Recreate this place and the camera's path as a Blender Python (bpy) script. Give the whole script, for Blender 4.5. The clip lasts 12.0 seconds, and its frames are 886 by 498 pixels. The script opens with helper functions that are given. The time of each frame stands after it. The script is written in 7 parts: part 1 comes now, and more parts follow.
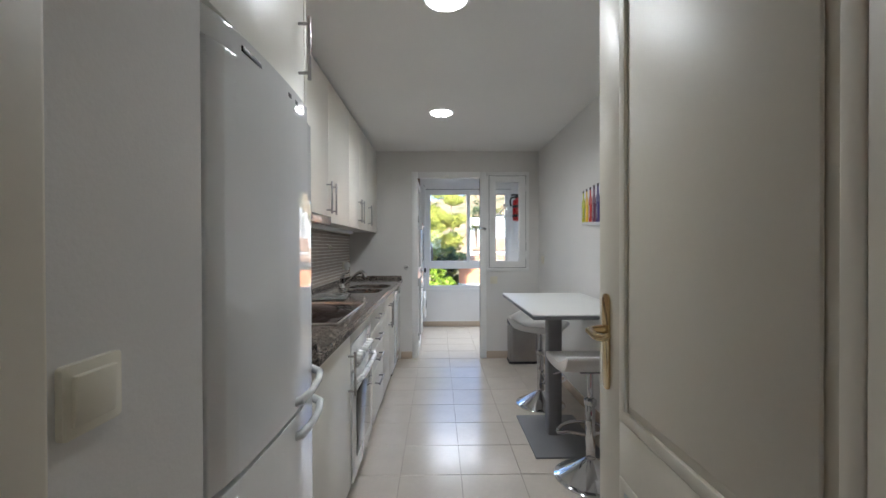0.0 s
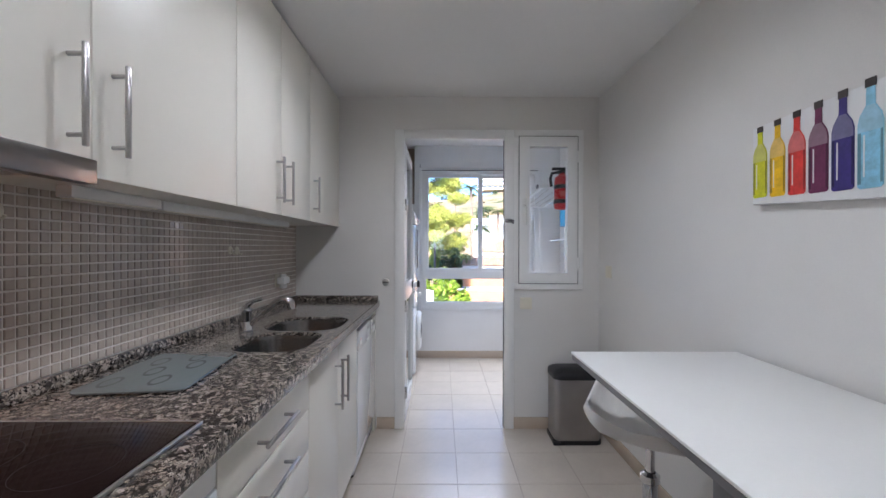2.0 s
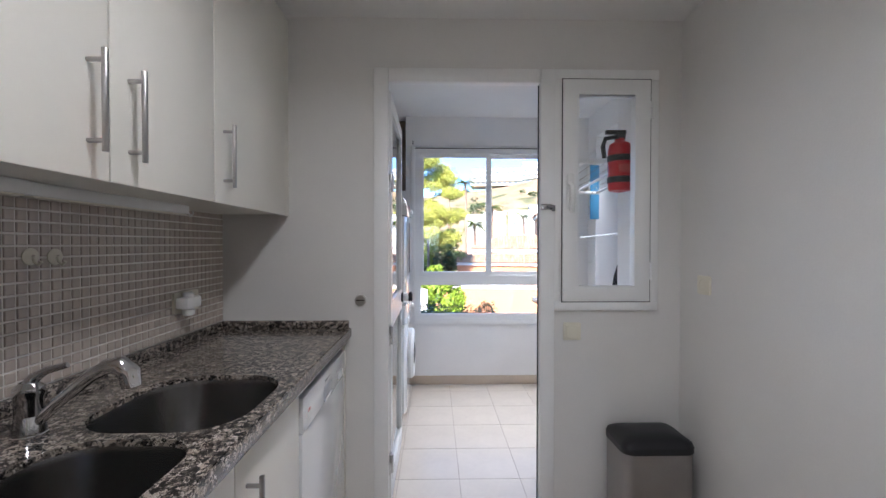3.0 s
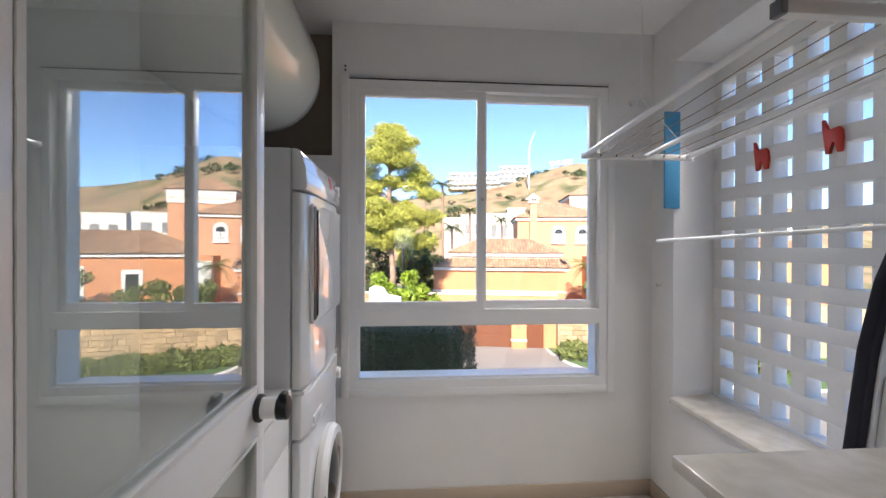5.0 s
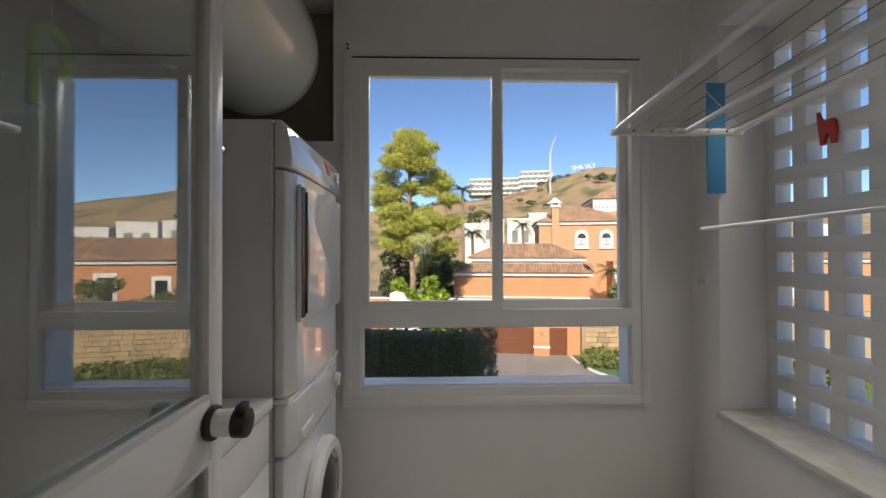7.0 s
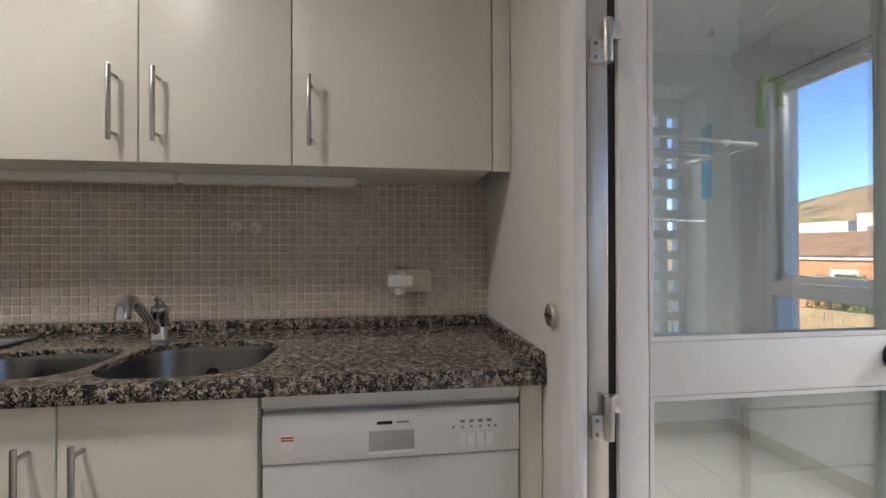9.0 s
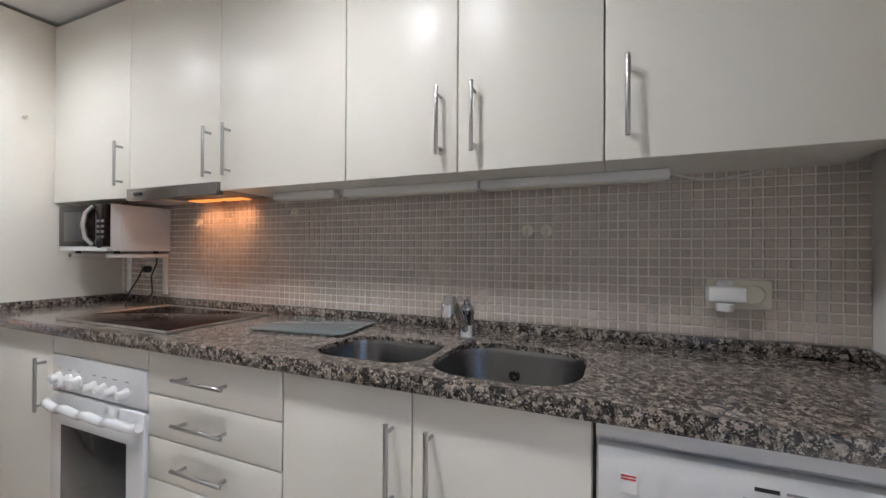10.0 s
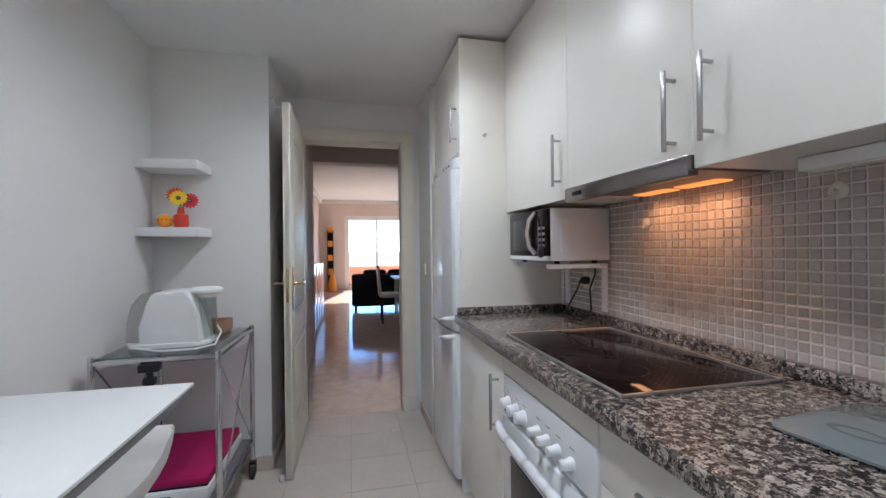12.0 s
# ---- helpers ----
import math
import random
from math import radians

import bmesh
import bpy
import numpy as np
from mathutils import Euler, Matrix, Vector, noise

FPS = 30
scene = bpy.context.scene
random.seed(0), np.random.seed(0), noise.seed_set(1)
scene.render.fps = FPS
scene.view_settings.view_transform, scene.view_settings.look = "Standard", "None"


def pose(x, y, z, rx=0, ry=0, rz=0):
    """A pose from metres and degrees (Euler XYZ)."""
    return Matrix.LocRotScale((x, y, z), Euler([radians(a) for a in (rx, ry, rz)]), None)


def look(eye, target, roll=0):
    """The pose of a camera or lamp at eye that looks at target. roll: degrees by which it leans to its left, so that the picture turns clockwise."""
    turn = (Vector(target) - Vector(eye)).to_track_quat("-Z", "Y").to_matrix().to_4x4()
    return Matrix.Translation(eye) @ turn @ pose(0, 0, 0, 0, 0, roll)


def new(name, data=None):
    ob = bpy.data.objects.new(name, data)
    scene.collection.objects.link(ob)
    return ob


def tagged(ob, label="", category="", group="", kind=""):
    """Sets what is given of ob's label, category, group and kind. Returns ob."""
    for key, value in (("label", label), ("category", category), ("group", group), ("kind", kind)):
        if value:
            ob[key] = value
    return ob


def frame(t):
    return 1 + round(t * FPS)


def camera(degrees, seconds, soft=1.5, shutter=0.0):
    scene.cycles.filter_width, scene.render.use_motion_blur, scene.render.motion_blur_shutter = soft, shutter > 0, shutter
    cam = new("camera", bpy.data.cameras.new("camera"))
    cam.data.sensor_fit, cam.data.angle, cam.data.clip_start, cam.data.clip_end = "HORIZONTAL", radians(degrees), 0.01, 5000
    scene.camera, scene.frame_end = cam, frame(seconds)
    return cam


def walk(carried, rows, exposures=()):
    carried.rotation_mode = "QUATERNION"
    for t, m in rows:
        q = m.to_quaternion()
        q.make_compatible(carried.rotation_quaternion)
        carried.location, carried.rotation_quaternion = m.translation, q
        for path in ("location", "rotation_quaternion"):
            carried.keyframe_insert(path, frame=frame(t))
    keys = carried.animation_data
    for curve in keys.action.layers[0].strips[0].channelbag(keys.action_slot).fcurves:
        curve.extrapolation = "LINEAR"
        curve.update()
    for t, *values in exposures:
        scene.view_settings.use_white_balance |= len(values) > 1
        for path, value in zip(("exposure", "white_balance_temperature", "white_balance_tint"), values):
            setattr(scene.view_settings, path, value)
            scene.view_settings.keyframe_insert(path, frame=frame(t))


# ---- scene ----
cam = camera(94.7, 12.0)
PATH = [
    (0, (-0.030, -0.115, 1.27), (-0.005, 1.885, 1.257), -0.2),
    (0.5, (-0.012, 0.347, 1.276), (0.012, 2.347, 1.267), 0.0),
    (1, (-0.012, 0.753, 1.278), (0.005, 2.753, 1.268), 0.1),
    (1.5, (0.002, 1.178, 1.271), (0.016, 3.178, 1.263), 0.1),
    (2, (0.004, 1.622, 1.281), (0.012, 3.622, 1.273), 0.1),
    (2.5, (-0.032, 2.098, 1.293), (-0.016, 4.098, 1.277), 0.2),
    (2.7, (-0.05, 2.297, 1.296), (-0.02, 4.297, 1.269), 0.1),
    (4.3, (0.037, 3.818, 1.299), (0.119, 5.816, 1.292), 0.6),
    (4.5, (0.048, 3.971, 1.301), (0.162, 5.968, 1.296), 0.6),
    (4.7, (0.068, 4.118, 1.302), (0.202, 6.114, 1.300), 0.4),
    (5, (0.092, 4.262, 1.322), (0.246, 6.256, 1.313), 0.2),
    (5.5, (0.052, 4.489, 1.274), (0.319, 6.471, 1.297), 0.4),
    (6, (0.056, 4.592, 1.287), (0.416, 6.56, 1.288), 0.3),
    (6.5, (0.086, 4.573, 1.266), (0.453, 6.539, 1.282), 0.3),
    (6.7, (0.103, 4.53, 1.268), (0.413, 6.505, 1.287), 0.1),
    (8.3, (0.47, 4.252, 1.182), (-1.23, 5.305, 1.205), 0.0),
    (8.5, (0.494, 4.221, 1.176), (-1.331, 5.04, 1.193), -0.2),
    (9, (0.492, 4.144, 1.18), (-1.492, 4.398, 1.19), -0.1),
    (9.5, (0.465, 4.048, 1.187), (-1.518, 3.786, 1.189), -0.0),
    (10, (0.403, 3.899, 1.191), (-1.434, 3.107, 1.202), 0.3),
    (10.5, (0.318, 3.687, 1.23), (-1.249, 2.444, 1.224), -0.1),
    (11, (0.24, 3.498, 1.243), (-0.954, 1.894, 1.232), -0.4),
    (11.5, (0.125, 3.357, 1.243), (-0.662, 1.518, 1.24), -0.6),
    (12, (0.078, 3.279, 1.239), (-0.36, 1.327, 1.24), -0.6),
]
EXPOSURE = [(0, 2.6, 6150, 8), (0.5, 2.6, 6100, 11), (1.5, 2.64, 5900, 13), (2.7, 2.66, 6050, 14), (4.3, 2.4, 6550, 13), (4.7, 2.3, 6800, 14), (5.0, 2.08, 7100, 14), (5.5, 1.36, 7500, 12), (6.0, 1.06, 7650, 11), (6.7, 1.06, 7650, 11), (8.3, 1.95, 7450, 12), (8.7, 2.3, 7250, 12), (9.0, 2.58, 7050, 12), (9.5, 2.82, 6450, 12), (10.0, 3.04, 6250, 13), (11, 3.0, 6050, 12), (12, 2.86, 5750, 10)]
walk(cam, [(t, look(eye, to, roll)) for t, eye, to, roll in PATH], EXPOSURE)

# sky, sun, the lamps of the place and two added fill lamps
world = bpy.data.worlds.new("sky")
scene.world = world
world.use_nodes = True
wn = world.node_tree.nodes
sky = wn.new("ShaderNodeTexSky")
sky.sky_type = "NISHITA"
sky.sun_disc = False
sky.sun_elevation, sky.sun_rotation = radians(32), radians(191)
sky.air_density, sky.dust_density, sky.ozone_density = 0.75, 0.0, 7.0
world.node_tree.links.new(sky.outputs[0], wn["Background"].inputs[0])
wn["Background"].inputs[1].default_value = 0.094

sun = new("sun", bpy.data.lights.new("sun", "SUN"))
sun.data.energy, sun.data.angle, sun.data.color = 2.6, radians(0.5), (1.0, 0.93, 0.82)
sun.matrix_world = look((0, 0, 0), (0.16, 0.833, -0.53))


def area_lamp(name, m, sx, sy, energy, color, spread=180):
    la = bpy.data.lights.new(name, "AREA")
    la.shape, la.size, la.size_y, la.energy, la.color = "RECTANGLE", sx, sy, energy, color
    la.spread = radians(spread)
    ob = new(name, la)
    ob.matrix_world = m
    return ob


# downlights in the kitchen ceiling
for lx, ly in ((0.0, 3.155), (0.01, 1.65)):
    area_lamp("downlight_lamp", pose(lx, ly, 2.335), 0.17, 0.17, 2.1, (0.97, 0.98, 1.0), 160)
# two warm bulbs under the cooker hood
for ly in (2.045, 2.24):
    area_lamp("hood_lamp", pose(-0.965, ly, 1.425), 0.05, 0.15, 0.052, (1.0, 0.46, 0.20), 125)
# added lamp in the laundry window opening, stands in for daylight from outside
area_lamp("window_fill_lamp", pose(0.45, 6.42, 2.06, 34, 0, 180), 1.2, 0.14, 1.75, (0.97, 0.98, 1.0), 80)
# a second added lamp inside the pierced lattice, for the daylight through it
area_lamp("lattice_fill_lamp", pose(1.50, 5.72, 1.95, 0, 30, 0), 0.18, 0.75, 0.75, (0.97, 0.98, 1.0), 80)
# ---------------------------------------------------------------- helpers
def part(name, bm, material, parent=None, label="", sharp=38):
    """Link a bmesh as one mesh object under a thing or a part; its coordinates stay world coordinates."""
    me = bpy.data.meshes.new(name)
    bmesh.ops.recalc_face_normals(bm, faces=bm.faces)
    bm.to_mesh(me)
    bm.free()
    me.materials.append(material)
    me.polygons.foreach_set("use_smooth", [True] * len(me.polygons))
    me.set_sharp_from_angle(angle=radians(sharp))
    ob = new(name, me)
    if parent:
        ob.parent = parent
        if parent.type == "EMPTY":
            ob.matrix_parent_inverse = parent.matrix_basis.inverted()
    if label:
        ob["label"] = label
    return ob


def thing(name, label, category, at=(0, 0, 0), group="", rz=0):
    ob = new(name)
    ob.empty_display_size = 0.05
    ob.matrix_basis = pose(*at, 0, 0, rz)
    return tagged(ob, label, category, group)


def bevel(bm, w, seg=2):
    if w > 0:
        bmesh.ops.bevel(bm, geom=bm.edges[:], offset=w, segments=seg, affect="EDGES", profile=0.5, clamp_overlap=True)
    return bm


def box(x0, x1, y0, y1, z0, z1, w=0.0, seg=2):
    bm = bmesh.new()
    m = Matrix.LocRotScale(((x0 + x1) / 2, (y0 + y1) / 2, (z0 + z1) / 2), None, (abs(x1 - x0), abs(y1 - y0), abs(z1 - z0)))
    bmesh.ops.create_cube(bm, size=1, matrix=m)
    return bevel(bm, w, seg)


def merge(*bms):
    out = bms[0]
    for b in bms[1:]:
        me = bpy.data.meshes.new("tmp")
        b.to_mesh(me)
        b.free()
        out.from_mesh(me)
        bpy.data.meshes.remove(me)
    return out


def moved(bm, m):
    bmesh.ops.transform(bm, matrix=m, verts=bm.verts)
    return bm


def cyl(p0, p1, r, seg=16, r2=None, w=0.0):
    bm = bmesh.new()
    a, b = Vector(p0), Vector(p1)
    d = b - a
    m = Matrix.Translation((a + b) / 2) @ d.to_track_quat("Z", "Y").to_matrix().to_4x4()
    bmesh.ops.create_cone(bm, cap_ends=True, segments=seg, radius1=r, radius2=r if r2 is None else r2, depth=d.length, matrix=m)
    if w:
        bmesh.ops.bevel(bm, geom=[e for e in bm.edges if any(len(f.verts) > 4 for f in e.link_faces)], offset=w, segments=2, affect="EDGES", profile=0.5)
    return bm


def tube(pts, r, seg=8, radii=None):
    """A round bar along a line of points."""
    bm = bmesh.new()
    pts = [Vector(p) for p in pts]
    rings = []
    side = None
    for i, p in enumerate(pts):
        d = (pts[min(i + 1, len(pts) - 1)] - pts[max(i - 1, 0)]).normalized()
        if side is None:
            side = d.orthogonal().normalized()
        side = (side - d * side.dot(d)).normalized()
        up = d.cross(side)
        rr = radii[i] if radii else r
        rings.append([bm.verts.new(p + (side * math.cos(2 * math.pi * k / seg) + up * math.sin(2 * math.pi * k / seg)) * rr) for k in range(seg)])
    for a, b in zip(rings, rings[1:]):
        for k in range(seg):
            bm.faces.new((a[k], a[(k + 1) % seg], b[(k + 1) % seg], b[k]))
    bm.faces.new(rings[0][::-1])
    bm.faces.new(rings[-1])
    return bm


def arc(center, r, a0, a1, n, plane="xz"):
    out = []
    for i in range(n + 1):
        a = radians(a0 + (a1 - a0) * i / n)
        u, v = r * math.cos(a), r * math.sin(a)
        c = Vector(center)
        out.append(c + Vector({"xz": (u, 0, v), "yz": (0, u, v), "xy": (u, v, 0)}[plane]))
    return out


def lathe(profile, center, seg=24, axis="z", ring=False):
    """Turn a profile of (radius, height) round an axis; ring: the profile closes on itself."""
    bm = bmesh.new()
    rings = []
    for r, h in profile:
        ring = []
        for k in range(seg):
            a = 2 * math.pi * k / seg
            u, v = r * math.cos(a), r * math.sin(a)
            p = {"z": (u, v, h), "y": (u, h, v), "x": (h, u, v)}[axis]
            ring.append(bm.verts.new(Vector(center) + Vector(p)))
        rings.append(ring)
    for a, b in zip(rings, rings[1:]):
        for k in range(seg):
            bm.faces.new((a[k], a[(k + 1) % seg], b[(k + 1) % seg], b[k]))
    if ring:
        for k in range(seg):
            bm.faces.new((rings[-1][k], rings[-1][(k + 1) % seg], rings[0][(k + 1) % seg], rings[0][k]))
    else:
        bm.faces.new(rings[0][::-1])
        bm.faces.new(rings[-1])
    bmesh.ops.remove_doubles(bm, verts=bm.verts, dist=1e-6)
    return bm


def prism(poly, lo, hi, axis="z", w=0.0):
    """A flat outline of (u, v) drawn out along an axis."""
    bm = bmesh.new()
    place = {"z": lambda u, v, h: (u, v, h), "y": lambda u, v, h: (u, h, v), "x": lambda u, v, h: (h, u, v)}[axis]
    a = [bm.verts.new(place(u, v, lo)) for u, v in poly]
    b = [bm.verts.new(place(u, v, hi)) for u, v in poly]
    n = len(poly)
    bm.faces.new(a)
    bm.faces.new(b[::-1])
    for i in range(n):
        bm.faces.new((a[i], a[(i + 1) % n], b[(i + 1) % n], b[i]))
    return bevel(bm, w)


def frame_ring(u0, u1, v0, v1, t, lo, hi, axis="y"):
    """A rectangular frame with members t wide, as one mesh."""
    bm = bmesh.new()
    place = {"y": lambda u, v, h: (u, h, v), "x": lambda u, v, h: (h, u, v), "z": lambda u, v, h: (u, v, h)}[axis]
    loops = []
    for h in (lo, hi):
        for d in (0, t):
            loops.append([bm.verts.new(place(u, v, h)) for u, v in ((u0 + d, v0 + d), (u1 - d, v0 + d), (u1 - d, v1 - d), (u0 + d, v1 - d))])
    for p, q in ((0, 1), (1, 3), (3, 2), (2, 0)):
        for k in range(4):
            bm.faces.new((loops[p][k], loops[p][(k + 1) % 4], loops[q][(k + 1) % 4], loops[q][k]))
    return bm


def rounded(u0, u1, v0, v1, r, n=5):
    pts = []
    for cu, cv, a0 in ((u1 - r, v1 - r, 0), (u0 + r, v1 - r, 90), (u0 + r, v0 + r, 180), (u1 - r, v0 + r, 270)):
        for i in range(n + 1):
            a = radians(a0 + 90 * i / n)
            pts.append((cu + r * math.cos(a), cv + r * math.sin(a)))
    return pts


def words(name, text, size, m, material, parent, extrude=0.0006):
    """Raised lettering in the built-in font, as a mesh."""
    cu = bpy.data.curves.new(name, "FONT")
    cu.body, cu.size, cu.extrude, cu.align_x, cu.align_y = text, size, extrude, "CENTER", "CENTER"
    tmp = bpy.data.objects.new(name, cu)
    me = bpy.data.meshes.new_from_object(tmp)
    bpy.data.objects.remove(tmp)
    bm = bmesh.new()
    bm.from_mesh(me)
    bpy.data.meshes.remove(me)
    return part(name, moved(bm, m), material, parent)


def build(ob, kind="structure", label=""):
    return tagged(ob, label, kind=kind)


# ---------------------------------------------------------------- materials
def mat(name, color, rough=0.5, metal=0.0, var=0.08, scale=6.0, fine=90.0, bump=0.02, rvar=0.1, coat=0.0, piece=0.0, trans=0.0, ior=1.45, spec=0.5):
    """A painted or plain surface: cloudy tone, fine grain and relief; piece: tone that differs from piece to piece."""
    m = bpy.data.materials.new(name)
    m.use_nodes = True
    nt = m.node_tree
    n, l = nt.nodes, nt.links
    b = n["Principled BSDF"]
    tc = n.new("ShaderNodeTexCoord")
    big = n.new("ShaderNodeTexNoise")
    big.inputs["Scale"].default_value, big.inputs["Detail"].default_value = scale, 4
    sm = n.new("ShaderNodeTexNoise")
    sm.inputs["Scale"].default_value, sm.inputs["Detail"].default_value = fine, 3
    for t in (big, sm):
        l.new(tc.outputs["Object"], t.inputs["Vector"])
    add = n.new("ShaderNodeMath")
    add.operation = "MULTIPLY_ADD"
    l.new(sm.outputs["Fac"], add.inputs[0])
    add.inputs[1].default_value = 0.5
    l.new(big.outputs["Fac"], add.inputs[2])
    mr = n.new("ShaderNodeMapRange")
    mr.inputs["From Min"].default_value, mr.inputs["From Max"].default_value = 0.45, 1.05
    mr.inputs["To Min"].default_value, mr.inputs["To Max"].default_value = 1 - var, 1 + var
    l.new(add.outputs[0], mr.inputs["Value"])
    val = mr.outputs[0]
    if piece:
        oi = n.new("ShaderNodeObjectInfo")
        geo = n.new("ShaderNodeNewGeometry")
        s = n.new("ShaderNodeMath")
        s.operation = "ADD"
        l.new(oi.outputs["Random"], s.inputs[0])
        l.new(geo.outputs["Random Per Island"], s.inputs[1])
        f = n.new("ShaderNodeMath")
        f.operation = "FRACT"
        l.new(s.outputs[0], f.inputs[0])
        pm = n.new("ShaderNodeMapRange")
        pm.inputs["To Min"].default_value, pm.inputs["To Max"].default_value = 1 - piece, 1 + piece
        l.new(f.outputs[0], pm.inputs["Value"])
        mu = n.new("ShaderNodeMath")
        mu.operation = "MULTIPLY"
        l.new(val, mu.inputs[0])
        l.new(pm.outputs[0], mu.inputs[1])
        val = mu.outputs[0]
    hsv = n.new("ShaderNodeHueSaturation")
    hsv.inputs["Color"].default_value = (*color, 1)
    l.new(val, hsv.inputs["Value"])
    l.new(hsv.outputs[0], b.inputs["Base Color"])
    rr = n.new("ShaderNodeMapRange")
    rr.inputs["To Min"].default_value, rr.inputs["To Max"].default_value = max(0.02, rough * (1 - rvar * 2)), min(1, rough * (1 + rvar * 2))
    l.new(big.outputs["Fac"], rr.inputs["Value"])
    l.new(rr.outputs[0], b.inputs["Roughness"])
    b.inputs["Metallic"].default_value = metal
    b.inputs["Coat Weight"].default_value = coat
    b.inputs["Coat Roughness"].default_value = 0.08
    b.inputs["Transmission Weight"].default_value = trans
    b.inputs["IOR"].default_value = ior
    b.inputs["Specular IOR Level"].default_value = spec
    if bump:
        bp = n.new("ShaderNodeBump")
        bp.inputs["Strength"].default_value, bp.inputs["Distance"].default_value = bump, 0.01
        l.new(sm.outputs["Fac"], bp.inputs["Height"])
        l.new(bp.outputs[0], b.inputs["Normal"])
    return m


def ramp_mat(name, kind, scale, stops, rough=0.5, bump=0.1, stretch=(1, 1, 1), coat=0.0, distort=0.0, detail=4, constant=False):
    """A surface whose colour runs through stops by noise, by cells or by grain."""
    m = bpy.data.materials.new(name)
    m.use_nodes = True
    n, l = m.node_tree.nodes, m.node_tree.links
    b = n["Principled BSDF"]
    tc, mp = n.new("ShaderNodeTexCoord"), n.new("ShaderNodeMapping")
    mp.inputs["Scale"].default_value = stretch
    l.new(tc.outputs["Object"], mp.inputs["Vector"])
    src = mp.outputs[0]
    if distort:
        dn = n.new("ShaderNodeTexNoise")
        dn.inputs["Scale"].default_value = scale * 1.3
        l.new(src, dn.inputs["Vector"])
        va = n.new("ShaderNodeVectorMath")
        va.operation = "MULTIPLY_ADD"
        l.new(dn.outputs["Color"], va.inputs[0])
        va.inputs[1].default_value = (distort, distort, distort)
        l.new(src, va.inputs[2])
        src = va.outputs[0]
    if kind == "cell":
        t = n.new("ShaderNodeTexVoronoi")
        t.inputs["Scale"].default_value = scale
        sep = n.new("ShaderNodeSeparateColor")
        l.new(t.outputs["Color"], sep.inputs[0])
        fac = sep.outputs[0]
    else:
        t = n.new("ShaderNodeTexNoise")
        t.inputs["Scale"].default_value, t.inputs["Detail"].default_value = scale, detail
        fac = t.outputs["Fac"]
    l.new(src, t.inputs["Vector"])
    cr = n.new("ShaderNodeValToRGB")
    cr.color_ramp.interpolation = "CONSTANT" if constant else "LINEAR"
    e = cr.color_ramp.elements
    for i, (pos, c) in enumerate(stops):
        el = e[i] if i < 2 else e.new(pos)
        el.position, el.color = pos, (*c, 1)
    l.new(fac, cr.inputs[0])
    grain = n.new("ShaderNodeTexNoise")
    grain.inputs["Scale"].default_value, grain.inputs["Detail"].default_value = scale * 4, 3
    l.new(mp.outputs[0], grain.inputs["Vector"])
    mx = n.new("ShaderNodeMix")
    mx.data_type, mx.blend_type = "RGBA", "OVERLAY"
    mx.inputs["Factor"].default_value = 0.35
    l.new(cr.outputs[0], mx.inputs["A"])
    l.new(grain.outputs["Fac"], mx.inputs["B"])
    l.new(mx.outputs["Result"], b.inputs["Base Color"])
    b.inputs["Roughness"].default_value, b.inputs["Coat Weight"].default_value = rough, coat
    b.inputs["Coat Roughness"].default_value = 0.06
    if bump:
        bp = n.new("ShaderNodeBump")
        bp.inputs["Strength"].default_value, bp.inputs["Distance"].default_value = bump, 0.01
        l.new(fac, bp.inputs["Height"])
        l.new(bp.outputs[0], b.inputs["Normal"])
    return m


def glow(name, color, strength):
    m = bpy.data.materials.new(name)
    m.use_nodes = True
    b = m.node_tree.nodes["Principled BSDF"]
    b.inputs["Base Color"].default_value = (*color, 1)
    b.inputs["Emission Color"].default_value = (*color, 1)
    b.inputs["Emission Strength"].default_value = strength
    return m


def glass(name, tint=(1, 1, 1), rough=0.0, mix=0.0):
    """A thin pane: clear with a real surface gloss."""
    m = bpy.data.materials.new(name)
    m.use_nodes = True
    n, l = m.node_tree.nodes, m.node_tree.links
    n.remove(n["Principled BSDF"])
    tr, gl, lw, mx = n.new("ShaderNodeBsdfTransparent"), n.new("ShaderNodeBsdfGlossy"), n.new("ShaderNodeLayerWeight"), n.new("ShaderNodeMixShader")
    tr.inputs[0].default_value = (*tint, 1)
    gl.inputs["Roughness"].default_value = rough
    pw, ma = n.new("ShaderNodeMath"), n.new("ShaderNodeMath")
    pw.operation, ma.operation = "POWER", "MULTIPLY_ADD"
    l.new(lw.outputs["Facing"], pw.inputs[0])
    pw.inputs[1].default_value = 4.0
    l.new(pw.outputs[0], ma.inputs[0])
    ma.inputs[1].default_value, ma.inputs[2].default_value = 0.9, 0.03 + mix
    l.new(ma.outputs[0], mx.inputs[0])
    l.new(tr.outputs[0], mx.inputs[1])
    l.new(gl.outputs[0], mx.inputs[2])
    l.new(mx.outputs[0], n["Material Output"].inputs[0])
    return m


plaster = mat("white_plaster", (0.75, 0.735, 0.71), 0.75, var=0.035, scale=2.2, fine=160, bump=0.05)
ceiling_paint = mat("ceiling_paint", (0.80, 0.79, 0.77), 0.85, var=0.03, scale=1.5, fine=140, bump=0.03)
laundry_paint = mat("laundry_paint", (0.85, 0.845, 0.835), 0.7, var=0.05, scale=2.5, fine=120, bump=0.08)
salmon_paint = mat("warm_wall_paint", (0.76, 0.64, 0.58), 0.8, var=0.04, scale=2, bump=0.03)
cabinet_paint = mat("cream_lacquer", (0.80, 0.775, 0.70), 0.36, var=0.012, scale=3, fine=60, bump=0.004, rvar=0.02)
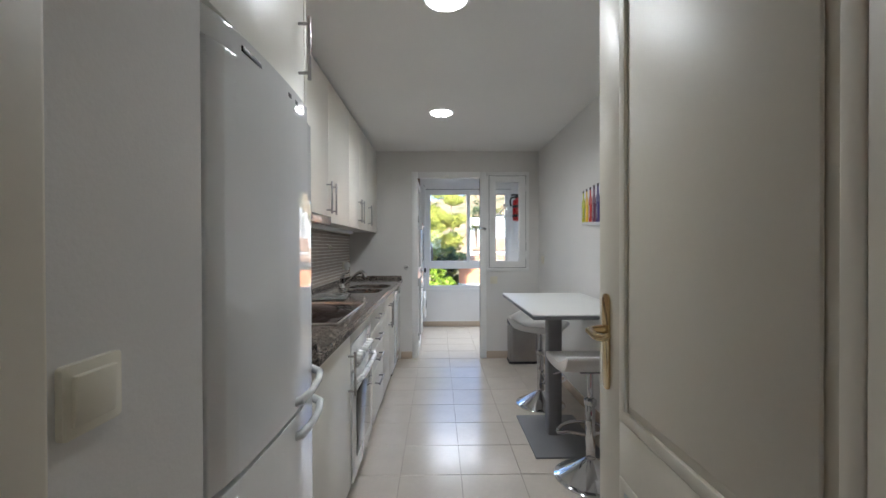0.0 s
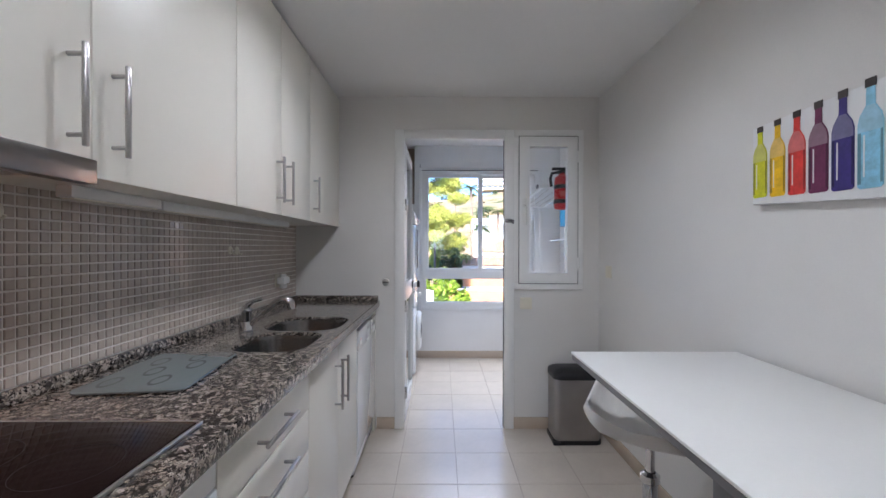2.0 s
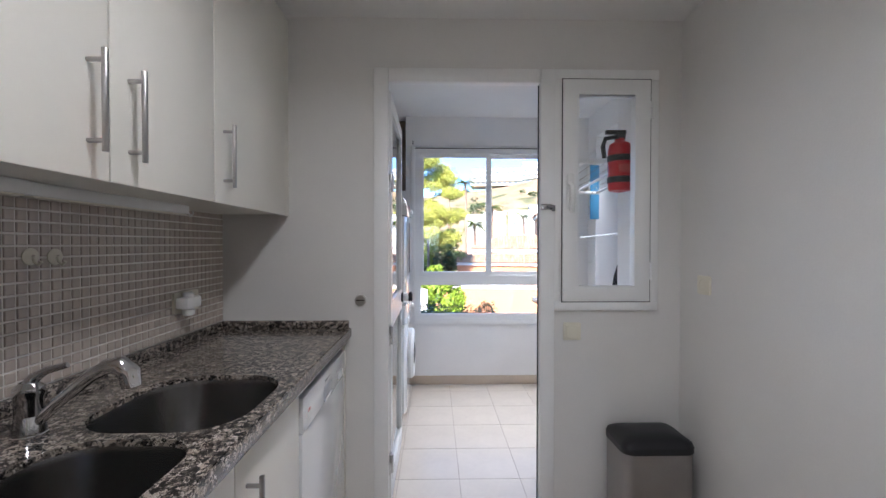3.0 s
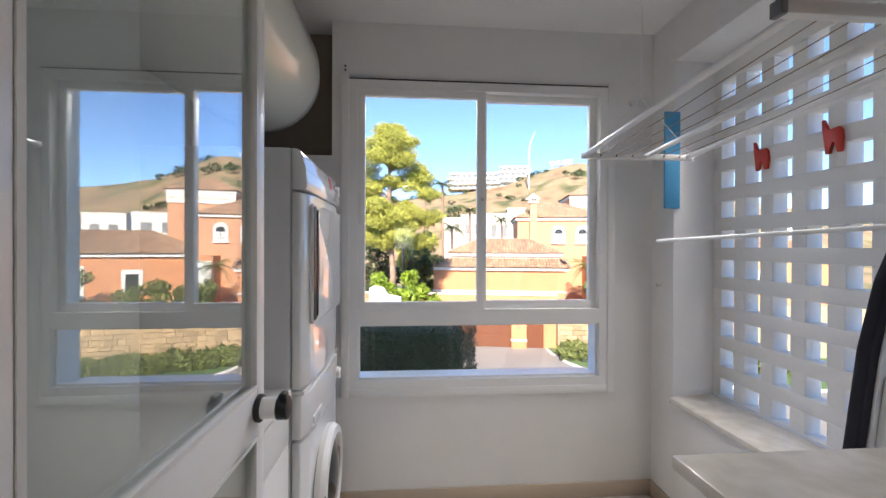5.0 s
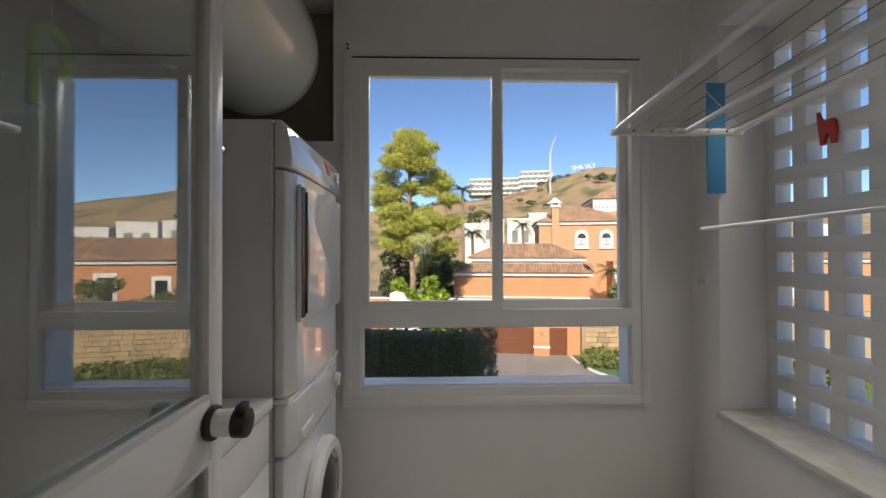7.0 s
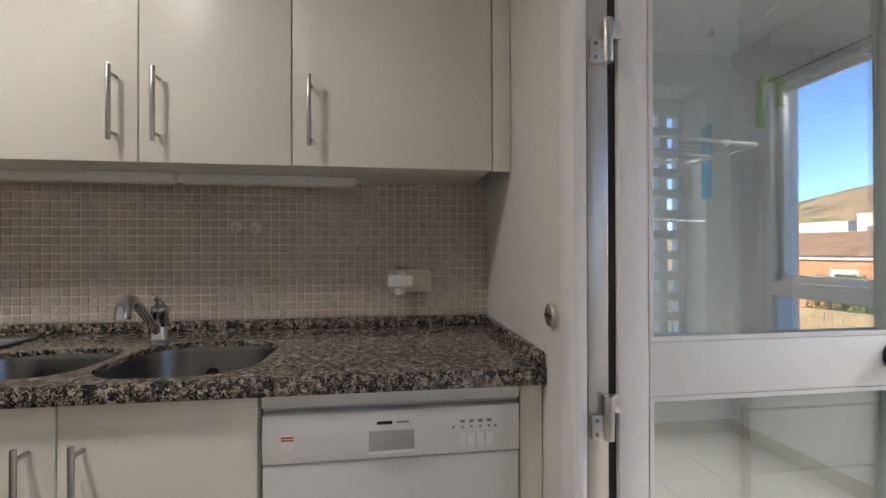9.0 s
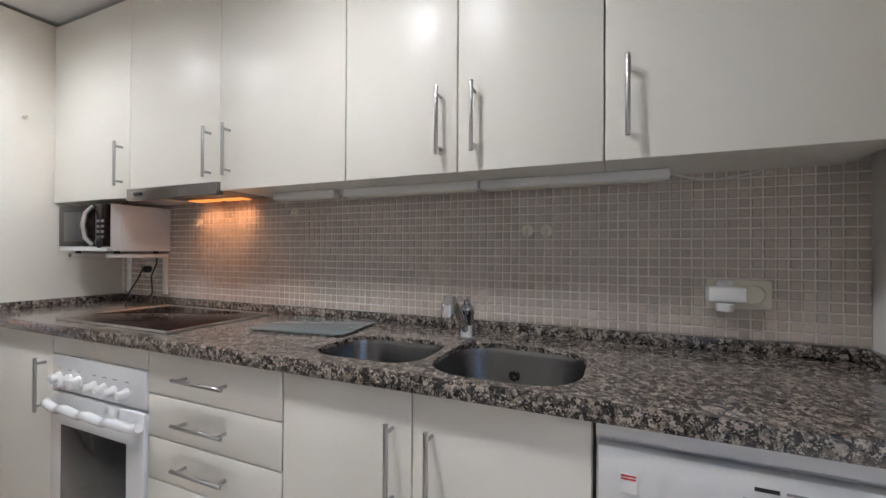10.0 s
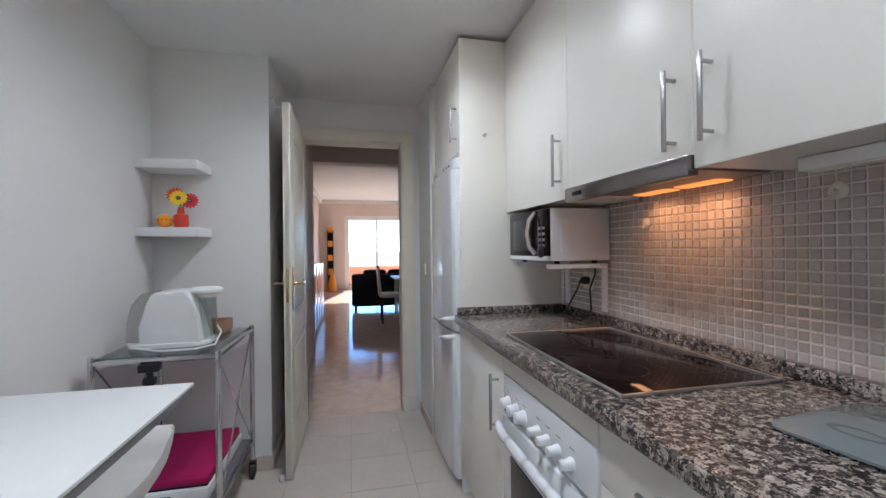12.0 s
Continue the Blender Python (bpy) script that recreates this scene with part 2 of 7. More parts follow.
door_paint = mat("cream_door_enamel", (0.76, 0.71, 0.60), 0.45, var=0.02, scale=4, fine=80, bump=0.01, rvar=0.04)
appliance = mat("white_enamel", (0.78, 0.79, 0.79), 0.05, var=0.012, scale=4, fine=150, bump=0.0, rvar=0.03, coat=0.6)
appliance.node_tree.nodes["Principled BSDF"].inputs["Coat Roughness"].default_value = 0.02
appliance_dull = mat("white_appliance_side", (0.74, 0.75, 0.76), 0.4, var=0.03, scale=4, bump=0.02)
plastic_white = mat("white_plastic", (0.80, 0.80, 0.78), 0.32, var=0.03, bump=0.01)
plastic_ivory = mat("ivory_plastic", (0.78, 0.74, 0.62), 0.35, var=0.03, bump=0.01)
plastic_black = mat("black_plastic", (0.012, 0.012, 0.014), 0.4, var=0.2, bump=0.02)
rubber = mat("black_rubber", (0.02, 0.02, 0.02), 0.7, var=0.2, bump=0.05)
aluminium = mat("white_aluminium", (0.86, 0.86, 0.85), 0.3, var=0.03, scale=3, bump=0.01)
steel = mat("brushed_steel", (0.62, 0.61, 0.59), 0.3, 1.0, var=0.06, scale=8, fine=300, bump=0.02)
handle_steel = mat("handle_steel", (0.44, 0.43, 0.42), 0.3, 1.0, var=0.05, scale=8, fine=300, bump=0.01)
hood_steel = mat("hood_steel", (0.30, 0.28, 0.27), 0.24, 1.0, var=0.06, scale=8, fine=300, bump=0.015)
sink_steel = mat("sink_steel", (0.22, 0.216, 0.213), 0.24, 1.0, var=0.04, scale=10, fine=250, bump=0.02)
chrome = mat("chrome", (0.62, 0.62, 0.63), 0.07, 1.0, var=0.03, bump=0.0)
brass = mat("polished_brass", (0.62, 0.47, 0.25), 0.13, 1.0, var=0.08, bump=0.01)
steel_grey = mat("grey_powder_coat", (0.20, 0.20, 0.21), 0.42, 0.3, var=0.08, bump=0.03)
black_glass = mat("black_ceramic_glass", (0.014, 0.008, 0.008), 0.06, var=0.2, bump=0.0, spec=0.16)
dark_window = mat("dark_oven_glass", (0.03, 0.033, 0.035), 0.07, var=0.1, bump=0.0)
granite = ramp_mat("speckled_granite", "cell", 122, [(0.0, (0.010, 0.009, 0.009)), (0.30, (0.055, 0.048, 0.043)), (0.45, (0.20, 0.168, 0.14)), (0.60, (0.37, 0.315, 0.265)), (0.77, (0.11, 0.096, 0.085)), (0.88, (0.47, 0.415, 0.36))], 0.15, 0.01, (1, 1, 1), 0.2, 0.03, constant=True)
mosaic = mat("taupe_glass_mosaic", (0.55, 0.475, 0.41), 0.09, var=0.10, scale=3.5, fine=40, bump=0.004, spec=0.6, piece=0.09)
grout = mat("pale_grout", (0.80, 0.76, 0.71), 0.7, var=0.12, scale=9, fine=200, bump=0.15)
floor_grout = mat("floor_grout", (0.42, 0.37, 0.31), 0.85, var=0.1, bump=0.1)
tile_cream = mat("cream_ceramic_tile", (0.60, 0.54, 0.47), 0.21, var=0.05, scale=5, fine=45, bump=0.004, spec=0.75, piece=0.03)
skirting_tile = mat("beige_skirting_tile", (0.58, 0.48, 0.38), 0.25, var=0.05, bump=0.01, piece=0.04)
marble_floor = ramp_mat("polished_marble", "noise", 2.5, [(0.3, (0.68, 0.54, 0.44)), (0.5, (0.71, 0.57, 0.465)), (0.7, (0.74, 0.60, 0.49))], 0.13, 0.001, coat=0.3, detail=6)
sill_marble = ramp_mat("sill_marble", "noise", 5, [(0.35, (0.62, 0.58, 0.52)), (0.55, (0.70, 0.66, 0.60)), (0.7, (0.52, 0.46, 0.40))], 0.25, 0.01, detail=7)
table_white = mat("white_laminate", (0.80, 0.80, 0.78), 0.35, var=0.02, bump=0.008)
leatherette = mat("white_leatherette", (0.72, 0.70, 0.67), 0.42, var=0.04, fine=220, bump=0.08)
canvas = mat("white_canvas", (0.80, 0.80, 0.80), 0.7, var=0.02, fine=400, bump=0.12)
red_paint = mat("red_paint", (0.55, 0.015, 0.02), 0.28, var=0.06, bump=0.01)
red_plastic = mat("red_plastic", (0.62, 0.05, 0.025), 0.35, var=0.06, bump=0.01)
orange_plastic = mat("orange_plastic", (0.85, 0.30, 0.015), 0.35, var=0.06, bump=0.01)
yellow_petal = mat("yellow_petal", (0.85, 0.60, 0.02), 0.6, var=0.1, bump=0.03)
blue_film = mat("blue_foam", (0.06, 0.32, 0.58), 0.6, var=0.06, bump=0.05)
magenta = mat("magenta_cloth", (0.42, 0.006, 0.10), 0.75, var=0.12, scale=7, fine=240, bump=0.12)
# brown carries the shade that lies inside the laundry niche
niche_shade = mat("niche_shade_brown", (0.34, 0.28, 0.22), 0.8, var=0.08, bump=0.06)
heater_enamel = mat("heater_enamel", (0.70, 0.71, 0.66), 0.2, var=0.03, bump=0.01, coat=0.3)
wood_tray = ramp_mat("tray_wood", "noise", 14, [(0.3, (0.22, 0.11, 0.05)), (0.7, (0.40, 0.22, 0.10))], 0.45, 0.1, (1, 8, 8))
dark_cloth = mat("dark_navy_cloth", (0.010, 0.010, 0.018), 0.8, var=0.25, fine=260, bump=0.15)
window_glass = glass("window_glass")
door_glass = glass("door_glass", (0.95, 1.0, 0.985), 0.0, 0.29)
clear_plastic = glass("clear_plastic", (0.86, 0.88, 0.87), 0.12)
cart_glass = glass("smoked_glass_shelf", (0.62, 0.67, 0.68), 0.03, 0.08)
board_glass = mat("frosted_green_glass", (0.19, 0.22, 0.22), 0.15, var=0.06, bump=0.01, coat=0.4)
board_print = mat("dark_printed_glass", (0.13, 0.15, 0.15), 0.15, var=0.1, bump=0.0)
lamp_glow = glow("downlight_lens", (1.0, 0.98, 0.96), 2.5)
bulb_glow = glow("warm_bulb", (1.0, 0.30, 0.06), 0.16)
plug_glow = mat("grey_print", (0.25, 0.25, 0.26), 0.5, var=0.05, bump=0.0)
# ---------------------------------------------------------------- the large structure
XL, XR, YD, YE, YB, YF, H, HL = -1.03, 1.12, 0.155, 4.51, 4.61, 6.36, 2.345, 2.46


def wall(name, *a, m=plaster):
    return build(part(name, box(*a), m))


# kitchen
wall("wall_west", XL - 0.12, XL, 0.6, YE, 0, H)
wall("wall_west_return", XL - 0.12, -0.44, YD - 0.12, 0.598, 0, H)
wall("wall_east", XR, XR + 0.12, 0.8, YE, 0, H)
wall("wall_east_block", 0.53, XR + 0.12, YD - 0.12, 0.798, 0, H)
wall("wall_south_over_door", -0.44, 0.53, YD - 0.12, YD, 2.07, H)
wall("wall_south_pier_west", -0.438, -0.345, YD - 0.12, YD, 0, 2.07)
wall("wall_south_pier_east", 0.485, 0.528, YD - 0.12, YD, 0, 2.07)
build(part("ceiling", box(XL - 0.12, XR + 0.12, YD - 0.118, YE, H, H + 0.1), ceiling_paint))
wall("wall_north_west", XL - 0.12, -0.318, YE, YB, 0, HL)
wall("wall_north_top", -0.318, 1.0, YE, YB, 2.105, HL)
wall("wall_north_low", 0.512, 1.0, YE, YB, 0, 0.99)
wall("laundry_wall_stub", 1.005, 1.70, YB, 4.92, 0, HL, m=laundry_paint)
wall("wall_north_east", 1.0, 1.70, YE, YB, 0, HL)
# laundry
LX0, LX1 = -1.03, 1.38
wall("laundry_wall_west", LX0 - 0.12, LX0, YB, YF + 0.3, 0, HL, m=laundry_paint)
wall("laundry_wall_window_low", -0.9, LX1 + 0.15, YF, YF + 0.22, 0, 0.6, m=laundry_paint)
wall("laundry_wall_window_top", -0.309, LX1 + 0.15, YF, YF + 0.22, 2.17, HL, m=laundry_paint)
wall("laundry_wall_window_east", 1.125, LX1 + 0.15, YF, YF + 0.22, 0.6, 2.17, m=laundry_paint)
wall("laundry_wall_window_west", -0.309, -0.222, YF, YF + 0.22, 0.6, 2.17, m=laundry_paint)
wall("laundry_niche_low", LX0, -0.309, YF, YF + 0.22, 0.6, 1.783, m=laundry_paint)
# niche back wall, its shade put into a brown colour
wall("laundry_niche_back", LX0, -0.309, YF + 0.14, YF + 0.22, 1.783, HL, m=niche_shade)
build(part("laundry_wall_east_far", prism([(LX1, YF), (LX1, 6.18), (1.612, 6.213), (1.70, 6.213), (1.70, YF)], 0, HL), laundry_paint))
wall("laundry_wall_east_low", LX1, LX1 + 0.34, 4.92, 6.179, 0, 0.56, m=laundry_paint)
wall("laundry_wall_east_top", LX1, LX1 + 0.34, 4.92, 6.179, 2.24, HL, m=laundry_paint)
build(part("laundry_ceiling", box(LX0 - 0.12, LX1 + 0.36, YB, YF + 0.22, HL, HL + 0.1), laundry_paint))
sill = build(part("lattice_sill", prism([(LX1 - 0.02, 4.921), (1.6125, 4.921), (1.6125, 6.211), (LX1 + 0.002, 6.1795), (LX1 - 0.02, 6.1795)], 0.561, 0.588, "z", 0.005), sill_marble))

# hall and living room
wall("hall_wall_east", 0.53, 0.65, -2.0, YD - 0.122, 0, 2.8, m=salmon_paint)
wall("hall_wall_west", -2.0, -1.88, -1.9, YD - 0.122, 0, 2.8, m=salmon_paint)
wall("hall_wall_north", -1.88, XL - 0.12, YD - 0.24, YD - 0.122, 0, 2.5, m=salmon_paint)
build(part("hall_ceiling", box(-1.88, 0.53, -1.8, YD - 0.122, 2.5, 2.6), salmon_paint))
wall("hall_beam", -4.2, 1.05, -2.0, -1.8, 2.3, 2.8, m=salmon_paint)
wall("living_wall_east", 1.05, 1.17, -9.9, -1.8, 0, 2.8, m=salmon_paint)
wall("living_wall_north_east", 0.65, 1.05, -2.0, -1.8, 0, 2.3, m=salmon_paint)
wall("living_wall_north_west", -4.2, -2.0, -2.0, -1.8, 0, 2.3, m=salmon_paint)
wall("living_wall_west", -4.32, -4.2, -9.9, -1.8, 0, 2.8, m=salmon_paint)
wall("living_wall_south_east", 0.28, 1.17, -10.1, -9.9, 0, 2.8, m=salmon_paint)
wall("living_wall_south_west", -4.32, -2.6, -10.1, -9.9, 0, 2.8, m=salmon_paint)
wall("living_wall_south_top", -2.6, 0.28, -10.1, -9.9, 2.32, 2.8, m=salmon_paint)
build(part("living_ceiling", box(-4.32, 1.17, -10.1, -2.0, 2.8, 2.9), ceiling_paint))
build(part("living_cornice", merge(box(0.95, 1.05, -9.9, -2.0, 2.7, 2.8, 0.02), box(-4.2, 0.95, -9.9, -9.8, 2.7, 2.8, 0.02)), ceiling_paint))
build(part("living_floor", box(-4.32, 1.17, -12.4, 0.125, -0.12, 0.0), marble_floor))
wall("terrace_parapet", -4.32, 1.6, -12.6, -12.4, -0.3, 0.62, m=mat("terracotta_render", (0.62, 0.24, 0.12), 0.8, var=0.08, bump=0.1))

# sliding glazing of the living room
living_window = build(part("window_2", frame_ring(-2.6, 0.28, 0.0, 2.32, 0.07, -10.06, -9.98), aluminium))
for x0, x1, y in ((-2.53, -1.6, -10.03), (-1.65, -0.7, -10.01), (-0.75, 0.21, -10.03)):
    sash = part("sash", frame_ring(x0, x1, 0.07, 2.25, 0.06, y, y + 0.02), aluminium, living_window)
    pane = part("pane", box(x0 + 0.06, x1 - 0.06, y + 0.007, y + 0.013, 0.13, 2.19), window_glass, sash)
    pane.visible_shadow = False

# the rest of the apartment block, which shades the garden on its north side
block = thing("apartment_block", "rendered apartment block that holds the flat", "building", (-5, -3, -6.1))
block_render = mat("pale_block_render", (0.62, 0.56, 0.48), 0.85, var=0.06, bump=0.1)
part("lower_storeys", box(-12, 1.5, -12.6, 6.58, -6.1, -0.14), block_render, block)
part("upper_storey", box(-12, 1.5, -10.1, 6.58, 2.92, 5.6), block_render, block)
part("neighbour_flat", box(-12, -4.4, -10.1, 6.58, -0.13, 2.91), block_render, block)
part("side_wall", box(-4.35, -1.18, 0.2, 6.58, -0.13, 2.91), block_render, block)

# kitchen door and its casing
casing = build(tagged(part("door_frame_1", merge(
    box(-0.345, -0.295, 0.0, 0.165, 0, 2.045, 0.003), box(0.435, 0.485, 0.0, 0.165, 0, 2.045, 0.003), box(-0.345, 0.485, 0.0, 0.165, 2.045, 2.09, 0.003)), door_paint)))
for nm, a in (("architrave", (-0.395, -0.305, 0.157, 0.178, 0.12, 2.06)), ("plinth_block", (-0.397, -0.303, 0.157, 0.181, 0, 0.12)), ("architrave", (0.445, 0.525, 0.157, 0.178, 0, 2.06)), ("architrave", (-0.395, 0.525, 0.157, 0.178, 2.055, 2.14))):
    part(nm, box(*a, 0.006), door_paint, casing)
for nm, a in (("architrave", (-0.395, -0.305, -0.02, 0.0, 0, 2.06)), ("architrave", (0.445, 0.525, -0.02, 0.0, 0, 2.06)), ("architrave", (-0.395, 0.525, -0.02, 0.0, 2.055, 2.14))):
    part(nm, box(*a, 0.006), door_paint, casing)
DX0, DX1 = 0.396, 0.434
door = build(thing("door_1", "open cream panelled interior door", "door", (0.43, 0.17, 0)))
slab = [box(DX0 + 0.008, DX1 - 0.008, 0.17, 0.955, 0.008, 2.04)]
for z0, z1, y0, y1 in ((0.008, 2.04, 0.17, 0.285), (0.008, 2.04, 0.84, 0.955), (0.008, 0.24, 0.285, 0.84), (0.73, 0.86, 0.285, 0.84), (1.91, 2.04, 0.285, 0.84)):
    slab.append(box(DX0, DX1, y0, y1, z0, z1, 0.002))
part("door_leaf", merge(*slab), door_paint, door)
for z0, z1 in ((0.24, 0.73), (0.86, 1.91)):
    for xs in (DX0 - 0.001, DX1 - 0.009):
        part("moulding", bevel(frame_ring(0.285, 0.84, z0, z1, 0.028, xs, xs + 0.010, "x"), 0.003), door_paint, door)
        part("raised_panel", box(xs + 0.001, xs + 0.009, 0.335, 0.79, z0 + 0.05, z1 - 0.05, 0.004), door_paint, door)
for sx in (-1, 1):
    xs = DX0 if sx < 0 else DX1
    plate = part("backplate", bevel(prism(rounded(0.885, 0.925, 0.91, 1.15, 0.016), xs - 0.001, xs + 0.006 * sx, "x"), 0.001), brass, door, "polished brass backplate")
    lever = [(xs, 0.905, 1.06), (xs + 0.035 * sx, 0.905, 1.06), (xs + 0.05 * sx, 0.895, 1.06), (xs + 0.052 * sx, 0.84, 1.055), (xs + 0.05 * sx, 0.80, 1.062), (xs + 0.045 * sx, 0.79, 1.07)]
    part("lever_handle", tube(lever, 0.009, 10, [0.012, 0.009, 0.010, 0.010, 0.008, 0.006]), brass, door, "polished brass lever")
part("latch_plate", box(DX0 + 0.012, DX1 - 0.012, 0.953, 0.957, 0.96, 1.14, 0.001), brass, door)
part("latch_bolt", box(DX0 + 0.015, DX1 - 0.015, 0.955, 0.965, 1.05, 1.07, 0.002), brass, door)
for z in (0.25, 1.0, 1.8):
    part("hinge", cyl((DX1 + 0.006, 0.165, z - 0.05), (DX1 + 0.006, 0.165, z + 0.05), 0.007, 10), brass, door)
hook = thing("over_door_hook", "chrome coat hook over a door top", "hook", (0.412, 0.90, 2.04))
part("hook_band", merge(box(DX0 - 0.003, DX1 + 0.003, 0.87, 0.93, 2.041, 2.044), box(DX1 + 0.001, DX1 + 0.004, 0.87, 0.93, 1.99, 2.044)), chrome, hook)
for y in (0.88, 0.92):
    part("prong", tube([(DX1 + 0.003, y, 2.03), (DX1 + 0.04, y, 2.03), (DX1 + 0.055, y, 2.05), (DX1 + 0.06, y, 2.07)], 0.005), chrome, hook)
stop = thing("door_stop", "small white plastic floor door stop", "door stop", (0.47, 0.93, 0))
part("buffer", lathe([(0.016, 0), (0.018, 0.006), (0.013, 0.03), (0.009, 0.036)], (0.455, 0.94, 0.0), 14), plastic_white, stop)

# skirting
skirt = build(part("baseboard", box(XR - 0.012, XR - 0.0005, 0.802, YE, 0, 0.08, 0.003), skirting_tile))
for nm, a in (("skirting_tile", (1.0 - 0.486, XR - 0.012, YE - 0.012, YE - 0.0005, 0, 0.08)), ("skirting_tile", (-0.45, -0.32, YE - 0.012, YE - 0.0005, 0, 0.08)),
              ("skirting_tile", (0.532, XR - 0.012, 0.8005, 0.812, 0, 0.08)), ("skirting_tile", (-0.4395, -0.428, YD + 0.024, 0.595, 0, 0.08)),
              ("skirting_tile", (0.518, 0.5295, 0.18, 0.80, 0, 0.08)),
              ("skirting_tile", (-0.28, LX1, YF - 0.012, YF - 0.0005, 0, 0.08)), ("skirting_tile", (LX1 - 0.012, LX1 - 0.0005, YB, YF - 0.012, 0, 0.08))):
    part(nm, box(*a, 0.003), skirting_tile, skirt)

# frame of the laundry door with its fixed side window
F0, F1 = YE - 0.016, YE + 0.030
nf = build(part("door_frame_2", merge(box(-0.325, -0.257, F0, 4.522, 0, 2.11, 0.004), box(0.449, 0.517, F0, F1, 0, 2.11, 0.004),
                                       box(-0.257, 0.449, F0, F1, 2.045, 2.11, 0.004), box(0.517, 1.005, F0, F1, 2.06, 2.11, 0.004),
                                       box(0.517, 1.005, F0, F1, 0.985, 1.03, 0.004), box(0.965, 1.005, F0, F1, 1.03, 2.06, 0.004), box(0.511, 0.556, F0 + 0.003, F1 - 0.002, 1.02, 2.07, 0.002)), aluminium))
part("hinge_profile", box(-0.318, -0.263, 4.525, 4.569, 0, 2.05, 0.003), steel, nf)
part("shadow_joint", merge(frame_ring(0.548, 0.967, 1.024, 2.066, 0.005, F0 - 0.001, F0 + 0.004)), rubber, nf)
sash = part("sash", bevel(frame_ring(0.552, 0.963, 1.028, 2.062, 0.072, YE - 0.022, YE + 0.03), 0.003), aluminium, nf)
part("pane", box(0.622, 0.892, YE + 0.002, YE + 0.008, 1.098, 1.992), window_glass, sash).visible_shadow = False
part("glazing_bead", frame_ring(0.62, 0.896, 1.094, 1.996, 0.006, YE - 0.024, YE - 0.005), aluminium, sash)
for z in (1.17, 1.92):
    part("hinge", cyl((0.968, YE - 0.026, z - 0.04), (0.968, YE - 0.026, z + 0.04), 0.008, 10), aluminium, nf)
part("window_handle", tube([(0.586, YE - 0.026, 1.57), (0.586, YE - 0.040, 1.57), (0.587, YE - 0.050, 1.560), (0.588, YE - 0.052, 1.51), (0.587, YE - 0.050, 1.44)], 0.011, 12, [0.015, 0.013, 0.0135, 0.0125, 0.010]), plastic_white, nf)
part("handle_plate", prism(rounded(0.570, 0.602, 1.455, 1.625, 0.012), YE - 0.032, YE - 0.022, "y", 0.003), plastic_white, nf)
part("jamb_seal", box(0.4455, 0.4488, F1 - 0.014, F1 - 0.002, 0.0, 2.044), rubber, nf)
catch = part("door_catch", merge(box(0.45, 0.50, YE - 0.026, YE - 0.010, 1.455, 1.483, 0.003), cyl((0.457, YE - 0.026, 1.476), (0.457, YE - 0.029, 1.476), 0.004, 8), cyl((0.457, YE - 0.026, 1.461), (0.457, YE - 0.029, 1.461), 0.004, 8)), chrome, nf)
part("catch_hook", merge(box(0.478, 0.512, YE - 0.042, YE - 0.0265, 1.462, 1.476, 0.003), cyl((0.505, YE - 0.034, 1.448), (0.505, YE - 0.034, 1.47), 0.008, 12)), steel_grey, catch)

# downlights
for lx, ly in ((0.0, 3.155), (0.01, 1.65)):
    dl = thing("downlight", "round recessed ceiling downlight, switched on", "ceiling light", (lx, ly, H), "kitchen downlights")
    part("trim_ring", lathe([(0.085, 0), (0.105, 0), (0.103, -0.008), (0.092, -0.012), (0.085, -0.006)], (lx, ly, H - 0.0005), 32, "z", True), plastic_white, dl)
    for dx in (-0.032, 0.032):
        part("lamp_tube", cyl((lx + dx, ly - 0.06, H - 0.007), (lx + dx, ly + 0.06, H - 0.007), 0.016, 12), lamp_glow, dl, "glowing compact fluorescent tube")
    part("lens", lathe([(0.084, -0.0062), (0.05, -0.0075), (0.01, -0.008)], (lx, ly, H), 32), lamp_glow, dl)
# ---------------------------------------------------------------- kitchen
def bar_handle(parent, p0, p1, out):
    """A straight steel bar on two short posts."""
    a, b, o = Vector(p0), Vector(p1), Vector(out)
    d = (b - a).normalized()
    part("handle", merge(cyl(a + o, b + o, 0.006, 12, w=0.001), cyl(a + d * 0.022, a + d * 0.022 + o, 0.005, 10), cyl(b - d * 0.022, b - d * 0.022 + o, 0.005, 10)), handle_steel, parent, "brushed steel bar handle")


UX, UZ, UT = -0.715, 1.428, 2.318
BX = -0.458
out_x = (0.034, 0, 0)
# wall cabinets: (from, to, side of the handle)
for y0, y1, hy in ((1.268, 1.888, 1), (1.892, 2.463, 1), (2.467, 3.059, -1), (3.063, 3.459, 1), (3.463, 3.862, -1), (3.866, 4.448, -1)):
    zb = UZ + 0.0
    c = thing("wall_cabinet", "cream lacquered kitchen wall cabinet with bar handle", "cabinet", (XL, (y0 + y1) / 2, zb), "wall cabinets over the worktop")
    part("body", box(XL + 0.001, UX - 0.02, y0 - 0.001, y1 + 0.001, zb + (0.06 if 1.8 < y0 < 2 else 0.0), UT), cabinet_paint, c)
    d = part("door", box(UX - 0.019, UX, y0, y1, zb - 0.004 + (0.035 if 1.8 < y0 < 2 else 0.0), UT, 0.0025), cabinet_paint, c)
    yy = y1 - 0.052 if hy > 0 else y0 + 0.052
    bar_handle(d, (UX, yy, 1.475), (UX, yy, 1.675), out_x)
fl = thing("filler_panel", "narrow cream filler strip beside a wall cabinet", "panel", (UX, 4.48, UZ))
part("strip", box(UX - 0.03, UX - 0.004, 4.452, 4.508, UZ - 0.004, UT, 0.002), cabinet_paint, fl)
# dark brown filler, gives the gap under the ceiling its shade
co = thing("gap_shade_strip", "thin dark strip coloured as shade above the wall cabinets", "trim", (UX, 2.9, UT))
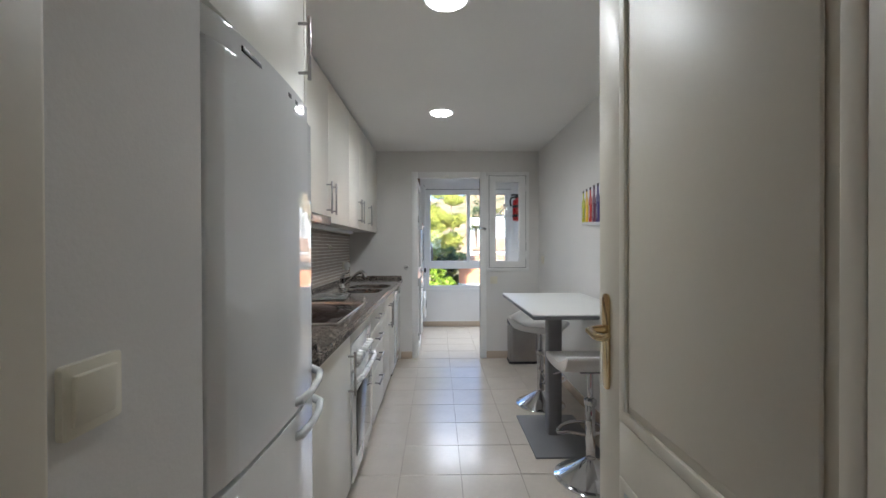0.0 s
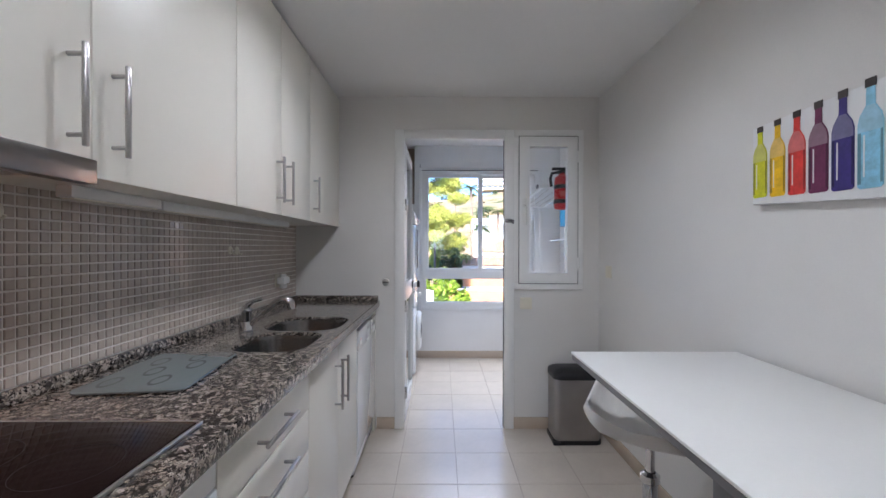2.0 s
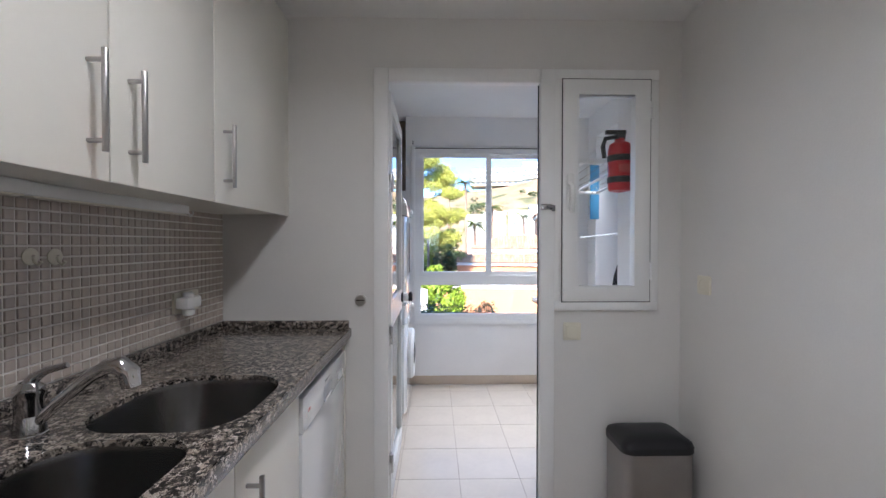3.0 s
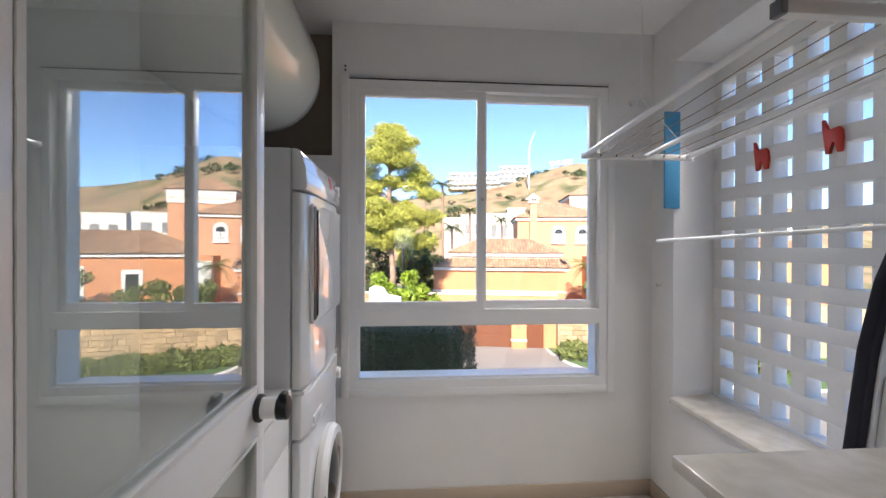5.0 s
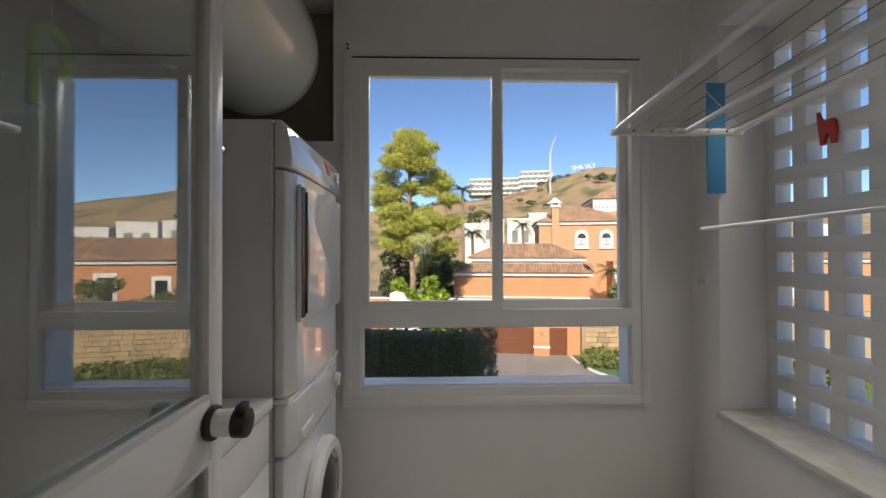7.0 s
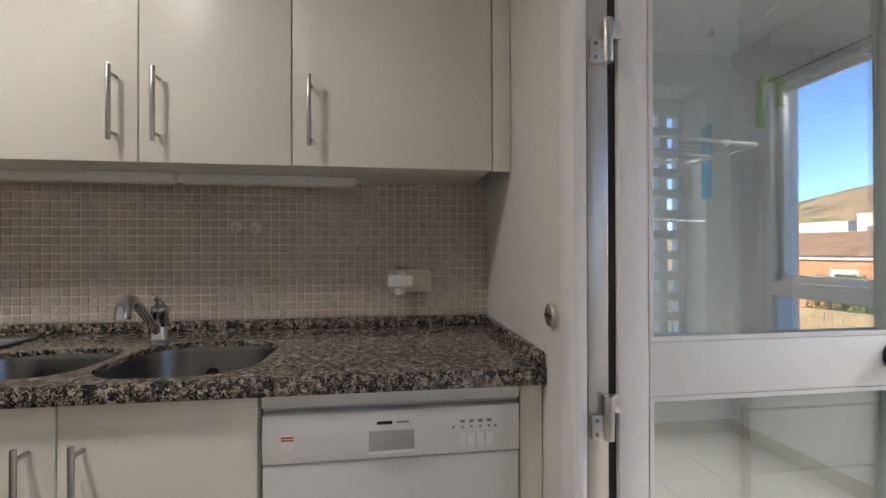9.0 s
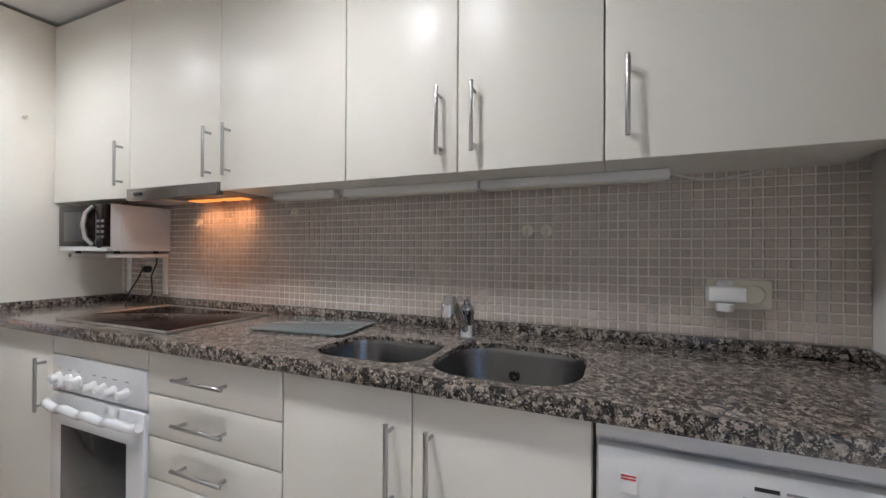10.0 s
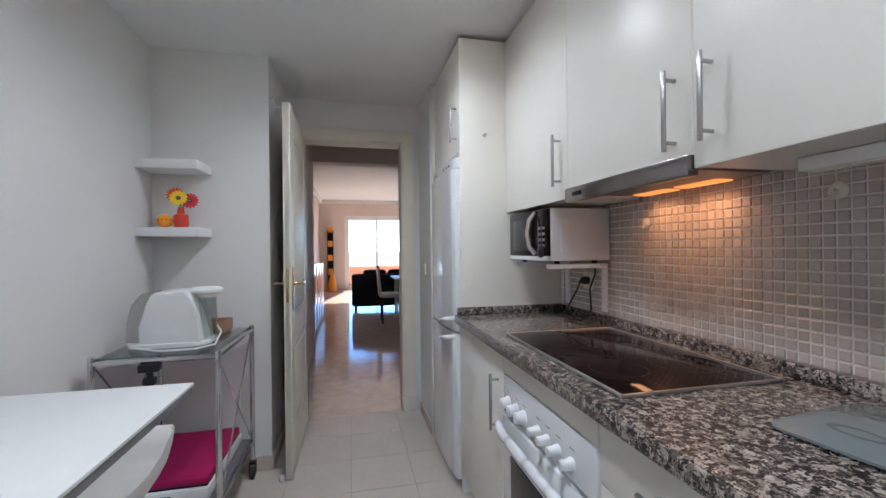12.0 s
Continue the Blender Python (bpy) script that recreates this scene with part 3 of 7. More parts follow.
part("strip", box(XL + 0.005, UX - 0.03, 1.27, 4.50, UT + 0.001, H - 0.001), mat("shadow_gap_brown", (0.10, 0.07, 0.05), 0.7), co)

# tall housing round the refrigerator
tall = thing("refrigerator_housing", "tall cream cabinet housing round the refrigerator", "cabinet", (XL, 0.93, 0))
part("side_panel", box(XL + 0.001, -0.468, 1.243, 1.2625, 0, H - 0.022, 0.002), cabinet_paint, tall)
part("side_panel", box(XL + 0.001, -0.452, 0.5995, 0.619, 0, H - 0.022, 0.002), cabinet_paint, tall)
part("top_box", box(XL + 0.001, -0.49, 0.62, 1.242, 1.76, H - 0.024), cabinet_paint, tall)
td = part("door", box(-0.489, -0.47, 0.622, 1.241, 1.745, H - 0.022, 0.0025), cabinet_paint, tall)
bar_handle(td, (-0.47, 1.19, 1.80), (-0.47, 1.19, 2.0), out_x)
part("robe_hook", merge(lathe([(0.013, 0), (0.013, 0.004), (0.006, 0.006), (0.006, 0.016), (0.009, 0.02), (0.004, 0.024)], (-0.60, 1.2625, 1.83), 14, "y")), plastic_ivory, tall)

fr = thing("refrigerator", "tall white fridge freezer with rounded doors", "refrigerator", (-0.75, 0.93, 0))
part("body", box(XL + 0.03, -0.53, 0.627, 1.237, 0.03, 1.715, 0.006), appliance_dull, fr)


def bulged(y0, y1, z0, z1, x0, x1, n=14):
    poly = [(x0, y0)] + [(x1 - 0.014 * (2 * i / n - 1) ** 2 - (0.008 if i in (0, n) else 0), y0 + (y1 - y0) * i / n) for i in range(n + 1)] + [(x0, y1)]
    return prism(poly, z0, z1, "z", 0.004)


part("fridge_door", bulged(0.625, 1.239, 0.812, 1.655, -0.528, -0.425), appliance, fr)
part("freezer_door", bulged(0.625, 1.239, 0.05, 0.800, -0.528, -0.425), appliance, fr)
part("control_panel", bulged(0.627, 1.237, 1.66, 1.715, -0.528, -0.436), appliance, fr)
for i, y in enumerate((0.80, 1.02, 1.08, 1.13)):
    part("control_slot", box(-0.446 - 0.014 * ((y - 0.93) / 0.31) ** 2, -0.4348 - 0.014 * ((y - 0.93) / 0.31) ** 2, y - (0.05 if i == 0 else 0.012), y + (0.05 if i == 0 else 0.012), 1.682, 1.694, 0.001), plastic_black, fr)
for z in (0.85, 0.755):
    pts = [(-0.452, 1.02, z - 0.02), (-0.415, 1.03, z - 0.012), (-0.400, 1.08, z), (-0.398, 1.14, z + 0.012), (-0.408, 1.19, z + 0.022), (-0.45, 1.215, z + 0.028)]
    part("grip", tube(pts, 0.012, 10, [0.014, 0.013, 0.011, 0.011, 0.012, 0.014]), appliance, fr)
for y in (0.66, 1.2):
    part("foot", cyl((-0.56, y, 0.0), (-0.56, y, 0.032), 0.018, 12), plastic_black, fr)
part("kick_plate", box(-0.55, -0.54, 0.64, 1.225, 0.004, 0.05), plastic_white, fr)

# base cabinets
plinth = thing("plinth", "recessed cream plinth under the base cabinets", "plinth", (-0.52, 2.9, 0))
part("board", box(-0.535, -0.52, 1.263, 3.852, 0, 0.098), cabinet_paint, plinth)
part("end_board", box(-0.52, -0.466, 1.263, 1.28, 0, 0.098), plastic_white, plinth)


def base_unit(y0, y1):
    c = thing("base_cabinet", "cream lacquered kitchen base cabinet with bar handles", "cabinet", (-0.7, (y0 + y1) / 2, 0.1), "base cabinets under the worktop")
    part("body", box(XL + 0.001, BX - 0.02, y0, y1, 0.1, 0.862), cabinet_paint, c)
    return c


def front(c, name, y0, y1, z0, z1):
    return part(name, box(BX - 0.019, BX, y0 + 0.0018, y1 - 0.0018, z0 + 0.0018, z1 - 0.0018, 0.0022), cabinet_paint, c)


c = base_unit(1.264, 1.878)
bar_handle(front(c, "door", 1.264, 1.878, 0.1, 0.858), (BX, 1.826, 0.56), (BX, 1.826, 0.77), out_x)
c = base_unit(2.464, 3.048)
for z0, z1 in ((0.716, 0.858), (0.577, 0.716), (0.438, 0.577), (0.1, 0.438)):
    zz = (z0 + z1) / 2 if z1 > 0.45 else 0.345
    bar_handle(front(c, "drawer_front", 2.464, 3.048, z0, z1), (BX, 2.63, zz), (BX, 2.85, zz), out_x)
c = thing("sink_cabinet", "cream two-door base cabinet under the sink", "cabinet", (-0.7, 3.45, 0.1), "base cabinets under the worktop")
part("side", box(XL + 0.001, BX - 0.02, 3.050, 3.066, 0.1, 0.862), cabinet_paint, c)
part("side", box(XL + 0.001, BX - 0.02, 3.836, 3.852, 0.1, 0.862), cabinet_paint, c)
part("bottom", box(XL + 0.001, BX - 0.02, 3.066, 3.836, 0.1, 0.116), cabinet_paint, c)
bar_handle(front(c, "door", 3.05, 3.45, 0.1, 0.858), (BX, 3.398, 0.575), (BX, 3.398, 0.785), out_x)
bar_handle(front(c, "door", 3.45, 3.852, 0.1, 0.858), (BX, 3.502, 0.575), (BX, 3.502, 0.785), out_x)

# oven
ov = thing("oven", "white built-in electric oven with seven knobs", "oven", (-0.7, 2.17, 0.1))
part("body", box(XL + 0.05, BX - 0.02, 1.882, 2.46, 0.1, 0.86), appliance_dull, ov)
part("filler", box(BX - 0.019, BX, 1.882, 2.46, 0.790, 0.857, 0.002), cabinet_paint, ov)
fascia = part("fascia", box(BX - 0.019, BX + 0.004, 1.883, 2.459, 0.655, 0.787, 0.004), appliance, ov)
od = part("door", box(BX - 0.019, BX + 0.010, 1.883, 2.459, 0.105, 0.645, 0.006), appliance, ov)
part("glass", box(BX + 0.0085, BX + 0.0125, 1.965, 2.365, 0.20, 0.53, 0.0015), dark_window, od)
wave = [(BX + 0.012 + (0.030 + 0.006 * math.sin(i * 1.15)) * math.sin(math.pi * min(1, max(0, (i + 1.5) / 6 if i < 5 else (23.5 - i) / 6 if i > 18 else 1)) / 2), 1.885 + 0.572 * i / 22, 0.606 + 0.008 * math.sin(i * 1.15)) for i in range(23)]
part("handle", tube(wave, 0.016, 10), appliance, od)
for i, y in enumerate((1.935, 2.005, 2.065, 2.165, 2.225, 2.285, 2.355)):
    r = 0.023 if i < 3 else 0.017
    k = part("knob", lathe([(r, 0), (r, 0.006), (r * 0.82, 0.01), (r * 0.75, 0.03), (r * 0.6, 0.033)], (BX + 0.004, y, 0.700), 18, "x"), plastic_white, fascia)
    part("pointer", box(BX + 0.010, BX + 0.040, y - 0.004, y + 0.004, 0.700 - r * 0.72, 0.700 + r * 0.72, 0.002), plastic_white, k)
    part("scale_mark", box(BX + 0.003, BX + 0.0048, y - 0.012, y + 0.012, 0.735, 0.7385), plug_glow, fascia)

# dishwasher
dw = thing("dishwasher", "white freestanding dishwasher under the worktop", "dishwasher", (-0.7, 4.153, 0))
part("body", box(XL + 0.05, BX - 0.02, 3.858, 4.45, 0.03, 0.822), appliance_dull, dw)
part("top_trim", box(BX - 0.06, BX - 0.002, 3.858, 4.45, 0.828, 0.862, 0.003), appliance_dull, dw)
dd = part("door", box(BX - 0.02, BX + 0.006, 3.862, 4.447, 0.13, 0.705, 0.005), appliance, dw)
cp = part("control_panel", box(BX - 0.02, BX + 0.010, 3.862, 4.447, 0.709, 0.818, 0.004), appliance, dw)
# flat plate, its grey stands in for shade inside the grip
part("grip_recess_shade", box(BX + 0.0085, BX + 0.0112, 4.095, 4.197, 0.722, 0.772, 0.001), mat("recess_shade_grey", (0.42, 0.43, 0.44), 0.5), cp)
part("grip_lip", box(BX + 0.009, BX + 0.018, 4.09, 4.202, 0.718, 0.728, 0.003), appliance, cp)
part("label_sticker", box(BX + 0.0095, BX + 0.0112, 3.902, 3.932, 0.735, 0.772), plastic_white, cp)
for z in (0.762, 0.768):
    part("red_stripe", box(BX + 0.011, BX + 0.0118, 3.904, 3.930, z - 0.0015, z + 0.0015), red_paint, cp)
part("brand_bar", box(BX + 0.0095, BX + 0.0108, 4.112, 4.147, 0.786, 0.793), plastic_black, cp)
part("model_bar", box(BX + 0.0095, BX + 0.0106, 4.156, 4.185, 0.7875, 0.792), plug_glow, cp)
for i in range(4):
    y = 4.30 + i * 0.021
    part("button", box(BX + 0.0095, BX + 0.0135, y, y + 0.018, 0.725, 0.757, 0.0012), plastic_white, cp)
    part("indicator", box(BX + 0.0095, BX + 0.0108, y + 0.007, y + 0.012, 0.768, 0.773), plug_glow, cp)
    part("program_mark", box(BX + 0.0095, BX + 0.0106, y + 0.004, y + 0.015, 0.780, 0.787), plug_glow, cp)
for y in (4.285, 4.385):
    part("indicator", box(BX + 0.0095, BX + 0.0108, y, y + 0.006, 0.768, 0.773), plug_glow, cp)
for y in (3.9, 4.41):
    part("foot", cyl((-0.5, y, 0), (-0.5, y, 0.031), 0.016, 10), plastic_black, dw)
    part("foot", cyl((-0.9, y, 0), (-0.9, y, 0.031), 0.016, 10), plastic_black, dw)
part("kick_plate", box(-0.525, -0.515, 3.862, 4.447, 0.005, 0.128), plastic_white, dw)
fe = thing("filler_panel", "narrow cream filler strip beside the dishwasher", "panel", (BX, 4.48, 0))
part("strip", box(BX - 0.019, BX - 0.001, 4.452, 4.508, 0.0, 0.860, 0.002), cabinet_paint, fe)

# granite worktop with two bowls cut through it
WX, WZ = -0.437, 0.905
bowls = (((-0.785, -0.50), (3.085, 3.425), 0.09), ((-0.83, -0.472), (3.452, 3.825), 0.12))


def slab_with_holes(x0, x1, y0, y1, z0, z1, holes):
    bm = bmesh.new()
    outer = [bm.verts.new((x, y, z1)) for x, y in ((x0, y0), (x1, y0), (x1, y1), (x0, y1))]
    edges = [bm.edges.new((outer[i], outer[(i + 1) % 4])) for i in range(4)]
    for h in holes:
        vs = [bm.verts.new((x, y, z1)) for x, y in h]
        edges += [bm.edges.new((vs[i], vs[(i + 1) % len(vs)])) for i in range(len(vs))]
    bmesh.ops.triangle_fill(bm, use_beauty=True, use_dissolve=False, edges=edges)
    res = bmesh.ops.extrude_face_region(bm, geom=bm.faces[:])
    bmesh.ops.translate(bm, vec=(0, 0, z0 - z1), verts=[v for v in res["geom"] if isinstance(v, bmesh.types.BMVert)])
    return bm


wt = thing("worktop", "polished speckled granite worktop with raised back edge", "worktop", (-0.7, 2.9, 0.87))
part("slab", slab_with_holes(XL + 0.001, WX, 1.264, YE - 0.001, WZ - 0.014, WZ, [rounded(*b[0], *b[1], b[2], 6) for b in bowls]), granite, wt)
part("front_edge", box(WX + 0.0005, WX + 0.006, 1.264, YE - 0.001, 0.864, WZ - 0.001, 0.003), granite, wt)
part("edge_strip", box(WX - 0.03, WX, 1.264, YE - 0.001, 0.865, WZ - 0.0145), granite, wt)
part("edge_strip", box(XL + 0.001, WX - 0.031, 1.264, 1.29, 0.865, WZ - 0.0145), granite, wt)
part("upstand", box(XL + 0.0012, XL + 0.022, 1.265, YE - 0.002, WZ + 0.0005, WZ + 0.036, 0.005), granite, wt)
part("upstand", box(XL + 0.0225, WX - 0.004, YE - 0.022, YE - 0.0015, WZ + 0.0005, WZ + 0.036, 0.005), granite, wt)
part("upstand", box(XL + 0.0225, WX - 0.004, 1.2635, 1.284, WZ + 0.0005, WZ + 0.036, 0.005), granite, wt)
part("metal_trim", box(XL + 0.001, XL + 0.006, 1.27, YE - 0.002, WZ + 0.037, WZ + 0.041), steel, wt)

sk = thing("sink", "stainless steel sink with two undermounted bowls", "sink", (-0.65, 3.46, 0.72))
for (x0, x1), (y0, y1), r in bowls:
    bm = bmesh.new()
    rings = []
    for inset, z in ((-0.012, WZ - 0.0145), (-0.004, WZ - 0.0145), (0.0, WZ - 0.03), (0.012, 0.74), (0.035, 0.715), (0.09, 0.708)):
        rings.append([bm.verts.new((x, y, z)) for x, y in rounded(x0 + inset, x1 - inset, y0 + inset, y1 - inset, max(0.03, r - inset), 6)])
    for a, b in zip(rings, rings[1:]):
        for k in range(len(a)):
            bm.faces.new((a[k], a[(k + 1) % len(a)], b[(k + 1) % len(a)], b[k]))
    bm.faces.new(rings[-1])
    bw = part("bowl", bm, sink_steel, sk)
    cx, cy = (x0 + x1) / 2, (y0 + y1) / 2
    part("drain", lathe([(0.04, 0.0), (0.042, 0.003), (0.03, 0.004), (0.012, 0.002)], (cx, cy, 0.708), 20), chrome, bw)
    part("overflow", lathe([(0.016, 0), (0.016, 0.004), (0.011, 0.005), (0.004, 0.003)], (x0 + 0.0095, cy - 0.03, 0.815), 18, "x"), chrome, bw)

tp = thing("mixer_tap", "chrome single-lever kitchen mixer tap", "tap", (-0.865, 3.44, WZ))
part("body", lathe([(0.030, 0), (0.030, 0.008), (0.024, 0.014), (0.023, 0.078), (0.026, 0.088), (0.025, 0.102), (0.014, 0.112)], (-0.865, 3.44, WZ), 22), chrome, tp)
part("lever", tube([(-0.865, 3.44, WZ + 0.104), (-0.858, 3.443, WZ + 0.118), (-0.838, 3.448, WZ + 0.132), (-0.80, 3.455, WZ + 0.142)], 0.009, 10, [0.014, 0.012, 0.008, 0.006]), chrome, tp)
part("spout", tube([(-0.85, 3.44, WZ + 0.03), (-0.81, 3.442, WZ + 0.068), (-0.745, 3.446, WZ + 0.122), (-0.715, 3.448, WZ + 0.140), (-0.69, 3.45, WZ + 0.142), (-0.672, 3.451, WZ + 0.125), (-0.668, 3.451, WZ + 0.098)], 0.014, 14, [0.012, 0.012, 0.013, 0.016, 0.019, 0.020, 0.018]), chrome, tp)

hb = thing("hob", "black ceramic glass hob with a thin metal rim", "hob", (-0.72, 2.14, WZ))
part("glass_plate", prism(rounded(-0.945, -0.505, 1.80, 2.482, 0.012), WZ + 0.001, WZ + 0.008, "z", 0.0015), black_glass, hb)
part("rim", bevel(frame_ring(-0.950, -0.500, 1.795, 2.487, 0.006, WZ + 0.0006, WZ + 0.0085, "z"), 0.001), steel, hb)
for x, y, r in ((-0.83, 1.97, 0.075), (-0.83, 2.31, 0.095), (-0.62, 1.97, 0.095), (-0.62, 2.31, 0.075)):
    part("heating_ring", lathe([(r - 0.001, 0), (r, 0), (r, 0.0003), (r - 0.001, 0.0003)], (x, y, WZ + 0.008), 36, "z", True), plastic_black, hb)

bd = thing("glass_chopping_board", "frosted green glass chopping board with printed rings", "chopping board", (-0.82, 2.85, WZ))
brd = part("board", moved(prism(rounded(-0.14, 0.14, -0.195, 0.195, 0.03), 0.004, 0.009, "z", 0.001), pose(-0.822, 2.85, WZ, 0, 0, 7)), board_glass, bd)
for i, (dx, dy) in enumerate(((-0.07, -0.12), (0.05, -0.10), (-0.02, -0.02), (0.06, 0.05), (-0.07, 0.08), (0.02, 0.13))):
    ring = lathe([(0.028, 0), (0.038, 0), (0.038, 0.0004), (0.028, 0.0004)], (0, 0, 0), 20, "z", True)
    part("printed_ring", moved(ring, pose(-0.822 + dx, 2.85 + dy, WZ + 0.0091, 0, 0, 7) @ Matrix.Diagonal((0.6, 1.2, 1, 1))), board_print, brd)
for dx, dy in ((-0.12, -0.17), (0.12, -0.17), (-0.12, 0.17), (0.12, 0.17)):
    part("rubber_foot", cyl((-0.822 + dx, 2.85 + dy, WZ), (-0.822 + dx, 2.85 + dy, WZ + 0.004), 0.008, 10), rubber, bd)

# cooker hood
hd = thing("cooker_hood", "steel slide-out cooker hood with warm lamps on", "cooker hood", (-0.85, 2.18, 1.39))
part("front_strip", box(UX - 0.018, UX + 0.014, 1.892, 2.463, 1.408, 1.458, 0.003), hood_steel, hd)
part("under_tray", box(XL + 0.02, UX - 0.02, 1.895, 2.46, 1.4365, 1.456, 0.003), steel_grey, hd)
part("grease_filter", box(-1.0, UX - 0.05, 1.93, 2.42, 1.432, 1.436), steel_grey, hd)
for y in (2.045, 2.24):
    part("bulb", box(-0.995, -0.935, y - 0.08, y + 0.08, 1.427, 1.4315, 0.002), bulb_glow, hd, "warm glowing hood bulb")
part("switch_badge", box(UX + 0.0135, UX + 0.016, 1.945, 2.0, 1.425, 1.440, 0.001), plastic_black, hd)

# strip lights under the wall cabinets
for i, (y0, y1, x) in enumerate(((2.585, 2.895, -0.885), (2.925, 3.468, -0.90), (3.474, 4.03, -0.91))):
    sl = thing("under_cabinet_light", "slim white strip light under a wall cabinet, off", "strip light", (x, (y0 + y1) / 2, UZ - 0.03), "strip lights under the wall cabinets")
    part("housing", box(x - 0.02, x + 0.02, y0, y1, UZ - 0.030, UZ - 0.0005, 0.004), plastic_white, sl)
    part("diffuser", box(x - 0.016, x + 0.016, y0 + 0.012, y1 - 0.012, UZ - 0.0335, UZ - 0.0295, 0.002), plastic_ivory, sl)
wire = [(-0.90, 4.03, UZ - 0.015), (-0.92, 4.08, UZ - 0.028), (-0.96, 4.15, UZ - 0.03), (-1.0, 4.24, UZ - 0.012), (-1.02, 4.27, UZ - 0.001)]
wc = thing("lamp_cable", "thin white cable hanging under a cabinet", "cable", (-0.95, 4.15, UZ))
part("cable", tube(wire, 0.003, 8), plastic_white, wc)

# hooks, sockets and the plug-in unit on the tiled wall
TX = XL + 0.0085


def hook_ring(y, z):
    h = thing("suction_hook", "small clear plastic hook on the tiled wall", "hook", (TX, y, z), "hooks on the tiled wall")
    part("disc", lathe([(0.021, 0), (0.021, 0.003), (0.014, 0.007), (0.005, 0.009)], (TX, y, z), 18, "x"), plastic_ivory, h)
    part("peg", tube([(TX + 0.008, y, z), (TX + 0.012, y, z - 0.012), (TX + 0.02, y, z - 0.02), (TX + 0.028, y, z - 0.012)], 0.004, 8), plastic_ivory, h)


for y, z in ((3.606, 1.265), (3.67, 1.263), (2.56, 1.365), (1.93, 1.33)):
    hook_ring(y, z)


def socket(name, label, m, gangs=2):
    s = thing(name, label, "socket", m.translation)
    w = 0.078 * gangs
    part("plate", moved(prism(rounded(-w / 2, w / 2, -0.04, 0.04, 0.006), 0, 0.009, "z", 0.0015), m), plastic_ivory, s)
    for g in range(gangs):
        cx = (g - (gangs - 1) / 2) * 0.074
        part("well", moved(lathe([(0.027, 0.009), (0.029, 0.0105), (0.026, 0.0105), (0.021, 0.004), (0.002, 0.004)], (cx, 0, 0), 22), m), plastic_ivory, s)
        for dx in (-0.0095, 0.0095):
            part("contact", moved(cyl((cx + dx, 0, 0.0035), (cx + dx, 0, 0.0065), 0.0032, 8), m), plastic_black, s)
    return s


socket("double_socket", "ivory double socket on the tiled wall", pose(TX, 4.215, 1.072, 90, 0, 90))
pl = thing("plug_in_unit", "white plug-in air freshener in a socket", "air freshener", (TX + 0.02, 4.178, 1.072))
part("body", box(TX + 0.014, TX + 0.062, 4.132, 4.224, 1.052, 1.094, 0.006), plastic_white, pl)
part("cap", lathe([(0.018, 0), (0.020, 0.012), (0.014, 0.018)], (TX + 0.038, 4.176, 1.094), 16), plastic_white, pl)
part("bottle", lathe([(0.010, -0.030), (0.021, -0.026), (0.023, -0.006), (0.014, 0.0)], (TX + 0.038, 4.176, 1.052), 18), plastic_white, pl)

# microwave on its wall bracket
mw = thing("microwave", "white microwave with black glass door", "microwave", (-0.78, 1.585, 1.19))
MX0, MX1, MY0, MY1, MZ0, MZ1 = -1.015, -0.735, 1.312, 1.714, 1.183, 1.408
part("case", box(MX0, MX1, MY0, MY1, MZ0, MZ1, 0.006), appliance, mw)
part("side_emboss", bevel(prism(rounded(-0.985, -0.78, 1.212, 1.378, 0.02), MY1 - 0.0005, MY1 + 0.003, "y"), 0.001), appliance, mw)
dr = part("door", box(MX1 - 0.001, MX1 + 0.020, MY0 + 0.002, MY1 - 0.10, MZ0 + 0.022, MZ1 - 0.002, 0.004), black_glass, mw)
part("window", box(MX1 + 0.0195, MX1 + 0.0215, MY0 + 0.05, MY1 - 0.165, MZ0 + 0.045, MZ1 - 0.035, 0.001), dark_window, dr)
part("door_handle", tube([(MX1 + 0.018, MY1 - 0.108, MZ1 - 0.012), (MX1 + 0.04, MY1 - 0.123, MZ1 - 0.045), (MX1 + 0.047, MY1 - 0.13, (MZ0 + MZ1) / 2 + 0.01), (MX1 + 0.04, MY1 - 0.123, MZ0 + 0.062), (MX1 + 0.018, MY1 - 0.108, MZ0 + 0.03)], 0.0105, 10), steel, dr)
kp = part("control_panel", box(MX1 - 0.001, MX1 + 0.018, MY1 - 0.098, MY1 - 0.002, MZ0 + 0.022, MZ1 - 0.002, 0.003), black_glass, mw)
part("base_strip", box(MX1 - 0.001, MX1 + 0.019, MY0 + 0.002, MY1 - 0.002, MZ0 + 0.001, MZ0 + 0.020, 0.002), appliance, mw)
for k, z in enumerate((1.25, 1.275, 1.30, 1.325)):
    for j in range(2):
        part("key", box(MX1 + 0.0175, MX1 + 0.0188, MY1 - 0.08 + j * 0.036, MY1 - 0.055 + j * 0.036, z - 0.006, z + 0.006), steel_grey, kp)
part("dial", lathe([(0.028, 0), (0.027, 0.006), (0.02, 0.012), (0.006, 0.013)], (MX1 + 0.018, MY1 - 0.05, 1.225), 22, "x"), plastic_black, kp)
for x in (-0.96, -0.78):
    for y in (1.35, 1.68):
        part("foot", cyl((x, y, 1.171), (x, y, 1.184), 0.012, 10), rubber, mw)
br = thing("wall_bracket", "white steel bracket arms below the microwave", "bracket", (XL, 1.63, 1.16))
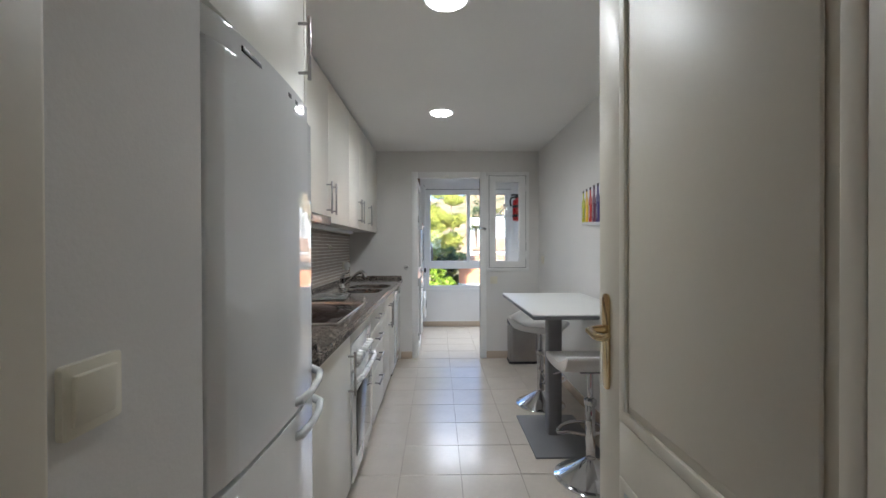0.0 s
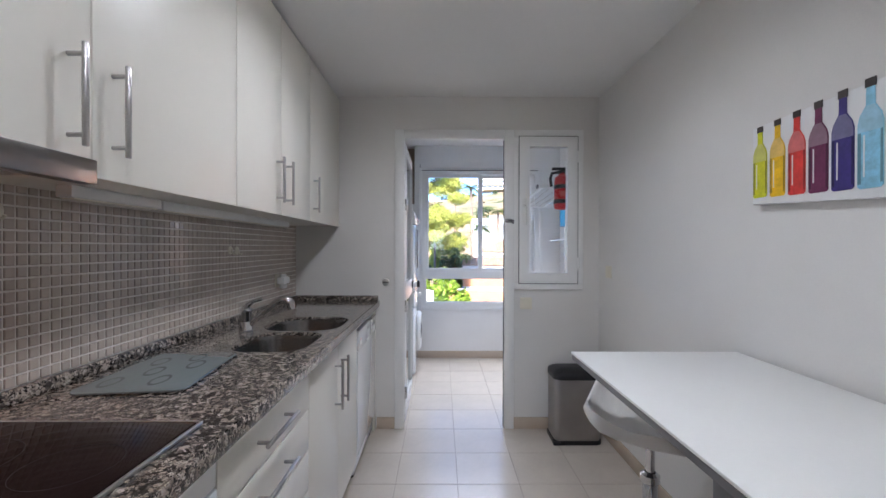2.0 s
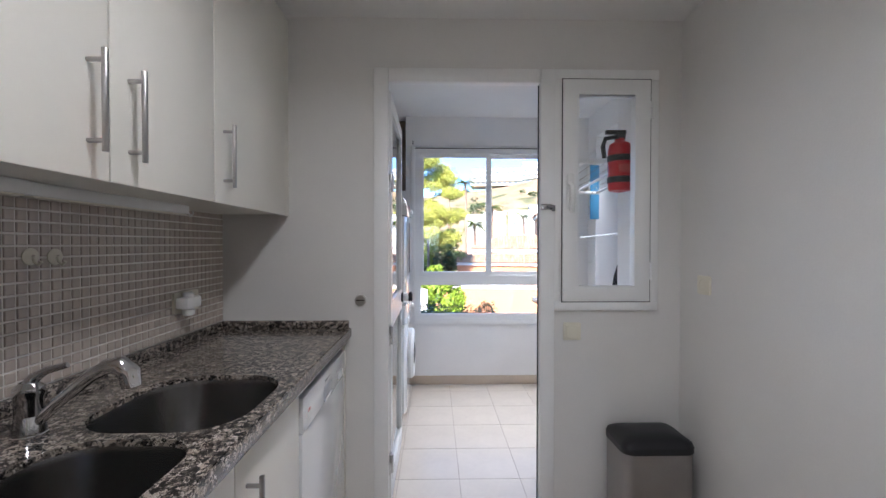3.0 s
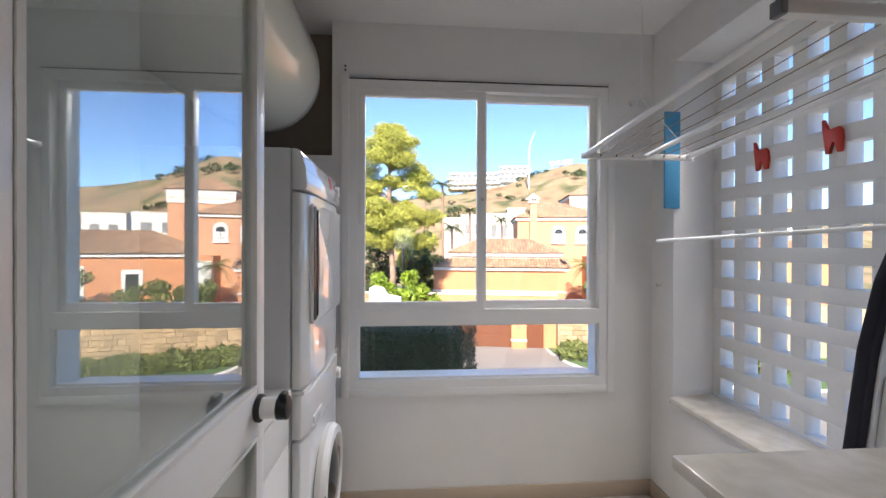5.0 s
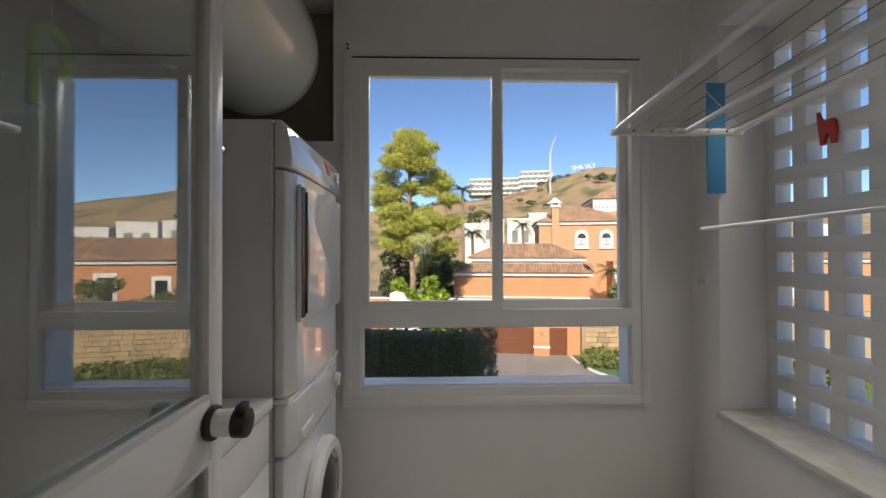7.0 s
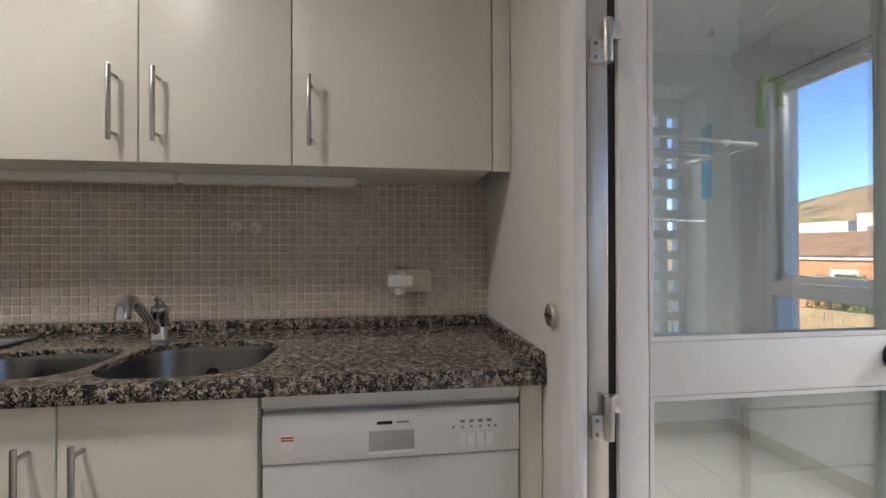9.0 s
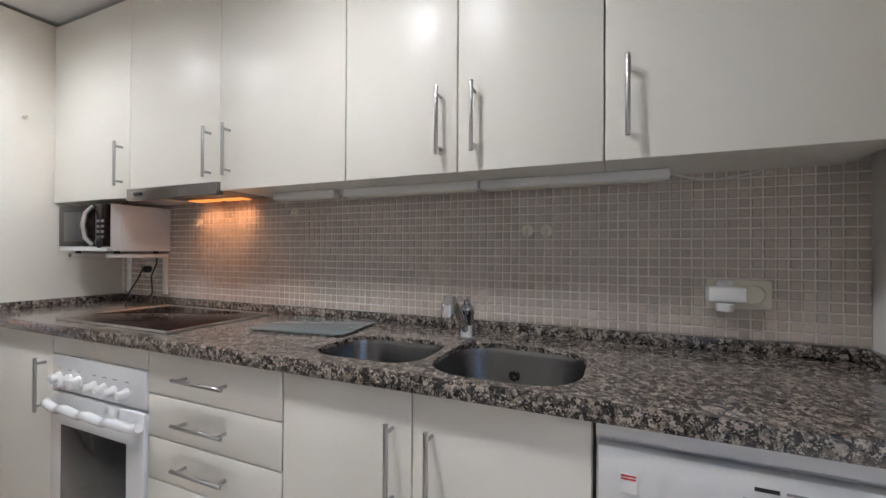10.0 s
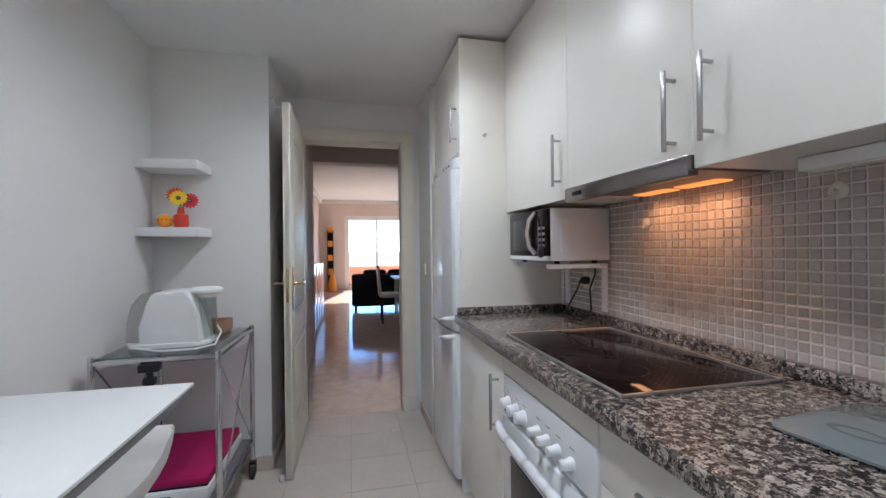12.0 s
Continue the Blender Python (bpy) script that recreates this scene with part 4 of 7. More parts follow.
for y in (1.36, 1.675):
    part("arm", merge(box(TX, TX + 0.016, y - 0.014, y + 0.014, 0.955, 1.15, 0.003), box(TX, -0.74, y - 0.014, y + 0.014, 1.15, 1.1705, 0.004)), plastic_white, br)
socket("socket", "ivory single socket under the microwave", pose(TX, 1.545, 1.085, 90, 0, 90), 1)
pg = thing("power_plug", "black plug and looped cable of the microwave", "plug", (TX, 1.545, 1.07))
part("plug_body", lathe([(0.018, 0.006), (0.019, 0.03), (0.012, 0.045), (0.006, 0.05)], (TX, 1.545, 1.085), 14, "x"), plastic_black, pg)
part("cable", tube([(TX + 0.048, 1.545, 1.085), (TX + 0.058, 1.53, 1.04), (TX + 0.075, 1.49, 0.97), (TX + 0.10, 1.49, 0.918), (TX + 0.12, 1.57, 0.911), (TX + 0.10, 1.635, 0.914), (TX + 0.05, 1.635, 0.96), (TX + 0.035, 1.60, 1.05), (TX + 0.03, 1.635, 1.12), (TX + 0.03, 1.635, 1.172)], 0.004, 8), plastic_black, pg)

# small fittings on the end wall and side wall
bl = thing("bell_push", "round grey push button on the wall", "button", (-0.388, YE, 1.035))
part("ring", lathe([(0.026, 0), (0.026, -0.012), (0.022, -0.016), (0.006, -0.017)], (-0.388, YE, 1.035), 24, "y"), steel, bl)
part("slot", box(-0.406, -0.370, YE - 0.0185, YE - 0.0165, 1.0325, 1.0375), plastic_black, bl)


def rocker(m, label):
    s = thing("light_switch", label, "switch", m.translation)
    part("plate", moved(prism(rounded(-0.041, 0.041, -0.041, 0.041, 0.005), 0, 0.008, "z", 0.0015), m), plastic_ivory, s)
    part("rocker", moved(moved(box(-0.029, 0.029, -0.029, 0.029, 0.004, 0.012, 0.002), pose(0, 0, 0.0005, 4, 0, 0)), m), plastic_ivory, s)


rocker(pose(0.603, YE, 0.886, 90, 0, 0), "ivory square light switch on the end wall")
rocker(pose(-0.44, 0.366, 1.10, 90, 0, 90), "ivory square light switch beside the fridge")
socket("socket", "ivory single socket on the side wall", pose(XR, 4.33, 1.12, 90, 0, -90), 1)

# bar table
tb = thing("bar_table", "white-topped bar table on a grey steel column", "table", (0.79, 2.61, 0))
part("tabletop", box(0.485, 1.10, 2.088, 3.13, 0.888, 0.896, 0.0015), table_white, tb, "thin white laminate top")
part("under_board", box(0.487, 1.098, 2.09, 3.128, 0.868, 0.8875, 0.003), steel_grey, tb)
part("column", box(0.70, 0.79, 2.575, 2.665, 0.012, 0.868, 0.006), steel_grey, tb)
part("base_plate", box(0.55, 0.97, 2.30, 2.91, 0.0, 0.012, 0.003), steel_grey, tb)
part("bracket", box(0.64, 0.85, 2.40, 2.84, 0.858, 0.868), steel_grey, tb)


def stool(x, y, rz):
    s = thing("bar_stool", "white leatherette bar stool on a chrome gas-lift base", "stool", (x, y, 0), "stools at the bar table", rz)
    M = pose(x, y, 0, 0, 0, rz)
    # the seat curves up into a low rolled back on its +y side
    prof = [(-0.20, 0.628), (-0.185, 0.650), (-0.13, 0.660), (-0.05, 0.655), (0.05, 0.652), (0.12, 0.660), (0.165, 0.685), (0.19, 0.715), (0.207, 0.722), (0.214, 0.705), (0.195, 0.665), (0.16, 0.63), (0.10, 0.612), (0.0, 0.606), (-0.10, 0.608), (-0.17, 0.610)]
    part("seat", moved(prism(prof, -0.195, 0.195, "x", 0.010), M), leatherette, s)
    part("swivel_plate", moved(box(-0.08, 0.08, -0.08, 0.08, 0.595, 0.607, 0.004), M), steel_grey, s)
    part("column", moved(merge(cyl((0, 0, 0.40), (0, 0, 0.597), 0.016, 16), cyl((0, 0, 0.05), (0, 0, 0.42), 0.026, 18, w=0.004)), M), chrome, s)
    part("gaiter", moved(lathe([(0.03, 0.40), (0.034, 0.405), (0.034, 0.43), (0.02, 0.44)], (0, 0, 0), 16), M), chrome, s)
    part("base_disc", moved(lathe([(0.19, 0), (0.193, 0.006), (0.185, 0.012), (0.10, 0.026), (0.05, 0.045), (0.032, 0.075), (0.027, 0.11)], (0, 0, 0), 40), M), chrome, s)
    ring = [(0.02, -0.02, 0.225), (0.10, -0.06, 0.225)] + [tuple(p) for p in arc((0, -0.03, 0.225), 0.165, -10, -170, 14, "xy")] + [(-0.10, -0.06, 0.225), (-0.02, -0.02, 0.225)]
    part("footrest", moved(tube(ring, 0.010, 10), M), chrome, s)
    part("lift_lever", moved(tube([(0.02, 0, 0.59), (0.12, -0.02, 0.585), (0.19, -0.04, 0.56)], 0.005, 8), M), chrome, s)
    return s


stool(0.80, 2.10, 180)
stool(0.79, 3.15, 62)

# pedal bin
pb = thing("pedal_bin", "brushed steel pedal bin with black lid", "waste bin", (0.895, 4.36, 0))
part("shell", prism(rounded(0.745, 1.045, 4.262, 4.47, 0.035), 0.025, 0.42, "z", 0.003), mat("dull_bin_steel", (0.36, 0.34, 0.33), 0.38, 1.0, var=0.12, scale=6, fine=300, bump=0.03), pb)
part("base_rim", prism(rounded(0.738, 1.052, 4.255, 4.476, 0.038), 0.0, 0.026, "z", 0.004), plastic_black, pb)
part("lid_rim", prism(rounded(0.741, 1.049, 4.258, 4.474, 0.037), 0.42, 0.445, "z", 0.004), plastic_black, pb)
bm = bmesh.new()
rings = []
for ins, z in ((0.0, 0.445), (0.006, 0.462), (0.03, 0.478), (0.07, 0.486)):
    rings.append([bm.verts.new((x, y, z)) for x, y in rounded(0.741 + ins, 1.049 - ins, 4.258 + ins, 4.474 - ins, 0.035)])
for a, b in zip(rings, rings[1:]):
    for k in range(len(a)):
        bm.faces.new((a[k], a[(k + 1) % len(a)], b[(k + 1) % len(a)], b[k]))
bm.faces.new(rings[-1])
part("lid", bm, plastic_black, pb)
part("pedal", box(0.725, 0.775, 4.225, 4.262, 0.012, 0.03, 0.006), plastic_black, pb)

# picture of nine coloured bottles on a stretched canvas
pc = thing("canvas_picture", "white canvas picture of nine coloured bottles in a rising row", "picture", (XR, 2.72, 1.57))
PY0, PY1 = 2.398, 3.042
board = part("canvas", bevel(prism([(PY0, 1.392), (PY1, 1.432), (PY1, 1.695), (PY0, 1.705)], XR - 0.030, XR - 0.001, "x"), 0.002), canvas, pc)
hues = ((0.62, 0.62, 0.02), (0.85, 0.52, 0.01), (0.70, 0.05, 0.04), (0.16, 0.03, 0.09), (0.05, 0.035, 0.20), (0.28, 0.58, 0.75), (0.05, 0.42, 0.20), (0.10, 0.42, 0.03), (0.50, 0.50, 0.01))
cork = mat("bottle_cap_dark", (0.06, 0.05, 0.045), 0.5)
for i, c in enumerate(hues):
    f = i / 8
    yc = PY1 - 0.034 - i * 0.0715
    w = 0.029 + 0.004 * f
    z0 = 1.452 - 0.030 * f
    h = 0.24 + 0.062 * f
    sh = z0 + h * 0.60
    body = [(yc - w, z0 + 0.006), (yc - w * 0.8, z0), (yc + w * 0.8, z0), (yc + w, z0 + 0.006), (yc + w, sh), (yc + w * 0.85, sh + h * 0.07), (yc + w * 0.36, sh + h * 0.16), (yc + w * 0.33, z0 + h * 0.93), (yc - w * 0.33, z0 + h * 0.93), (yc - w * 0.36, sh + h * 0.16), (yc - w * 0.85, sh + h * 0.07), (yc - w, sh)]
    xs = XR - 0.0325
    bt = part("painted_bottle", prism(body, xs, xs + 0.002, "x"), mat("bottle_print_%s" % "abcdefghi"[i], c, 0.5, var=0.22, scale=30, fine=120, bump=0.03), board)
    part("painted_cap", prism([(yc - w * 0.42, z0 + h * 0.92), (yc + w * 0.42, z0 + h * 0.92), (yc + w * 0.42, z0 + h), (yc - w * 0.42, z0 + h)], xs - 0.0006, xs + 0.002, "x"), cork, bt)
    clear = mat("bottle_glass_%s" % "abcdefghi"[i], tuple(0.75 * v + 0.14 for v in c) if i < 8 else (0.10, 0.085, 0.01), 0.5, var=0.15, scale=30, bump=0.02)
    part("painted_empty_glass", prism([(yc - w * 0.96, sh - 0.022), (yc + w * 0.96, sh - 0.022), (yc + w * 0.96, sh), (yc + w * 0.80, sh + h * 0.07), (yc + w * 0.30, sh + h * 0.155), (yc - w * 0.30, sh + h * 0.155), (yc - w * 0.80, sh + h * 0.07), (yc - w * 0.96, sh)], xs - 0.0007, xs + 0.001, "x"), clear, bt)
    shade = mat("bottle_shade_%s" % "abcdefghi"[i], tuple(0.45 * v for v in c), 0.5, var=0.2, scale=30, bump=0.02)
    part("painted_shade", box(xs - 0.0006, xs + 0.001, yc + w * 0.72, yc + w * 0.97, z0 + 0.012, sh - 0.023), shade, bt)
    part("painted_shade", box(xs - 0.0006, xs + 0.001, yc - w * 0.97, yc - w * 0.80, z0 + 0.012, sh - 0.023), shade, bt)
    part("painted_glint", box(xs - 0.0008, xs + 0.001, yc + w * 0.40, yc + w * 0.52, z0 + 0.03, sh - 0.03), canvas, bt)

# corner shelves
for z in (1.318, 1.66):
    sh = thing("corner_shelf", "thick white floating corner shelf", "shelf", (1.0, 0.9, z), "floating corner shelves")
    part("board", prism([(XR - 0.0005, 0.8005), (0.825, 0.8005), (0.838, 1.0), (XR - 0.0005, 0.985)][::-1], z, z + 0.045, "z", 0.002), table_white, sh)
SZ = 1.363
vs = thing("flower_vase", "small red bottle vase with gerbera flowers", "vase", (0.93, 0.94, SZ))
part("vase", lathe([(0.030, 0), (0.034, 0.004), (0.034, 0.062), (0.030, 0.068), (0.012, 0.072), (0.011, 0.104), (0.013, 0.106)], (0.93, 0.94, SZ), 20), red_plastic, vs)
for (dx, dy, dz, petal, nm) in ((0.0, 0.03, 0.148, yellow_petal, "yellow_flower"), (0.028, -0.01, 0.168, red_plastic, "orange_flower"), (-0.042, 0.0, 0.138, red_paint, "red_flower")):
    c = Vector((0.93 + dx, 0.94 + dy, SZ + dz))
    fl = part(nm, merge(*[moved(lathe([(0.001, 0), (0.010, 0.004), (0.001, 0.006)], (0, 0, 0), 8), Matrix.Translation(c) @ pose(0, 0, 0, -75, 0, 8) @ pose(0, 0, 0, 0, 0, k * 24) @ pose(0.026, 0, 0) @ Matrix.Diagonal((1.7, 0.75, 1, 1))) for k in range(15)]), petal, vs)
    part("flower_heart", moved(lathe([(0.012, 0), (0.011, 0.006), (0.003, 0.009)], (0, 0, 0), 12), Matrix.Translation(c) @ pose(0, 0, 0, -75, 0, 8)), cork, fl)
    part("stem", tube([(0.93, 0.94, SZ + 0.10), c - Vector((0, 0.003, 0.004))], 0.003, 6), mat("stem_green", (0.05, 0.18, 0.03), 0.6), vs)
ob = thing("orange_ball", "small orange perforated ball ornament", "ornament", (1.0, 0.95, SZ))
part("ball", lathe([(0.012, 0.0)] + [(0.036 * math.cos(radians(a)), 0.034 + 0.034 * math.sin(radians(a))) for a in range(-70, 71, 14)] + [(0.008, 0.068)], (1.0, 0.95, SZ), 22), orange_plastic, ob)
for k in range(12):
    a = 2 * math.pi * k / 12
    p = Vector((1.0 + 0.0355 * math.cos(a), 0.95 + 0.0355 * math.sin(a), SZ + 0.038))
    part("hole", cyl(p, p + Vector((math.cos(a), math.sin(a), 0)) * 0.0012, 0.0035, 8), cork, ob)

# chrome trolley
tr = thing("trolley", "chrome tube trolley with smoked glass shelves on castors", "trolley", (0.83, 1.16, 0))
TX0, TX1, TY0, TY1 = 0.615, 1.06, 0.87, 1.45
for x in (TX0, TX1):
    for y in (TY0, TY1):
        part("post", cyl((x, y, 0.095), (x, y, 0.835), 0.0125, 14, w=0.002), chrome, tr)
        ca = part("castor", merge(cyl((x - 0.011, y + 0.012, 0.031), (x + 0.011, y + 0.012, 0.031), 0.031, 18, w=0.004)), rubber, tr)
        part("fork", merge(box(x - 0.017, x - 0.013, y - 0.012, y + 0.024, 0.028, 0.082, 0.001), box(x + 0.013, x + 0.017, y - 0.012, y + 0.024, 0.028, 0.082, 0.001), box(x - 0.017, x + 0.017, y - 0.016, y + 0.018, 0.078, 0.096, 0.003)), plastic_black, ca)
for z in (0.81, 0.20):
    for y in (TY0, TY1):
        part("rail", cyl((TX0, y, z), (TX1, y, z), 0.010, 12), chrome, tr)
    for x in (TX0, TX1):
        part("rail", cyl((x, TY0, z), (x, TY1, z), 0.010, 12), chrome, tr)
    part("shelf", box(TX0 + 0.008, TX1 - 0.008, TY0 + 0.008, TY1 - 0.008, z + 0.010, z + 0.018, 0.002), cart_glass if z > 0.5 else steel_grey, tr)
for x in (TX0, TX1):
    for z0, z1 in ((0.21, 0.80), (0.80, 0.21)):
        part("brace", cyl((x, TY0 + 0.012, z0), (x, TY1 - 0.012, z1), 0.004, 8), chrome, tr)
cl = thing("screw_clamp", "black plastic clamp under the trolley shelf", "clamp", (0.86, 1.44, 0.70))
part("jaw", box(0.825, 0.895, 1.425, 1.475, 0.768, 0.80, 0.006), plastic_black, cl)
part("screw", merge(cyl((0.86, 1.45, 0.69), (0.86, 1.45, 0.77), 0.012, 12), box(0.838, 0.882, 1.435, 1.465, 0.715, 0.745, 0.006)), plastic_black, cl)

# machine on the trolley
jz = 0.829
ju = thing("juicer", "white kitchen juicer with clear pulp container", "juicer", (0.86, 1.22, jz))
body = [(0.722, jz + 0.012), (0.972, jz + 0.012), (0.966, jz + 0.09), (0.948, jz + 0.17), (0.925, jz + 0.225), (0.90, jz + 0.238), (0.80, jz + 0.240), (0.772, jz + 0.236), (0.758, jz + 0.19), (0.735, jz + 0.08)]
part("body", prism(body, 1.13, 1.30, "y", 0.022), plastic_white, ju)
part("base", prism(rounded(0.70, 1.015, 1.11, 1.32, 0.05), jz, jz + 0.016, "z", 0.004), plastic_white, ju)
part("pulp_container", prism([(0.976, jz + 0.02), (1.022, jz + 0.025), (1.018, jz + 0.11), (1.0, jz + 0.18), (0.965, jz + 0.228), (0.932, jz + 0.236), (0.954, jz + 0.17), (0.971, jz + 0.09)], 1.14, 1.29, "y", 0.006), clear_plastic, ju, "translucent pulp container")
part("jug", lathe([(0.04, 0.0), (0.045, 0.005), (0.036, 0.10), (0.033, 0.165), (0.036, 0.185)], (0.722, 1.22, jz + 0.016), 24), clear_plastic, ju, "clear juice jug")
part("spout_cap", lathe([(0.036, 0), (0.040, 0.012), (0.068, 0.022), (0.070, 0.034), (0.055, 0.044), (0.01, 0.048)], (0.728, 1.22, jz + 0.205), 26), plastic_white, ju)
part("cable", tube([(0.96, 1.33, jz + 0.006), (0.85, 1.40, jz + 0.006), (0.72, 1.395, jz + 0.006), (0.66, 1.33, jz + 0.008), (0.655, 1.26, jz + 0.05), (0.69, 1.20, jz + 0.07)], 0.004, 8), plastic_white, ju)
part("printed_level", box(0.70, 0.73, 1.173, 1.176, jz + 0.06, jz + 0.062), plug_glow, ju)
ty = thing("wooden_tray", "shallow wooden tray with sloped sides", "tray", (0.80, 0.98, jz))
for a in ((-0.10, -0.09, -0.075, 0.075), (0.09, 0.10, -0.075, 0.075), (-0.09, 0.09, -0.085, -0.075), (-0.09, 0.09, 0.075, 0.085)):
    part("side", box(0.80 + a[0], 0.80 + a[1], 0.98 + a[2], 0.98 + a[3], jz, jz + 0.058, 0.002), wood_tray, ty)
part("bottom", box(0.71, 0.89, 0.905, 1.055, jz, jz + 0.008), wood_tray, ty)

fb = thing("storage_box", "pale flat storage box on the lower shelf", "box", (0.83, 1.16, 0.219))
part("box", box(0.66, 1.02, 0.905, 1.43, 0.2185, 0.270, 0.008), plastic_white, fb)
part("grip_slot", box(0.80, 0.90, 1.428, 1.432, 0.238, 0.252, 0.003), plastic_black, fb)
mg = thing("folded_cloth", "folded magenta cloth lying on a box", "cloth", (0.83, 1.15, 0.271))
bm = box(0.67, 1.01, 0.91, 1.41, 0.2705, 0.302, 0.008, 2)
bmesh.ops.subdivide_edges(bm, edges=[e for e in bm.edges if e.calc_length() > 0.2], cuts=8, use_grid_fill=True)
for v in bm.verts:
    if v.co.z > 0.285:
        v.co.z += 0.006 * noise.noise(v.co * 9)
part("cloth", bm, magenta, mg)
part("edge_fold", box(0.668, 1.012, 0.912, 1.416, 0.2703, 0.278, 0.003), dark_cloth, mg)
# ---------------------------------------------------------------- laundry
wall("laundry_pier", LX0, -0.31, YB, 4.90, 0, HL, m=laundry_paint)
# window: trim, fixed light below, two sliding sashes above
w1 = build(part("window_1", merge(box(-0.262, -0.222, YF - 0.018, YF - 0.0005, 0.56, 2.19, 0.003), box(1.125, 1.165, YF - 0.018, YF - 0.0005, 0.56, 2.19, 0.003),
                                   box(-0.222, 1.125, YF - 0.018, YF - 0.0005, 0.56, 0.60, 0.003)), aluminium))
part("outer_frame", merge(frame_ring(-0.222, 1.125, 0.60, 2.168, 0.042, YF - 0.012, YF + 0.07), box(-0.18, 1.083, YF - 0.012, YF + 0.07, 0.925, 1.0)), aluminium, w1)
part("gap_seal", box(-0.222, 1.125, YF - 0.014, YF - 0.002, 2.169, 2.174), plastic_black, w1)
part("lower_pane", box(-0.182, 1.085, YF + 0.03, YF + 0.036, 0.64, 0.927), window_glass, w1).visible_shadow = False
part("lower_bead", frame_ring(-0.182, 1.085, 0.64, 0.927, 0.012, YF + 0.012, YF + 0.030), aluminium, w1)
for x0, x1, y in ((-0.19, 0.475, YF - 0.006), (0.44, 1.09, YF + 0.03)):
    sash = part("sash", bevel(frame_ring(x0, x1, 0.995, 2.135, 0.046, y, y + 0.032), 0.003), aluminium, w1)
    part("pane", box(x0 + 0.044, x1 - 0.044, y + 0.013, y + 0.019, 1.039, 2.091), window_glass, sash).visible_shadow = False
    part("pull", merge(box((x0 if x0 < 0 else x1 - 0.046) + 0.014, (x0 if x0 < 0 else x1 - 0.046) + 0.032, y - 0.008, y + 0.001, 1.44, 1.60, 0.003)), plastic_white, sash)
part("sash_lock", lathe([(0.009, 0), (0.009, -0.006), (0.004, -0.009)], (0.457, YF - 0.006, 1.57), 14, "y"), steel, w1)
part("outside_sill", box(-0.222, 1.125, YF + 0.071, YF + 0.26, 0.585, 0.612, 0.004), aluminium, w1)
for x in (-0.243,):
    part("screw_plate", merge(cyl((x, YF - 0.001, 2.215), (x, YF - 0.006, 2.215), 0.005, 8), cyl((x, YF - 0.001, 2.235), (x, YF - 0.006, 2.235), 0.005, 8)), plastic_black, w1)

# pierced concrete lattice
lt = build(part("lattice_wall", box(1.612, 1.684, 4.921, 6.212, 2.136, 2.238), laundry_paint))
PH, HO, Z0, Y0 = 0.1449, 0.084, 2.091, 6.1215
rows, cols = 11, 10
zs = [Z0 - i * PH for i in range(rows)]
for i, z in enumerate(zs):
    z1 = z - HO / 2
    z0 = (zs[i + 1] + HO / 2) if i + 1 < rows else 0.589
    part("course", box(1.613, 1.683, 4.921, 6.211, z0, z1, 0.002), laundry_paint, lt)
mull = box(1.614, 1.682, -0.031, 0.031, -HO / 2, HO / 2, 0.002)
mull_me = bpy.data.meshes.new("mullion")
mull.to_mesh(mull_me)
mull.free()
mull_me.materials.append(laundry_paint)
for z in zs:
    for j in range(-1, cols):
        y = Y0 - (j + 0.5) * 0.1447 if j >= 0 else 6.194
        if y < 4.95:
            continue
        ob = new("mullion", mull_me)
        ob.parent = lt
        ob.location = (random.uniform(-0.0015, 0.0015), y + random.uniform(-0.002, 0.002), z)

# glazed door standing open into the laundry
gd = build(thing("door_2", "open white aluminium door with two glass panels", "door", (-0.26, 4.60, 0)))
A, B, C = -0.292, -0.256, 5.262
part("leaf_frame", merge(box(A, B, 4.586, 4.650, 0.012, 2.035, 0.004), box(A, B, C - 0.042, C, 0.012, 2.035, 0.004), box(A, B, 4.650, C - 0.042, 1.965, 2.035, 0.004),
                         box(A, B, 4.650, C - 0.042, 0.89, 1.0, 0.004), box(A, B, 4.650, C - 0.042, 0.012, 0.11, 0.004)), aluminium, gd)
for z0, z1 in ((1.0, 1.965), (0.11, 0.89)):
    part("glass_panel", box(-0.2765, -0.2715, 4.648, C - 0.040, z0 - 0.004, z1 + 0.004), door_glass, gd).visible_shadow = False
    part("glazing_bead", frame_ring(4.650, C - 0.042, z0, z1, 0.009, B - 0.006, B + 0.001, "x"), plastic_white, gd)
kb = part("lock_cylinder", merge(cyl((B, C - 0.045, 0.955), (B + 0.055, C - 0.045, 0.955), 0.024, 20, w=0.003)), aluminium, gd)
part("knob_collar", cyl((B, C - 0.045, 0.955), (B + 0.012, C - 0.045, 0.955), 0.031, 20, w=0.003), plastic_black, kb)
part("knob_cap", merge(cyl((B + 0.045, C - 0.045, 0.955), (B + 0.07, C - 0.045, 0.955), 0.0265, 20, w=0.003), box(B + 0.05, B + 0.066, C - 0.06, C - 0.03, 0.975, 0.99, 0.004)), plastic_black, kb)
part("edge_catch", merge(box(-0.284, -0.264, C, C + 0.006, 1.45, 1.49, 0.002), cyl((-0.274, C, 1.47), (-0.274, C + 0.022, 1.47), 0.009, 12)), chrome, gd)
